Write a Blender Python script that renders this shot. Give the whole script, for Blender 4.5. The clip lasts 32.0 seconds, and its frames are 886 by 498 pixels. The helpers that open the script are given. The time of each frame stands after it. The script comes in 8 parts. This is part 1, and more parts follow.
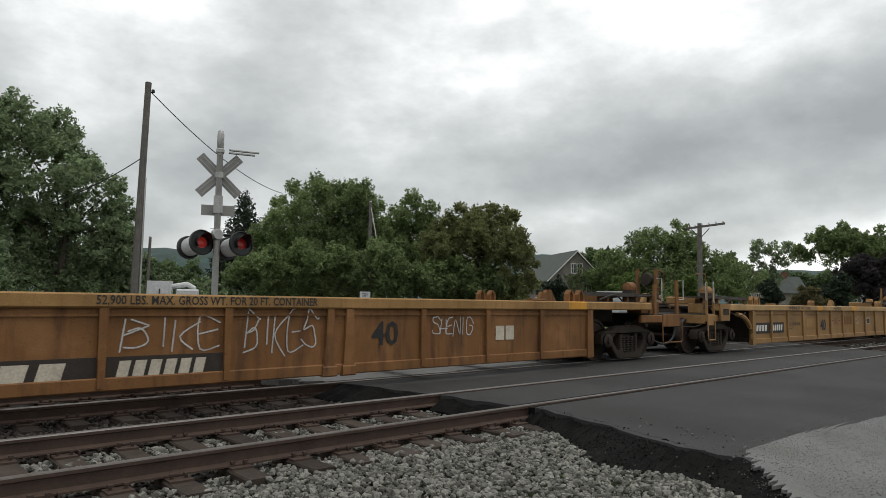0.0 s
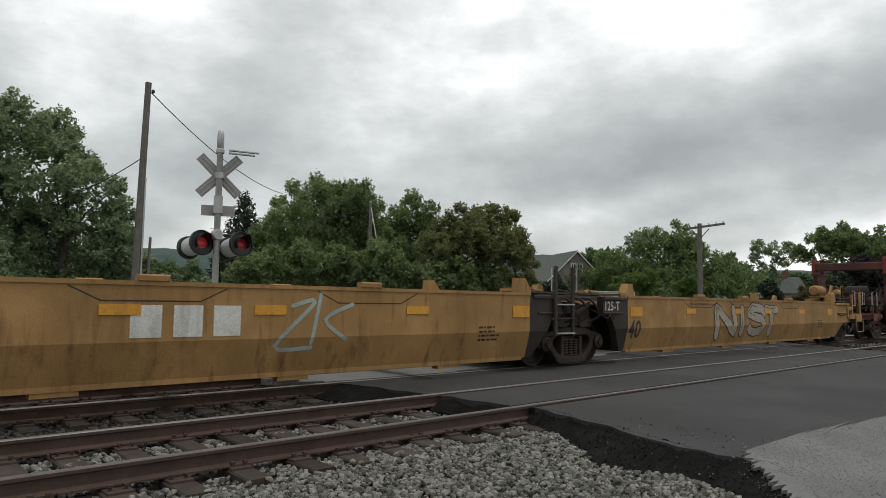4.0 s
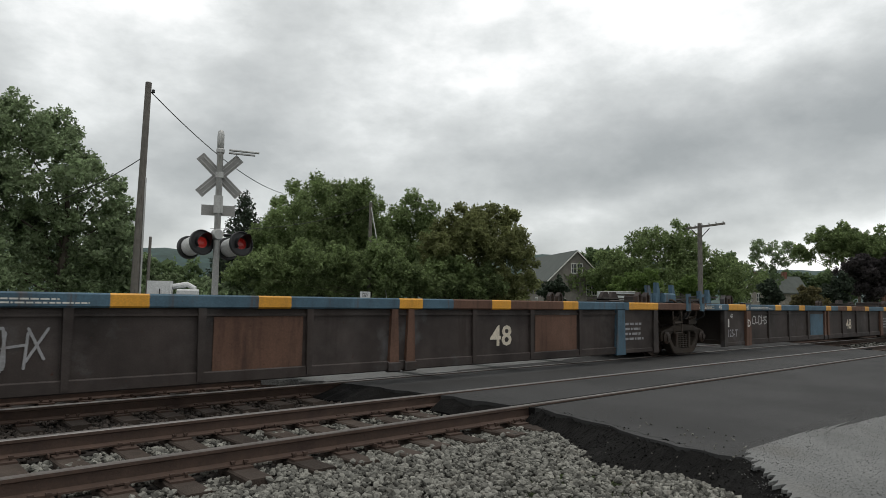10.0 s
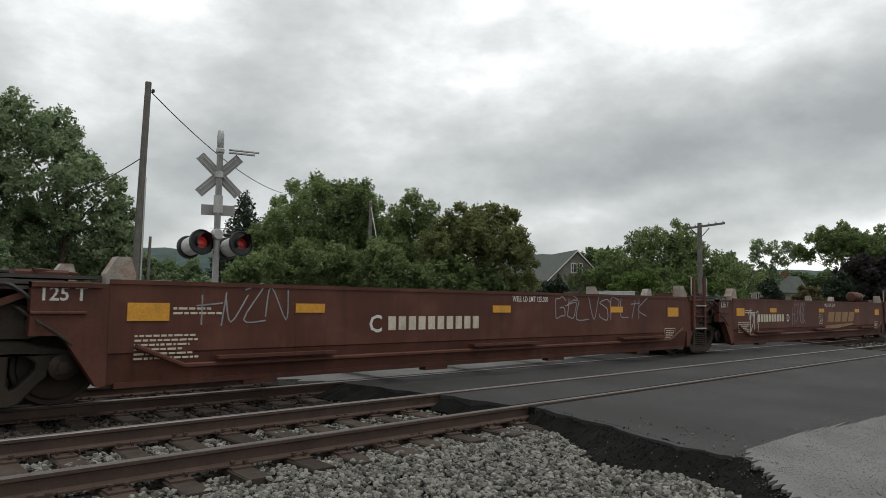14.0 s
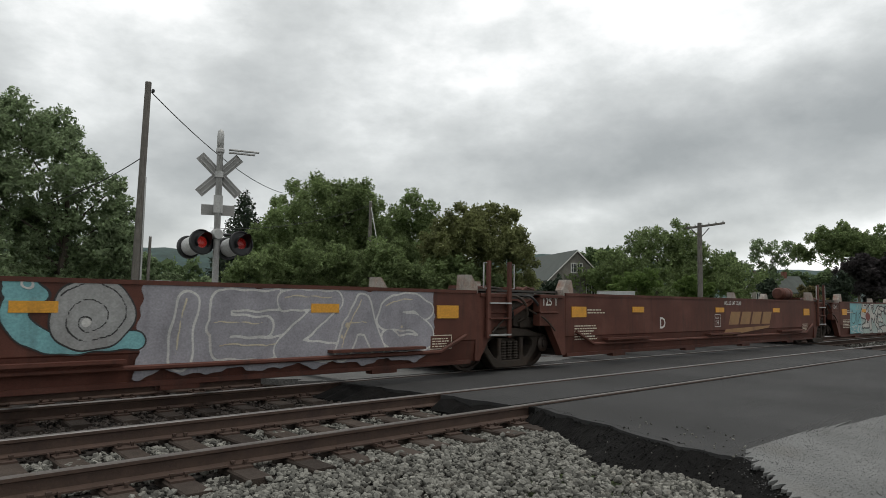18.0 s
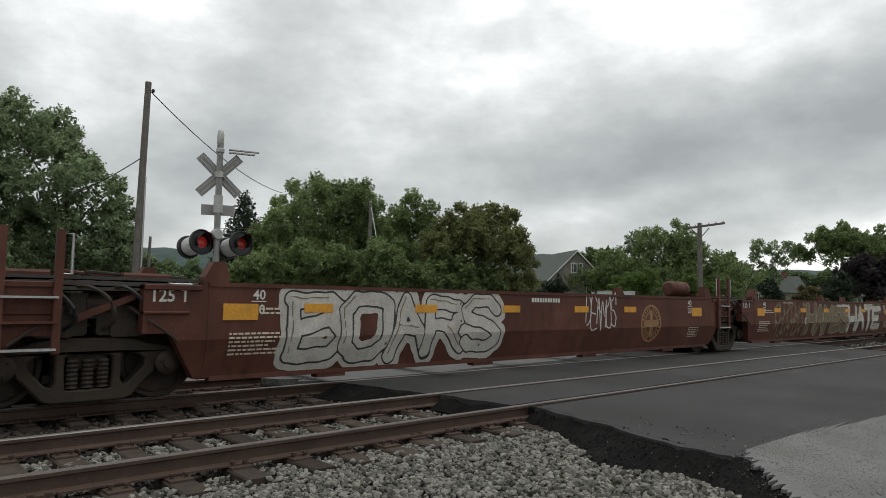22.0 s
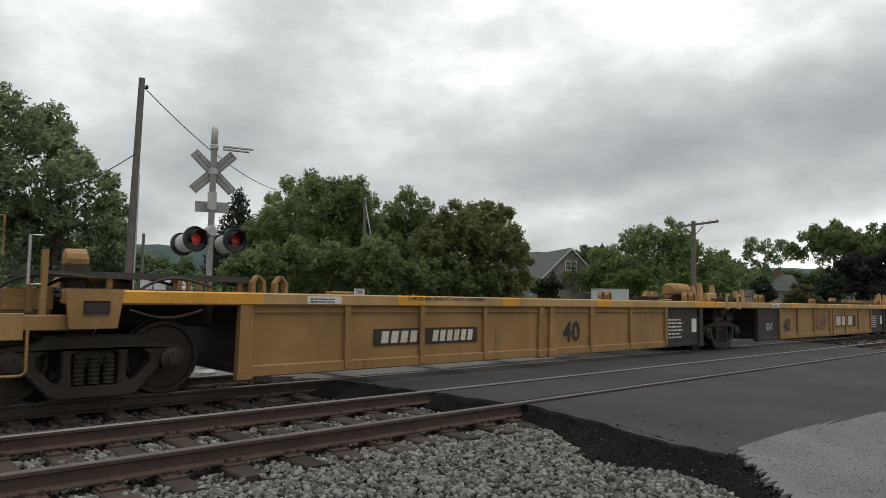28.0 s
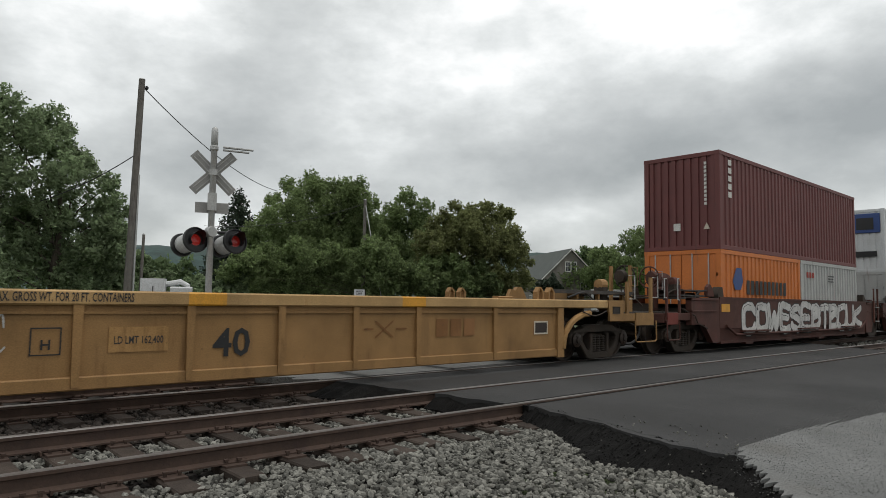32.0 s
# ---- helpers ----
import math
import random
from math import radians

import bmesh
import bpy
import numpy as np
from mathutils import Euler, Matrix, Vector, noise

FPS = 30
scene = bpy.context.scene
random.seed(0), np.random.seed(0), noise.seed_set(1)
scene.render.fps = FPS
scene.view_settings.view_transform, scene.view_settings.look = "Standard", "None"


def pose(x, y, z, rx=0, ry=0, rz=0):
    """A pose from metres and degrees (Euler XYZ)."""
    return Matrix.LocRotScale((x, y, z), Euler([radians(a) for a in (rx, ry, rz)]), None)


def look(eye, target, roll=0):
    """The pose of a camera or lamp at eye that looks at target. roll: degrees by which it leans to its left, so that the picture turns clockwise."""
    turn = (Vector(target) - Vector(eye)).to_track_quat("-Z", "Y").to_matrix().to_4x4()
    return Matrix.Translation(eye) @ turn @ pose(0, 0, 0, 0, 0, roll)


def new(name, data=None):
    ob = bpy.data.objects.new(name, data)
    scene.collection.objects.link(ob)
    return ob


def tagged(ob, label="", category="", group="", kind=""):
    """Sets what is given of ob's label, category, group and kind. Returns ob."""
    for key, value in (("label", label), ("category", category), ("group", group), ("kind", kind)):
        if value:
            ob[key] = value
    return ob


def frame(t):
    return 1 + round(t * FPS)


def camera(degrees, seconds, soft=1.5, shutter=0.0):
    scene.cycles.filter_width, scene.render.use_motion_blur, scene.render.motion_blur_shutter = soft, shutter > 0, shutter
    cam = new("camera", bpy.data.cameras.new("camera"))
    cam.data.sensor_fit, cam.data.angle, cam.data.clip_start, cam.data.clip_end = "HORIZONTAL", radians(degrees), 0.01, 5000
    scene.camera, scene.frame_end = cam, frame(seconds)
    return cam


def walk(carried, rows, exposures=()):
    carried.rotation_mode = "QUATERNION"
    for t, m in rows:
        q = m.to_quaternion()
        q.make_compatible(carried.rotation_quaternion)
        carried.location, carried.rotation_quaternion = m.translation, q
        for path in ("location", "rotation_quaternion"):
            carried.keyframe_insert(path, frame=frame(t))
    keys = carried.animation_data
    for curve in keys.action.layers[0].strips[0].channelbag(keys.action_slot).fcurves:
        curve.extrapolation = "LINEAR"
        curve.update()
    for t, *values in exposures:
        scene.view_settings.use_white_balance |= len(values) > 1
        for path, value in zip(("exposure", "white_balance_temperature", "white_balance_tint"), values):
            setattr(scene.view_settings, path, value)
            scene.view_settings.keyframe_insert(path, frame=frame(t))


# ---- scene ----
# A freight train passes a level crossing under an overcast sky. x runs along the track, y across it,
# z = 0 is the top of the rails.
import functools

from mathutils.geometry import tessellate_polygon

SECONDS = 32.0
SPEED = 23.4            # metres a second, towards -x
EYE_Z = 1.313
NEAR_Y = 6.553          # middle of the empty track
TRAIN_Y = 10.008        # middle of the train's track
cam = camera(66.685, SECONDS, 0.6, 0.015)


def aim(yaw, pitch, roll):
    return pose(0, 0, EYE_Z, 90 + pitch, 0, -yaw) @ pose(0, 0, 0, 0, 0, roll)


# seconds, turn to the left, tilt up, lean, in degrees from the rest position
NUDGES = [(0, 0, 0, 0), (3.5, 0, .02, 0), (9, 0, .02, 0), (11.2, .03, -.03, 0), (13.0, 0, .10, 0), (13.5, 0, -.03, 0), (16.5, 0, .05, 0),
          (18, 0, -.03, 0), (19, 0, .05, 0), (20, 0, 0, 0), (22.5, 0, -.03, 0), (23.3, .0, -.02, 0), (23.4, .62, .03, .02), (23.6, .66, .03, .03),
          (24.0, .57, .06, .02), (24.5, .43, .04, 0), (24.65, .3, .05, 0), (24.8, -.70, .20, 0), (24.9, -1.33, .05, .1), (25.0, -1.70, -.08, .24),
          (25.1, -1.78, -.1, .2), (25.5, -1.16, -.07, .16), (26.3, -.70, -.12, .12), (27.5, -.47, -.17, .1), (28.0, -.47, -.23, .1), (29.0, -.46, -.10, .1),
          (29.5, -.47, -.17, .1), (32.0, -.47, -.16, .1)]
walk(cam, [(t, aim(42.181 - turn, 4.459 + tilt, .847 + lean)) for t, turn, tilt, lean in NUDGES])


# ---- sky and light ----
def build_world():
    world = bpy.data.worlds.new("overcast_sky")
    scene.world = world
    world.use_nodes = True
    nt = world.node_tree
    N, L = nt.nodes, nt.links
    N.clear()
    out = N.new("ShaderNodeOutputWorld")
    back = N.new("ShaderNodeBackground")
    sky = N.new("ShaderNodeTexSky")
    sky.sky_type, sky.sun_disc = "NISHITA", False
    sky.sun_elevation, sky.sun_rotation = radians(73), radians(153)
    coord = N.new("ShaderNodeTexCoord")
    sep = N.new("ShaderNodeSeparateXYZ")
    L.new(coord.outputs["Generated"], sep.inputs[0])

    def m(op, a, b=None):
        n = N.new("ShaderNodeMath")
        n.operation = op
        for i, s in enumerate((a, b)):
            if s is None:
                continue
            if isinstance(s, (int, float)):
                n.inputs[i].default_value = s
            else:
                L.new(s, n.inputs[i])
        return n.outputs[0]
    # the cloud deck is a flat layer seen in perspective
    up = m("ADD", m("MAXIMUM", sep.outputs[2], 0.0), 0.2645)
    comb = N.new("ShaderNodeCombineXYZ")
    L.new(m("DIVIDE", sep.outputs[0], up), comb.inputs[0])
    L.new(m("DIVIDE", sep.outputs[1], up), comb.inputs[1])
    turn = N.new("ShaderNodeMapping")
    turn.inputs["Rotation"].default_value = (0, 0, radians(100.963))
    turn.inputs["Scale"].default_value = (1.2664, .4683, 1)
    turn.inputs["Location"].default_value = CLOUD_SHIFT
    L.new(comb.outputs[0], turn.inputs[0])

    def noise_tex(scale, detail, rough, vector):
        n = N.new("ShaderNodeTexNoise")
        n.inputs["Scale"].default_value, n.inputs["Detail"].default_value = scale, detail
        n.inputs["Roughness"].default_value = rough
        L.new(vector, n.inputs["Vector"])
        return n.outputs["Fac"]
    # its billows hang down, so that their size across and upwards is much the same
    lump = N.new("ShaderNodeMapping")
    lump.inputs["Scale"].default_value = (1, 1, 1.9)
    L.new(coord.outputs["Generated"], lump.inputs[0])
    big, fine = noise_tex(1.0, 2, .42, turn.outputs[0]), noise_tex(6.5, 7, .58, lump.outputs[0])
    mix = m("ADD", big, m("MULTIPLY", m("SUBTRACT", fine, .5), .36))
    ramp = N.new("ShaderNodeValToRGB")
    el = ramp.color_ramp.elements
    el[0].position, el[0].color = .27, (.40, .42, .416, 1)
    el[1].position, el[1].color = .62, (1.18, 1.185, 1.17, 1)
    for p, c in ((.385, (.53, .55, .543, 1)), (.49, (.72, .742, .73, 1)), (.554, (.91, .933, .92, 1))):
        e = el.new(p)
        e.color = c
    L.new(mix, ramp.inputs[0])
    tone = N.new("ShaderNodeMix")
    tone.data_type = "RGBA"
    tone.inputs[0].default_value = .9
    scale = N.new("ShaderNodeVectorMath")
    scale.operation = "SCALE"
    scale.inputs["Scale"].default_value = .1
    L.new(sky.outputs[0], scale.inputs[0])
    L.new(scale.outputs[0], tone.inputs[6])
    L.new(ramp.outputs[0], tone.inputs[7])
    L.new(tone.outputs[2], back.inputs["Color"])
    back.inputs["Strength"].default_value = .95
    L.new(back.outputs[0], out.inputs[0])


CLOUD_SHIFT = (35.3318, 21.9498, 2.2104)
build_world()
sun_data = bpy.data.lights.new("sun", "SUN")
sun_data.energy, sun_data.angle, sun_data.color = 1.1, radians(25), (1, .97, .92)
sun = new("sun", sun_data)
sun.matrix_world = look((19.1, -7.8, 64), (10, 10, 0))
scene.view_settings.exposure = 0.06
# ---- materials ----
def material(name, base, rough=.65, metal=0.0, var=.25, scale=2.5, stain=None, amount=.5, streak=False, bump=.15, grain=40, island=0.0, rnd=0.0, emit=None, spec=.5, wear=0.0, thin=0.0):
    """A procedural surface: broad variation, stains or streaks of a second colour, fine grain in colour and relief."""
    mt = bpy.data.materials.new(name)
    mt.use_nodes = True
    nt = mt.node_tree
    N, L = nt.nodes, nt.links
    b = N["Principled BSDF"]
    b.inputs["Roughness"].default_value, b.inputs["Metallic"].default_value = rough, metal
    b.inputs["Specular IOR Level"].default_value = spec
    coord = N.new("ShaderNodeTexCoord")
    vec = coord.outputs["Object"]
    if rnd:
        # shift the pattern from piece to piece
        info = N.new("ShaderNodeObjectInfo")
        add = N.new("ShaderNodeVectorMath")
        add.operation = "MULTIPLY_ADD"
        add.inputs[0].default_value = (37, 19, 23)
        L.new(info.outputs["Random"], add.inputs[1])
        L.new(vec, add.inputs[2])
        vec = add.outputs[0]

    def tex(s, detail, stretch=None):
        n = N.new("ShaderNodeTexNoise")
        n.inputs["Scale"].default_value, n.inputs["Detail"].default_value, n.inputs["Roughness"].default_value = s, detail, .6
        if stretch:
            mp = N.new("ShaderNodeMapping")
            mp.inputs["Scale"].default_value = stretch
            L.new(vec, mp.inputs[0])
            L.new(mp.outputs[0], n.inputs["Vector"])
        else:
            L.new(vec, n.inputs["Vector"])
        return n.outputs["Fac"]

    def ramp(fac, lo, hi):
        n = N.new("ShaderNodeMapRange")
        n.inputs["From Min"].default_value, n.inputs["From Max"].default_value = lo, hi
        L.new(fac, n.inputs[0])
        return n.outputs[0]

    def blend(fac, a, c, kind="MIX"):
        n = N.new("ShaderNodeMix")
        n.data_type, n.blend_type = "RGBA", kind
        for sock, val in ((0, fac), (6, a), (7, c)):
            if isinstance(val, (int, float)):
                n.inputs[sock].default_value = val
            elif isinstance(val, tuple):
                n.inputs[sock].default_value = (*val, 1)
            else:
                L.new(val, n.inputs[sock])
        return n.outputs[2]
    dark = tuple(c * (1 - var) for c in base)
    lite = tuple(min(c * (1 + var * .7), 1) for c in base)
    colour = blend(ramp(tex(scale, 4), .3, .7), dark, lite)
    if stain:
        s = tex(scale * 1.6, 6, (3.5, 3.5, .45)) if streak else tex(scale * .8, 7)
        colour = blend(ramp(s, .68 - .3 * amount, .86 - .2 * amount), colour, tuple(stain))
    if wear:
        # runs of dirt down the plate, scuffed patches and specks of rust
        runs = tex(1.5, 5, (3.0, 3.0, .5))
        colour = blend(ramp(runs, .54, .80), colour, blend(wear, colour, (.03, .022, .018)))
        scuff = tex(1.1, 9)
        colour = blend(ramp(scuff, .54, .70), colour, blend(wear * .45, colour, tuple(min(c * 1.5 + .03, 1) for c in base)))
        speck = tex(13, 8)
        colour = blend(ramp(speck, .66, .73), colour, blend(min(wear * 1.2, 1), colour, (.055, .028, .018)))
    fine = tex(grain, 3)
    colour = blend(.35, colour, blend(ramp(fine, .3, .7), (.45, .45, .45), (1.35, 1.35, 1.35)), "MULTIPLY")
    for on, node, sock in ((island, "ShaderNodeNewGeometry", "Random Per Island"), (rnd, "ShaderNodeObjectInfo", "Random")):
        if on:
            g = N.new(node)
            v = N.new("ShaderNodeMapRange")
            v.inputs["To Min"].default_value, v.inputs["To Max"].default_value = 1 - on, 1 + on
            L.new(g.outputs[sock], v.inputs[0])
            hsv = N.new("ShaderNodeHueSaturation")
            L.new(colour, hsv.inputs["Color"])
            L.new(v.outputs[0], hsv.inputs["Value"])
            colour = hsv.outputs[0]
    L.new(colour, b.inputs["Base Color"])
    rr = N.new("ShaderNodeMapRange")
    rr.inputs["To Min"].default_value, rr.inputs["To Max"].default_value = max(rough - .12, .05), min(rough + .15, 1)
    L.new(fine, rr.inputs[0])
    L.new(rr.outputs[0], b.inputs["Roughness"])
    if bump:
        bp = N.new("ShaderNodeBump")
        bp.inputs["Strength"].default_value, bp.inputs["Distance"].default_value = bump, .02
        L.new(fine, bp.inputs["Height"])
        L.new(bp.outputs[0], b.inputs["Normal"])
    if thin:
        # light comes through a leaf
        tr, mx = N.new("ShaderNodeBsdfTranslucent"), N.new("ShaderNodeMixShader")
        L.new(colour, tr.inputs["Color"])
        mx.inputs[0].default_value = thin
        L.new(b.outputs[0], mx.inputs[1])
        L.new(tr.outputs[0], mx.inputs[2])
        L.new(mx.outputs[0], N["Material Output"].inputs["Surface"])
    if emit:
        b.inputs["Emission Color"].default_value, b.inputs["Emission Strength"].default_value = (*emit[:3], 1), emit[3]
    return mt


RUST, GRIME = (.10, .045, .022), (.035, .03, .026)
M = {
    "yellow": material("yellow_car_paint", (.295, .168, .068), .55, stain=(.16, .075, .028), amount=.22, streak=True, scale=1.2, bump=.06, grain=60, wear=.3, spec=.22),
    "yellow_plate": material("golden_yellow_car_paint", (.43, .235, .075), .55, stain=(.16, .075, .028), amount=.22, streak=True, scale=1.2, bump=.06, grain=60, wear=.3, spec=.22),
    "grit": material("fine_grey_grit", (.15, .15, .145), .9, spec=.2, var=.3, scale=9, bump=0, grain=45, island=.22),
    # the ribbed cars' yellow made paler: light on the chord put into the colour
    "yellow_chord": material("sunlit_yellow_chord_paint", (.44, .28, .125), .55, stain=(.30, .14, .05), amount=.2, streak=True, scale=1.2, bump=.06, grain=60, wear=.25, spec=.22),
    "yellow_old": material("weathered_yellow_car_paint", (.34, .195, .075), .6, stain=(.12, .055, .025), amount=.42, streak=True, scale=1.1, bump=.08, grain=60, wear=.45, spec=.22),
    "ochre": material("rusty_ochre_car_paint", (.22, .105, .04), .62, stain=(.10, .045, .022), amount=.6, streak=True, scale=1.1, bump=.08, grain=60, wear=0.7, spec=.22),
    "brown": material("mineral_brown_car_paint", (.098, .037, .026), .6, stain=(.055, .026, .02), amount=.5, streak=True, scale=1.1, bump=.07, grain=60, wear=0.55, spec=.22),
    "sealbrown": material("oxide_brown_car_paint", (.082, .035, .027), .62, stain=(.135, .036, .030), amount=.34, streak=False, scale=1.3, bump=.08, grain=60, wear=0.7, spec=.22),
    "rustorange": material("rusty_orange_paint", (.26, .105, .05), .65, stain=(.09, .045, .03), amount=.5, scale=3, bump=.08, wear=.5, spec=.22),
    "leaf_far": material("distant_foliage", (.150, .205, .100), .8, spec=.2, var=.35, scale=.2, bump=0, grain=3, island=.42, thin=.5),
    "redoxide": material("red_oxide_patch_paint", (.17, .04, .03), .62, stain=(.06, .025, .02), amount=.4, scale=2, bump=.06, wear=0.5, spec=.22),
    "greycar": material("sooty_grey_car_paint", (.046, .037, .034), .62, var=.55, stain=(.120, .125, .130), amount=.34, streak=False, scale=1.2, bump=.08, grain=60, wear=.95, spec=.22),
    "bluecar": material("faded_blue_car_paint", (.070, .125, .170), .6, stain=(.10, .06, .04), amount=.42, streak=True, scale=1.3, bump=.06, wear=0.6, spec=.22),
    "browncar": material("brown_car_primer", (.12, .066, .046), .65, stain=(.06, .032, .024), amount=.6, streak=True, scale=1.2, bump=.06, wear=0.6, spec=.22),
    "dark": material("dark_grey_car_paint", (.044, .036, .031), .6, stain=(.06, .042, .03), amount=.4, streak=True, scale=1.2, bump=.06, wear=0.5, spec=.22),
    "iron": material("dirty_cast_iron", (.052, .042, .034), .7, .15, stain=(.06, .038, .026), amount=.6, scale=3, bump=.25, grain=30, wear=0.5, spec=.22),
    "wheel": material("wheel_steel", (.050, .038, .031), .55, .5, stain=(.07, .04, .025), amount=.5, scale=4, bump=.1),
    "tread": material("polished_wheel_tread", (.42, .42, .43), .3, .9, var=.1, bump=.02),
    "deck": material("grated_steel_deck", (.06, .055, .05), .7, .2, stain=RUST, amount=.5, scale=4, bump=.3, grain=90),
    "amber": material("amber_reflective_stripe", (.62, .29, .025), .5, var=.1, stain=(.3, .15, .03), amount=.15, bump=.02, wear=.4),
    "white": material("white_stencil_paint", (.62, .61, .57), .6, var=.12, stain=(.3, .26, .22), amount=.3, bump=.02, wear=.4),
    "cream": material("cream_stencil_paint", (.56, .50, .40), .6, var=.14, stain=(.22, .14, .10), amount=.35, bump=.02, wear=.4),
    "black": material("black_stencil_paint", (.018, .018, .019), .6, var=.2, bump=.02),
    "gold": material("dull_gold_stencil_paint", (.27, .15, .06), .6, var=.15, stain=(.12, .05, .03), amount=.3, bump=.02),
    "panelred": material("maroon_placard", (.12, .05, .045), .6, var=.15, bump=.02),
    "guidewhite": material("chipped_white_guide_paint", (.32, .285, .25), .6, stain=(.2, .09, .05), amount=.75, scale=5, bump=.05, wear=0.5),
    "spray_white": material("white_spray_paint", (.52, .51, .49), .7, var=.2, stain=(.3, .25, .22), amount=.4, bump=.02, wear=.4),
    "spray_bone_light": material("off_white_spray_paint", (.47, .45, .41), .7, var=.2, stain=(.3, .26, .22), amount=.4, bump=.02, wear=.35),
    "spray_bone": material("faded_bone_white_wash", (.36, .32, .25), .75, var=.2, stain=(.26, .17, .085), amount=.5, bump=.02, wear=.3),
    "spray_grey": material("grey_spray_paint", (.27, .27, .28), .7, var=.25, stain=(.17, .14, .13), amount=.4, bump=.02, wear=.4),
    "spray_silver": material("silver_spray_paint", (.30, .30, .295), .55, .1, var=.25, stain=(.2, .18, .17), amount=.35, bump=.02, wear=.4),
    "spray_black": material("black_spray_paint", (.026, .025, .025), .65, var=.2, bump=.02),
    "spray_teal": material("teal_spray_paint", (.16, .36, .38), .7, var=.2, stain=(.2, .2, .2), amount=.3, bump=.02, wear=.4),
    "spray_pale": material("pale_mint_spray_paint", (.32, .385, .355), .7, var=.2, stain=(.25, .2, .17), amount=.45, bump=.02, wear=.4),
    "spray_cream": material("cream_spray_paint", (.50, .44, .33), .7, var=.2, stain=(.3, .2, .12), amount=.4, bump=.02, wear=.4),
    "spray_maroon": material("maroon_spray_paint", (.17, .045, .035), .7, var=.2, bump=.02, wear=.4),
    "spray_khaki": material("khaki_spray_paint", (.165, .130, .075), .7, var=.3, stain=(.10, .07, .045), amount=.4, bump=.02, wear=.4),
    "spray_peach": material("faded_orange_spray_paint", (.35, .16, .09), .7, var=.2, bump=.02, wear=.4),
    "spray_lilac": material("lilac_grey_spray_paint", (.27, .26, .285), .7, var=.2, bump=.02, wear=.4),
    "spray_purple": material("purple_spray_paint", (.06, .03, .09), .7, var=.2, bump=.02),
    "spray_olive": material("olive_yellow_spray_paint", (.22, .18, .045), .7, var=.2, bump=.02, wear=.4),
    "spray_red": material("red_spray_paint", (.34, .05, .035), .7, var=.2, bump=.02, wear=.4),
    "rail": material("rusty_rail_steel", (.074, .046, .034), .75, .2, stain=(.05, .03, .025), amount=.5, scale=4, bump=.2),
    "railhead": material("worn_railhead_steel", (.24, .225, .215), .5, .6, var=.2, stain=(.16, .12, .1), amount=.35, scale=3, bump=.03),
    "railhead_dull": material("dull_rusty_railhead", (.125, .110, .100), .55, .3, var=.2, stain=(.09, .065, .05), amount=.4, scale=3, bump=.03),
    # dirty stone, darkened further: the train's shade is put into its colour
    "stone_dirty_shaded": material("grimy_ballast_stone", (.062, .052, .045), .9, spec=.2, var=.3, scale=9, stain=(.08, .065, .055), amount=.45, bump=.35, grain=70, island=.35),
    "tie": material("creosoted_oak_tie", (.058, .045, .037), .9, spec=.2, stain=(.035, .026, .021), amount=.5, streak=False, scale=5, bump=.5, grain=60, rnd=.3),
    "stone": material("grey_ballast_stone", (.158, .154, .136), .9, spec=.2, var=.4, scale=9, stain=(.10, .09, .075), amount=.4, bump=.06, grain=45, island=.66),
    "stone_piece": material("grey_ballast_piece", (.166, .162, .144), .9, spec=.2, var=.35, scale=9, stain=(.13, .11, .09), amount=.35, bump=.06, grain=45, rnd=.42),
    "bed": material("dusty_ballast_bed", (.036, .032, .029), .95, spec=.1, var=.5, scale=14, stain=(.05, .043, .038), amount=.5, bump=1.0, grain=24),
    "asphalt": material("patched_asphalt", (.047, .0465, .046), .85, var=.36, scale=.38, stain=(.034, .033, .032), amount=.48, bump=.5, grain=110, spec=.3),
    "asphalt_edge": material("fresh_black_asphalt_edge", (.012, .0115, .011), .95, var=.35, scale=5, stain=(.028, .027, .026), amount=.35, bump=1.0, grain=75, spec=.08),
    "gravel": material("pale_gravel_pavement", (.155, .157, .152), .9, var=.2, scale=1.5, stain=(.14, .135, .125), amount=.4, bump=1.0, grain=38),
    "grass": material("rough_grass", (.055, .075, .025), .95, var=.4, scale=.35, stain=(.10, .085, .045), amount=.4, bump=1.0, grain=18),
    "bark": material("grey_bark", (.085, .068, .052), .95, var=.3, scale=6, stain=(.04, .033, .027), amount=.5, streak=True, bump=.8, grain=25),
    "polewood": material("weathered_pole_wood", (.15, .137, .122), .9, var=.25, scale=3, stain=(.06, .05, .042), amount=.5, streak=True, bump=.4, grain=40),
    "leaf": material("summer_leaf", (.215, .280, .120), .75, spec=.25, var=.35, scale=.5, bump=0, grain=3, island=.42, thin=.5),
    "leaf_dark": material("dark_green_leaf", (.255, .325, .180), .75, spec=.25, var=.35, scale=.5, bump=0, grain=3, island=.42, thin=.5),
    "leaf_rust": material("turning_maple_leaf", (.225, .245, .105), .75, spec=.25, var=.3, scale=.35, stain=(.17, .10, .055), amount=.12, bump=0, grain=3, island=.42, thin=.5),
    "leaf_light": material("light_green_leaf", (.15, .22, .065), .75, spec=.25, var=.3, scale=.6, bump=0, grain=3, island=.35, thin=.5),
    "leaf_purple": material("purple_leaf", (.052, .045, .046), .75, var=.3, scale=.6, bump=0, grain=3, island=.4, thin=.5),
    "leaf_tan": material("olive_tan_leaf", (.14, .125, .055), .8, var=.3, scale=.6, bump=0, grain=3, island=.35, thin=.5),
    "needle": material("spruce_needle", (.030, .046, .026), .8, var=.3, scale=.6, bump=0, grain=3, island=.4, thin=0.15),
    "hill": material("wooded_hill", (.034, .064, .058), .95, var=.4, scale=.03, stain=(.026, .045, .036), amount=.6, bump=0, grain=.12),
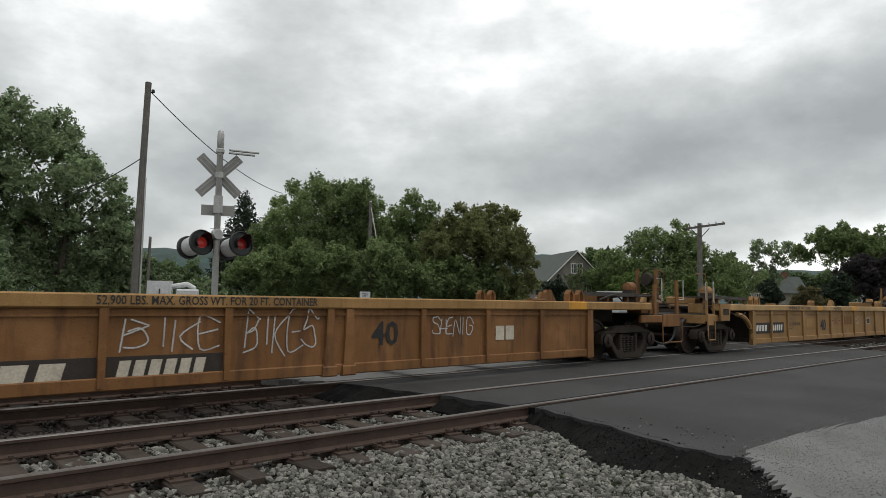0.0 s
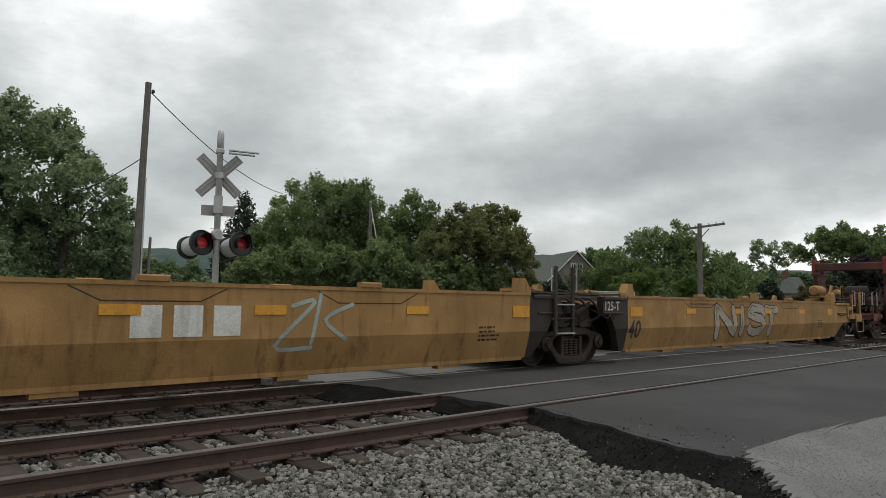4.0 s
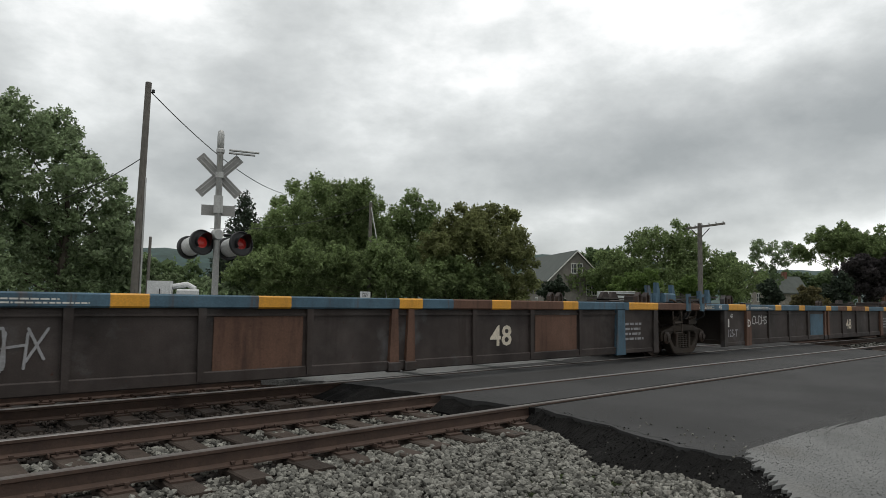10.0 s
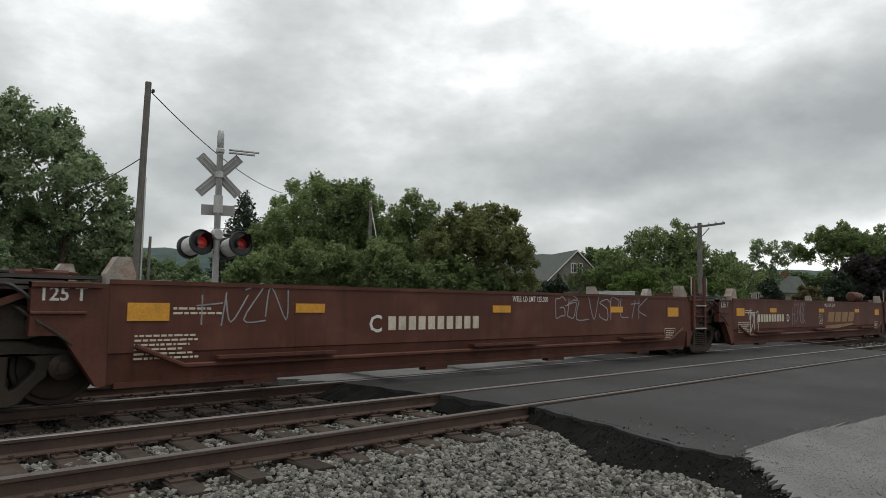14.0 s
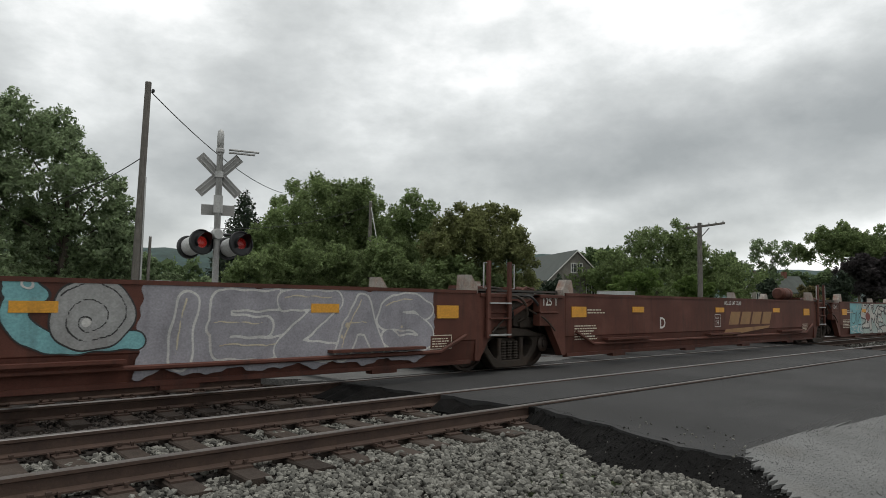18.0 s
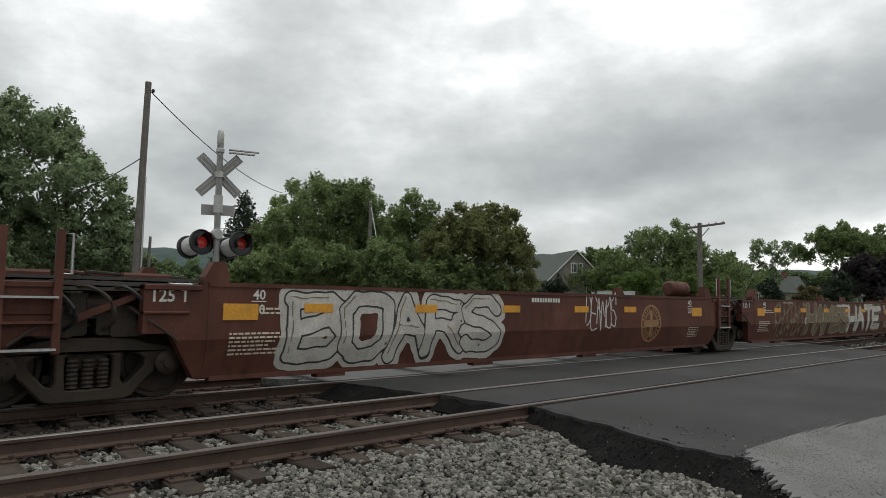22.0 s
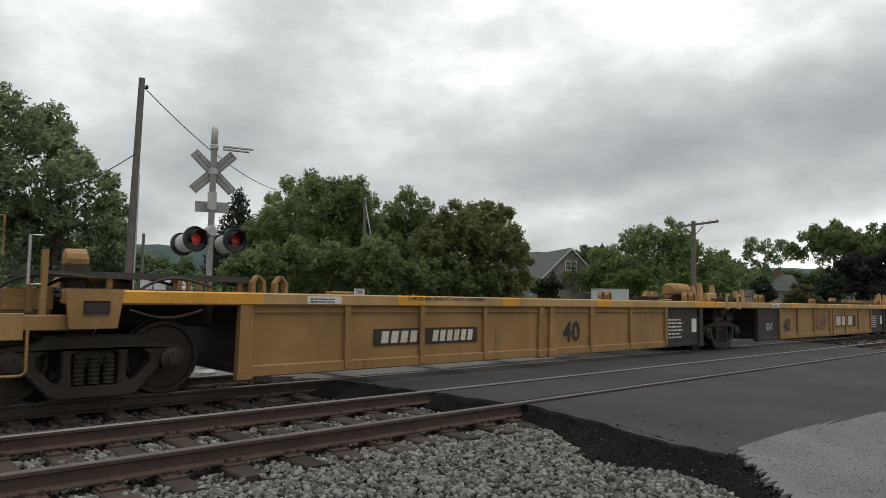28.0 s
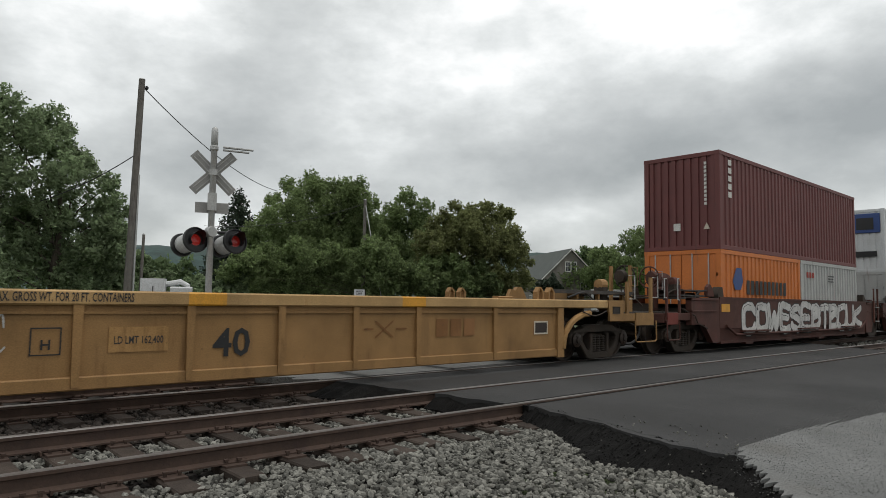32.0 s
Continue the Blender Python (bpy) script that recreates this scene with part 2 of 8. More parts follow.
    "alu": material("dull_aluminium", (.44, .44, .43), .5, .5, var=.15, scale=3, stain=(.25, .24, .23), amount=.4, streak=True, bump=.05),
    "signback": material("grey_sign_back", (.30, .295, .285), .6, .2, var=.15, scale=3, stain=(.2, .19, .18), amount=.4, streak=True, bump=.04),
    "lampblack": material("matt_black_enamel", (.014, .014, .015), .5, var=.2, bump=.03),
    "lamphouse": material("pale_lamp_housing", (.55, .55, .54), .5, .2, var=.1, bump=.03),
    "redlens": material("lit_red_lens", (.20, .010, .009), .25, var=.1, bump=.02, emit=(1, .05, .03, .03)),
    "redlens_bright": material("brightly_lit_red_lens", (.22, .010, .009), .25, var=.1, bump=.02, emit=(1, .06, .04, .085)),
    "casepaint": material("white_signal_case_paint", (.60, .61, .61), .5, var=.08, stain=(.4, .4, .39), amount=.3, streak=True, bump=.03),
    "siding": material("grey_wood_siding", (.20, .185, .165), .85, var=.25, scale=1.5, stain=(.13, .115, .10), amount=.5, streak=True, bump=.1),
    "trim": material("white_window_trim", (.62, .61, .58), .7, var=.1, bump=.03),
    "pane": material("dark_window_pane", (.03, .035, .04), .12, var=.1, bump=0),
    "shingle": material("grey_green_roof_shingle", (.080, .090, .082), .9, var=.2, scale=1.2, stain=(.08, .085, .08), amount=.4, bump=.3, grain=14),
    "housestone": material("fieldstone_wall", (.26, .235, .205), .9, var=.35, scale=3, stain=(.16, .14, .12), amount=.5, bump=.4, grain=8),
    "brick": material("brick_chimney", (.20, .085, .06), .9, var=.2, scale=4, bump=.2),
    "tilewall": material("pale_trailer_panel", (.55, .57, .58), .5, var=.06, stain=(.4, .4, .4), amount=.25, streak=True, bump=.03),
    "wire": material("weathered_cable", (.05, .05, .05), .6, var=.2, bump=0),
    "box_brown": material("maroon_container_steel", (.135, .035, .032), .55, var=.12, scale=1.2, stain=(.09, .03, .026), amount=.3, streak=True, bump=.04),
    "box_orange": material("orange_container_steel", (.55, .155, .025), .5, var=.1, scale=1.2, stain=(.3, .1, .03), amount=.3, streak=True, bump=.04),
    "box_grey": material("pale_grey_container_steel", (.40, .40, .385), .55, var=.1, scale=1.2, stain=(.25, .2, .17), amount=.3, streak=True, bump=.04),
    "box_white": material("white_reefer_steel", (.60, .61, .61), .5, var=.08, scale=1.2, stain=(.4, .38, .36), amount=.3, streak=True, bump=.04),
    "box_blue": material("deep_blue_paint", (.025, .06, .20), .5, var=.1, bump=.03),
    "hose": material("rubber_hose", (.02, .02, .02), .6, var=.2, bump=.05),
}
# ---- building blocks ----
class Geo:
    """Collects faces of one part."""

    def __init__(self):
        self.v, self.f, self.lift = [], [], 0.0

    def add(self, v, f):
        o = len(self.v)
        self.v += [tuple(p) for p in v]
        self.f += [tuple(i + o for i in q) for q in f]
        return self

    def box(self, x0, x1, y0, y1, z0, z1, c=0.0):
        """c: chamfer of the long edges."""
        if not c:
            return self.add([(x, y, z) for x in (x0, x1) for y in (y0, y1) for z in (z0, z1)],
                            [(0, 1, 3, 2), (4, 6, 7, 5), (0, 4, 5, 1), (2, 3, 7, 6), (0, 2, 6, 4), (1, 5, 7, 3)])
        ax = max(((x1 - x0), 0), ((y1 - y0), 1), ((z1 - z0), 2))[1]
        lim = [(x0, x1), (y0, y1), (z0, z1)]
        a, b = [i for i in range(3) if i != ax]
        (a0, a1), (b0, b1) = lim[a], lim[b]
        sec = [(a0 + c, b0), (a1 - c, b0), (a1, b0 + c), (a1, b1 - c), (a1 - c, b1), (a0 + c, b1), (a0, b1 - c), (a0, b0 + c)]
        v = []
        for e in lim[ax]:
            for p, q in sec:
                w = [0, 0, 0]
                w[ax], w[a], w[b] = e, p, q
                v.append(w)
        return self.add(v, [tuple(range(8)), tuple(range(15, 7, -1))] + [(i, (i + 1) % 8, 8 + (i + 1) % 8, 8 + i) for i in range(8)])

    def prism(self, poly, y0, y1):
        """poly in x, z, pushed along y."""
        n = len(poly)
        return self.add([(x, y0, z) for x, z in poly] + [(x, y1, z) for x, z in poly],
                        [tuple(range(n)), tuple(range(2 * n - 1, n - 1, -1))] + [(i, (i + 1) % n, n + (i + 1) % n, n + i) for i in range(n)])

    def prismx(self, poly, x0, x1):
        """poly in y, z, pushed along x."""
        n = len(poly)
        return self.add([(x0, y, z) for y, z in poly] + [(x1, y, z) for y, z in poly],
                        [tuple(range(n)), tuple(range(2 * n - 1, n - 1, -1))] + [(i, (i + 1) % n, n + (i + 1) % n, n + i) for i in range(n)])

    def tube(self, pts, r, n=6, r1=None):
        pts = [Vector(p) for p in pts]
        v, k = [], len(pts)
        for i, p in enumerate(pts):
            d = (pts[min(i + 1, k - 1)] - pts[max(i - 1, 0)]).normalized()
            a = d.orthogonal().normalized() if abs(d.z) > .9 else Vector((0, 0, 1)).cross(d).normalized()
            b = d.cross(a)
            rr = r if r1 is None else r + (r1 - r) * i / max(k - 1, 1)
            v += [p + (a * math.cos(j * math.tau / n) + b * math.sin(j * math.tau / n)) * rr for j in range(n)]
        f = [(i * n + j, i * n + (j + 1) % n, (i + 1) * n + (j + 1) % n, (i + 1) * n + j) for i in range(k - 1) for j in range(n)]
        return self.add(v, f + [tuple(range(n)), tuple(range(len(v) - 1, len(v) - n - 1, -1))])

    def lathe(self, prof, centre, axis="y", n=24):
        """prof: radius, place along the axis."""
        c, v = Vector(centre), []
        for r, a in prof:
            for j in range(n):
                s, t = r * math.cos(j * math.tau / n), r * math.sin(j * math.tau / n)
                v.append(c + Vector({"y": (s, a, t), "z": (s, t, a), "x": (a, s, t)}[axis]))
        k = len(prof)
        f = [(i * n + j, i * n + (j + 1) % n, (i + 1) * n + (j + 1) % n, (i + 1) * n + j) for i in range(k - 1) for j in range(n)]
        return self.add(v, f + [tuple(range(n)), tuple(range(k * n - 1, k * n - n - 1, -1))])

    def plate(self, poly, y):
        """A flat painted shape in x, z on the plane y, facing -y."""
        return self.add([(x, y, z) for x, z in poly], [tuple(range(len(poly)))])

    def stroke(self, pts, w, y):
        """One ribbon of paint with rounded ends; each lies a hair above the last."""
        p = [q for k, q in enumerate(pts) if k == 0 or math.hypot(q[0] - pts[k - 1][0], q[1] - pts[k - 1][1]) > 1e-4]
        if len(p) < 2:
            return self
        self.lift = self.lift + 3e-5
        y -= self.lift
        closed = math.hypot(p[0][0] - p[-1][0], p[0][1] - p[-1][1]) < 1e-3
        left, right, r = [], [], w / 2
        for k, (x, z) in enumerate(p):
            a, b = p[max(k - 1, 0)], p[min(k + 1, len(p) - 1)]
            if closed and k in (0, len(p) - 1):
                a, b = p[-2], p[1]
            dx, dz = b[0] - a[0], b[1] - a[1]
            d = math.hypot(dx, dz) or 1e-6
            nx, nz = -dz / d * r, dx / d * r
            left.append((x + nx, y, z + nz))
            right.append((x - nx, y, z - nz))
        n = len(p)
        f = [(k, k + 1, n + k + 1, n + k) for k in range(n - 1)]
        v = left + right
        if not closed:
            for e, o in ((0, 1), (n - 1, -1)):
                (x, z), (qx, qz) = p[e], p[e + o]
                a0 = math.atan2(z - qz, x - qx)
                cap = [(x + r * math.cos(a0 + t * math.pi / 5), y, z + r * math.sin(a0 + t * math.pi / 5)) for t in (-1.5, -.75, 0, .75, 1.5)]
                m = len(v)
                v += cap
                f.append((e, *range(m, m + 5), n + e) if o < 0 else (n + e, *range(m, m + 5), e))
        return self.add(v, f)

    def fold(self):
        """Bends the shape inwards below the fold of the car's side."""
        v, faces = list(self.v), []
        for fc in self.f:
            zz = [v[i][2] - FOLD_Z for i in fc]
            if min(zz) > -.03 or max(zz) < .03:
                faces.append(fc)
                continue
            up, low = [], []
            for k, i in enumerate(fc):
                j, p, q = fc[(k + 1) % len(fc)], zz[k], zz[(k + 1) % len(fc)]
                (up if p >= 0 else low).append(i)
                if (p < 0) != (q < 0):
                    t = p / (p - q)
                    v.append(tuple(c + (d - c) * t for c, d in zip(v[i], v[j])))
                    up.append(len(v) - 1)
                    low.append(len(v) - 1)
            faces += [tuple(c) for c in (up, low) if len(c) > 2]
        self.f = faces
        self.v = [(x, y - math.copysign(max(FOLD_Z - z, 0) * FOLD_TILT, y), z) for x, y, z in v]

    def mesh(self, name, mat, smooth=False):
        me = bpy.data.meshes.new(name)
        me.from_pydata(self.v, [], self.f)
        me.materials.append(mat)
        if smooth:
            me.shade_smooth()
            me.set_sharp_from_angle(angle=radians(38))
        return me


FOLD_Z, FOLD_TILT = .77, .275       # below this height the plates of folded cars slope inwards
FOLDED = set()
ON_PLATE = ("lettering", "marking", "small_print", "number_panel", "graffiti", "plate_mark", "stencil_frame", "notice_plate", "round_emblem", "painted_emblem", "end_side")


def part(name, geo, mat, parent, label="", smooth=False, at=None):
    """Links a Geo or a mesh as one part of a thing, or of a part."""
    if isinstance(geo, Geo) and parent and parent.name in FOLDED and name.startswith(ON_PLATE):
        geo.fold()
    me = geo.mesh(name, mat, smooth) if isinstance(geo, Geo) else geo
    ob = new(name, me)
    ob.parent = parent
    if at:
        ob.matrix_basis = at
    if label:
        tagged(ob, label)
    return ob


def thing(name, label, category, m=None, group="", kind="", data=None):
    ob = new(name, data)
    if m:
        ob.matrix_basis = m
    return tagged(ob, label, category, group, kind)


def bend(pts, n=5):
    """Rounds a path of points in space off into a curve."""
    p, out = [pts[0]] + list(pts) + [pts[-1]], []
    for i in range(1, len(p) - 2):
        for j in range(n):
            t = j / n
            out.append(tuple(.5 * (2 * b + (c - a) * t + (2 * a - 5 * b + 4 * c - d) * t * t + (3 * b - a - 3 * c + d) * t ** 3) for a, b, c, d in zip(p[i - 1], p[i], p[i + 1], p[i + 2])))
    return out + [tuple(pts[-1])]


LETTERS = {}


def lettering(text, height, x, z, y, mat, parent, squash=1.0, shear=0.0, label="", mid=False, fit=None):
    """Stencilled writing on a side wall that faces -y."""
    if text not in LETTERS:
        cu = bpy.data.curves.new("lettering", "FONT")
        cu.body, cu.size, cu.resolution_u, cu.offset = text, 1.0, 2, .016
        tmp = new("lettering", cu)
        me = bpy.data.meshes.new_from_object(tmp)
        LETTERS[text] = ([tuple(v.co) for v in me.vertices], [tuple(p.vertices) for p in me.polygons])
        bpy.data.objects.remove(tmp)
        bpy.data.meshes.remove(me)
    v, f = LETTERS[text]
    k = height / .69
    x0 = min(p[0] for p in v)
    wide = (max(p[0] for p in v) - x0) * k
    squash = fit / wide if fit else squash
    wide *= squash
    g = Geo()
    g.add([(x + (p[0] - x0) * k * squash + shear * p[1] * k - (wide / 2 if mid else 0), y, z + p[1] * k) for p in v], f)
    return part("lettering", g, M[mat], parent, label)


def bars(x0, x1, z0, z1, n, y, mat, parent, shear=0.0, fill=.72, name="marking"):
    """Writing that is not spelled out: n plain bars."""
    g, w = Geo(), (x1 - x0) / n
    for i in range(n):
        a = x0 + i * w
        b = a + w * fill
        s = shear * (z1 - z0)
        g.plate([(a, z0), (b, z0), (b + s, z1), (a + s, z1)], y)
    return part(name, g, M[mat], parent)


def fine_print(x0, x1, z0, z1, rows, y, mat, parent):
    g, h = Geo(), (z1 - z0) / rows
    rnd = random.Random(int(x0 * 91 + z0 * 57))
    for r in range(rows):
        x, end = x0, x1 - rnd.random() * (x1 - x0) * .35
        while x < end:
            w = min(rnd.uniform(.5, 2.2) * h, end - x)
            g.plate([(x, z0 + r * h), (x + w, z0 + r * h), (x + w, z0 + (r + .46) * h), (x, z0 + (r + .46) * h)], y)
            x += w + h * .35
    return part("small_print", g, M[mat], parent)


def stripe(x, z, parent, y, w=.75, h=.13):
    return part("reflective_stripe", Geo().box(x, x + w, y - .013, y + .002, z, z + h), M["amber"], parent)


GLYPHS = dict(A="002640 1333", B="0006 0636453403 0334423000", C="4536160501103041", D="0006 062645412000", E="40000646 0333", F="000646 0333",
              G="45361605011030414323", H="0006 4046 0343", I="2026", J="4641301001", K="0006 460340", L="060040", M="0006234640", N="00064046",
              O="100105163645413010", P="00063645343303", R="00063645343303 2340", S="4536160504334241301001", T="0646 2620", U="060110304146",
              V="062046", W="0610243046", X="0046 0640", Y="062346 2320", Z="06460040")
GLYPHS.update({"0": GLYPHS["O"], "1": "152620", "2": "05163645440040", "3": "06463443413010", "4": "30360242", "5": "460604344331100 1".replace(" ", ""),
               "9": "4434150536464130", "8": "3313041636344341301001033 3".replace(" ", ""), "7": "064620"})


def glyph(ch):
    return [[(int(s[i]) / 4, int(s[i + 1]) / 6) for i in range(0, len(s) - 1, 2)] for s in GLYPHS.get(ch, "0046").split()]


def wavy(pts, rnd, k):
    """Rounds a stroke off into a hand-drawn curve."""
    out = []
    p = [pts[0]] + list(pts) + [pts[-1]]
    for i in range(1, len(p) - 2):
        for j in range(4):
            t = j / 4
            out.append(tuple(.5 * (2 * p[i][a] + (p[i + 1][a] - p[i - 1][a]) * t + (2 * p[i - 1][a] - 5 * p[i][a] + 4 * p[i + 1][a] - p[i + 2][a]) * t * t
                                   + (3 * p[i][a] - p[i - 1][a] - 3 * p[i + 1][a] + p[i + 2][a]) * t ** 3) for a in (0, 1)))
    return out + [pts[-1]]


def tag(word, x0, x1, z0, z1, y, mat, parent, seed=1, w=.025, label=""):
    """A sprayed scrawl of thin strokes."""
    rnd, g, n = random.Random(seed), Geo(), len(word)
    cell = (x1 - x0) / n
    for i, ch in enumerate(word):
        dz = rnd.uniform(-.12, .12) * (z1 - z0)
        for st in glyph(ch):
            pts = [(x0 + (i + .06 + px * .9 + rnd.uniform(-.16, .16) + .18 * pz) * cell, z0 + dz + (pz * rnd.uniform(.85, 1.2) + rnd.uniform(-.1, .1)) * (z1 - z0)) for px, pz in st]
            g.stroke(wavy(pts, rnd, 4) if len(pts) > 2 else pts, w, y)
    return part("graffiti", g, M[mat], parent, label or "scrawled graffiti tag")


class Spray:
    """Sprayed paint on a side wall: shapes given by the distance from strokes, cut out of a fine grid as thin films."""

    def __init__(self, x0, x1, z0, z1, y, parent, seed=1, h=.022):
        self.h, self.y, self.parent = h, y, parent
        self.xs, self.zs = np.arange(x0, x1 + h, h), np.arange(max(z0, .285), min(z1, 1.492) + h / 2, h)
        self.X, self.Z = np.meshgrid(self.xs, self.zs)
        X, Z = self.X, self.Z
        # an unsteady hand
        self.U = X + .014 * np.sin(Z * 9 + seed) + .008 * np.sin(X * 17 + Z * 11 + seed * 2)
        self.W = Z + .016 * np.sin(X * 6 + seed * 3) + .008 * np.sin(X * 19 - Z * 7 + seed)
        self.mist = .018 * np.sin(X * 23 + seed) * np.sin(Z * 29 + seed * 5) + .030 * np.sin(X * 7.3 + Z * 3 + seed) + .022 * np.sin(X * 13.1 - Z * 9 + seed * 2)

    def line(self, pts, w0, w1=None):
        """Distance from a stroke, less its half width, which runs from w0 to w1."""
        w1, n = (w0 if w1 is None else w1), max(len(pts) - 1, 1)
        f = np.full(self.X.shape, 9.0)
        for k, ((ax, az), (bx, bz)) in enumerate(zip(pts, pts[1:])):
            dx, dz = bx - ax, bz - az
            t = np.clip(((self.U - ax) * dx + (self.W - az) * dz) / max(dx * dx + dz * dz, 1e-9), 0, 1)
            f = np.minimum(f, np.hypot(self.U - ax - t * dx, self.W - az - t * dz) - (w0 + (w1 - w0) * (k + t) / n))
        return f

    def lines(self, strokes, w0, w1=None):
        f = np.full(self.X.shape, 9.0)
        for st in strokes:
            f = np.minimum(f, self.line(st, w0, w1))
        return f

    def blot(self, x, z, rx, rz=None):
        rz = rz or rx
        return (np.hypot((self.U - x) / rx, (self.W - z) / rz) - 1) * min(rx, rz)

    def box(self, x0, x1, z0, z1, rough=1.0):
        return np.maximum(np.maximum(x0 - self.X, self.X - x1), np.maximum(z0 - self.Z, self.Z - z1)) + rough * self.mist

    def paint(self, f, mat, level=0, name="graffiti_fill", label=""):
        """One film where f is below zero; higher levels lie over lower ones."""
        ins = f < 0
        if not ins.any():
            return None
        g, h, xs, zs, y = Geo(), self.h, self.xs, self.zs, self.y - .0012 * level
        full = ins[:-1, :-1] & ins[1:, :-1] & ins[:-1, 1:] & ins[1:, 1:]
        some = (ins[:-1, :-1] | ins[1:, :-1] | ins[:-1, 1:] | ins[1:, 1:]) & ~full
        for j in range(full.shape[0]):
            row = np.flatnonzero(np.diff(np.concatenate(([0], full[j].view(np.int8), [0]))))
            for i0, i1 in zip(row[::2], row[1::2]):
                # long runs are cut up, so that they follow the wall
                g.plate([(xs[i0], zs[j]), (xs[i1], zs[j]), (xs[i1], zs[j + 1]), (xs[i0], zs[j + 1])], y)
        for j, i in np.argwhere(some):
            c = ((xs[i], zs[j], f[j, i]), (xs[i + 1], zs[j], f[j, i + 1]), (xs[i + 1], zs[j + 1], f[j + 1, i + 1]), (xs[i], zs[j + 1], f[j + 1, i]))
            poly = []
            for (ax, az, p), (bx, bz, q) in zip(c, c[1:] + c[:1]):
                if p < 0:
                    poly.append((ax, az))
                if (p < 0) != (q < 0):
                    t = min(max(p / (p - q), .02), .98)
                    poly.append((ax + (bx - ax) * t, az + (bz - az) * t))
            if len(poly) > 2:
                g.plate(poly, y)
        return part(name, g, M[mat], self.parent, label)


def letter_strokes(ch, x0, x1, z0, z1, rnd, style, loose=.05):
    """The skeleton of one letter, bent by hand."""
    lean, out = rnd.uniform(-.06, .14), []
    for st in glyph(ch):
        pts = []
        for px, pz in st:
            qx = px + rnd.uniform(-loose, loose) + lean * (pz - .5)
            pts.append((x0 + (x1 - x0) * qx, z0 + (z1 - z0) * (pz + rnd.uniform(-loose, loose))))
        out.append(wavy(pts, rnd, 4) if len(pts) > 2 and style != "block" else pts)
    return out


def burner(word, x0, x1, z0, z1, y, parent, fill, edge, back=None, seed=1, w=1.0, glow=None, label="", extra=None, style="bubble", line=.035, halo=.05, second=None, split=.45, gloss=True, hollow=False):
    """A graffiti piece: a ground, fat interlocking letters with outlines, a second tone low down and fine highlights."""
    rnd, n = random.Random(seed), len(word)
    cell, hgt = (x1 - x0) / n, z1 - z0
    fat = w * min(.115 * hgt, .17 * cell)
    s = Spray(x0 - .25, x1 + .25, z0 - .1, z1 + .1, y, parent, seed)
    if back:
        s.paint(s.box(x0 - .10, x1 + .10, z0 - .02, z1 + .03), back, 0, "graffiti_ground")
    fields, marks, bits = [], [], []
    for i, ch in enumerate(word):
        wide = rnd.uniform(-.05, .10) * cell
        a, b = x0 + i * cell + fat * .75 - wide, x0 + (i + 1) * cell - fat * .75 + wide
        lo, hi = z0 + fat + line + rnd.uniform(0, .07) * hgt, z1 - fat - line - rnd.uniform(0, .07) * hgt
        st = letter_strokes(ch, a, b, lo, hi, rnd, style, .05 if style != "wild" else .12)
        f = s.lines(st, fat * (1.05 if style != "wild" else 1.15), fat * (.95 if style != "wild" else .5))
        if style == "wild":
            # each bar laps over the one before
            fields += [s.line(p, fat * 1.2, fat * .55) for p in st[:-1]]
            f = s.line(st[-1], fat * 1.2, fat * .55)
            # barbed swashes tie the letters together
            for _ in range(3):
                px, pz = rnd.choice(rnd.choice(st))
                dx, dz = rnd.uniform(-.75, .75) * cell, rnd.uniform(-.45, .45) * hgt
                qx, qz = px + dx, min(max(pz + dz, z0 + .05), z1 - .05)
                bow = (px + dx * .5 - dz * .35, min(max(pz + dz * .5 + dx * .2, z0), z1))
                f = np.minimum(f, s.line(wavy([(px, pz), bow, (qx, qz)], rnd, 4), fat * .8, .012))
                k = math.atan2(qz - bow[1], qx - bow[0])
                for t in (-.6, .6):
                    f = np.minimum(f, s.line([(qx, qz), (qx - .16 * math.cos(k + t), qz - .16 * math.sin(k + t))], .028, .008))
        fields.append(f)
        marks.append([[(px - fat * .30, pz + fat * .38) for px, pz in p[len(p) // 6:len(p) // 6 + max(len(p) // 3, 2)]] for p in st[:2] if len(p) > 1])
    whole = functools.reduce(np.minimum, fields)
    if glow:
        s.paint(whole - line - halo - .3 * s.mist, glow, 1, "graffiti_glow")
    if hollow:
        rings = functools.reduce(np.minimum, [np.abs(f) - line / 2 for f in fields])
        s.paint(rings + .15 * s.mist, edge, 2, "graffiti_outline", label)
        return s
    s.paint(whole - line, edge, 2, "graffiti_outline")
    fills = []
    for i, f in enumerate(fields):
        for later in fields[i + 1:]:
            f = np.maximum(f, -(later - line * .8))
        if style != "wild":
            s.paint(f, fill, 3, "graffiti_letter", label)
        fills.append(f)
    if style == "wild":
        s.paint(functools.reduce(np.minimum, fills), fill, 3, "graffiti_fill", label)
    if second:
        s.paint(np.maximum(whole + .004, s.Z - z0 - split * hgt + 2 * s.mist), second, 4, "graffiti_shade")
    if gloss:
        f = np.full(s.X.shape, 9.0)
        for m in marks:
            f = np.minimum(f, s.lines(m, .011))
        for _ in range(n):
            bx, bz = rnd.uniform(x0, x1), rnd.uniform(z0 + .1, z1 - .1)
            f = np.minimum(f, s.blot(bx, bz, rnd.uniform(.02, .04)))
        s.paint(np.maximum(f, whole + .01), extra or edge, 5, "graffiti_highlight")
    return s
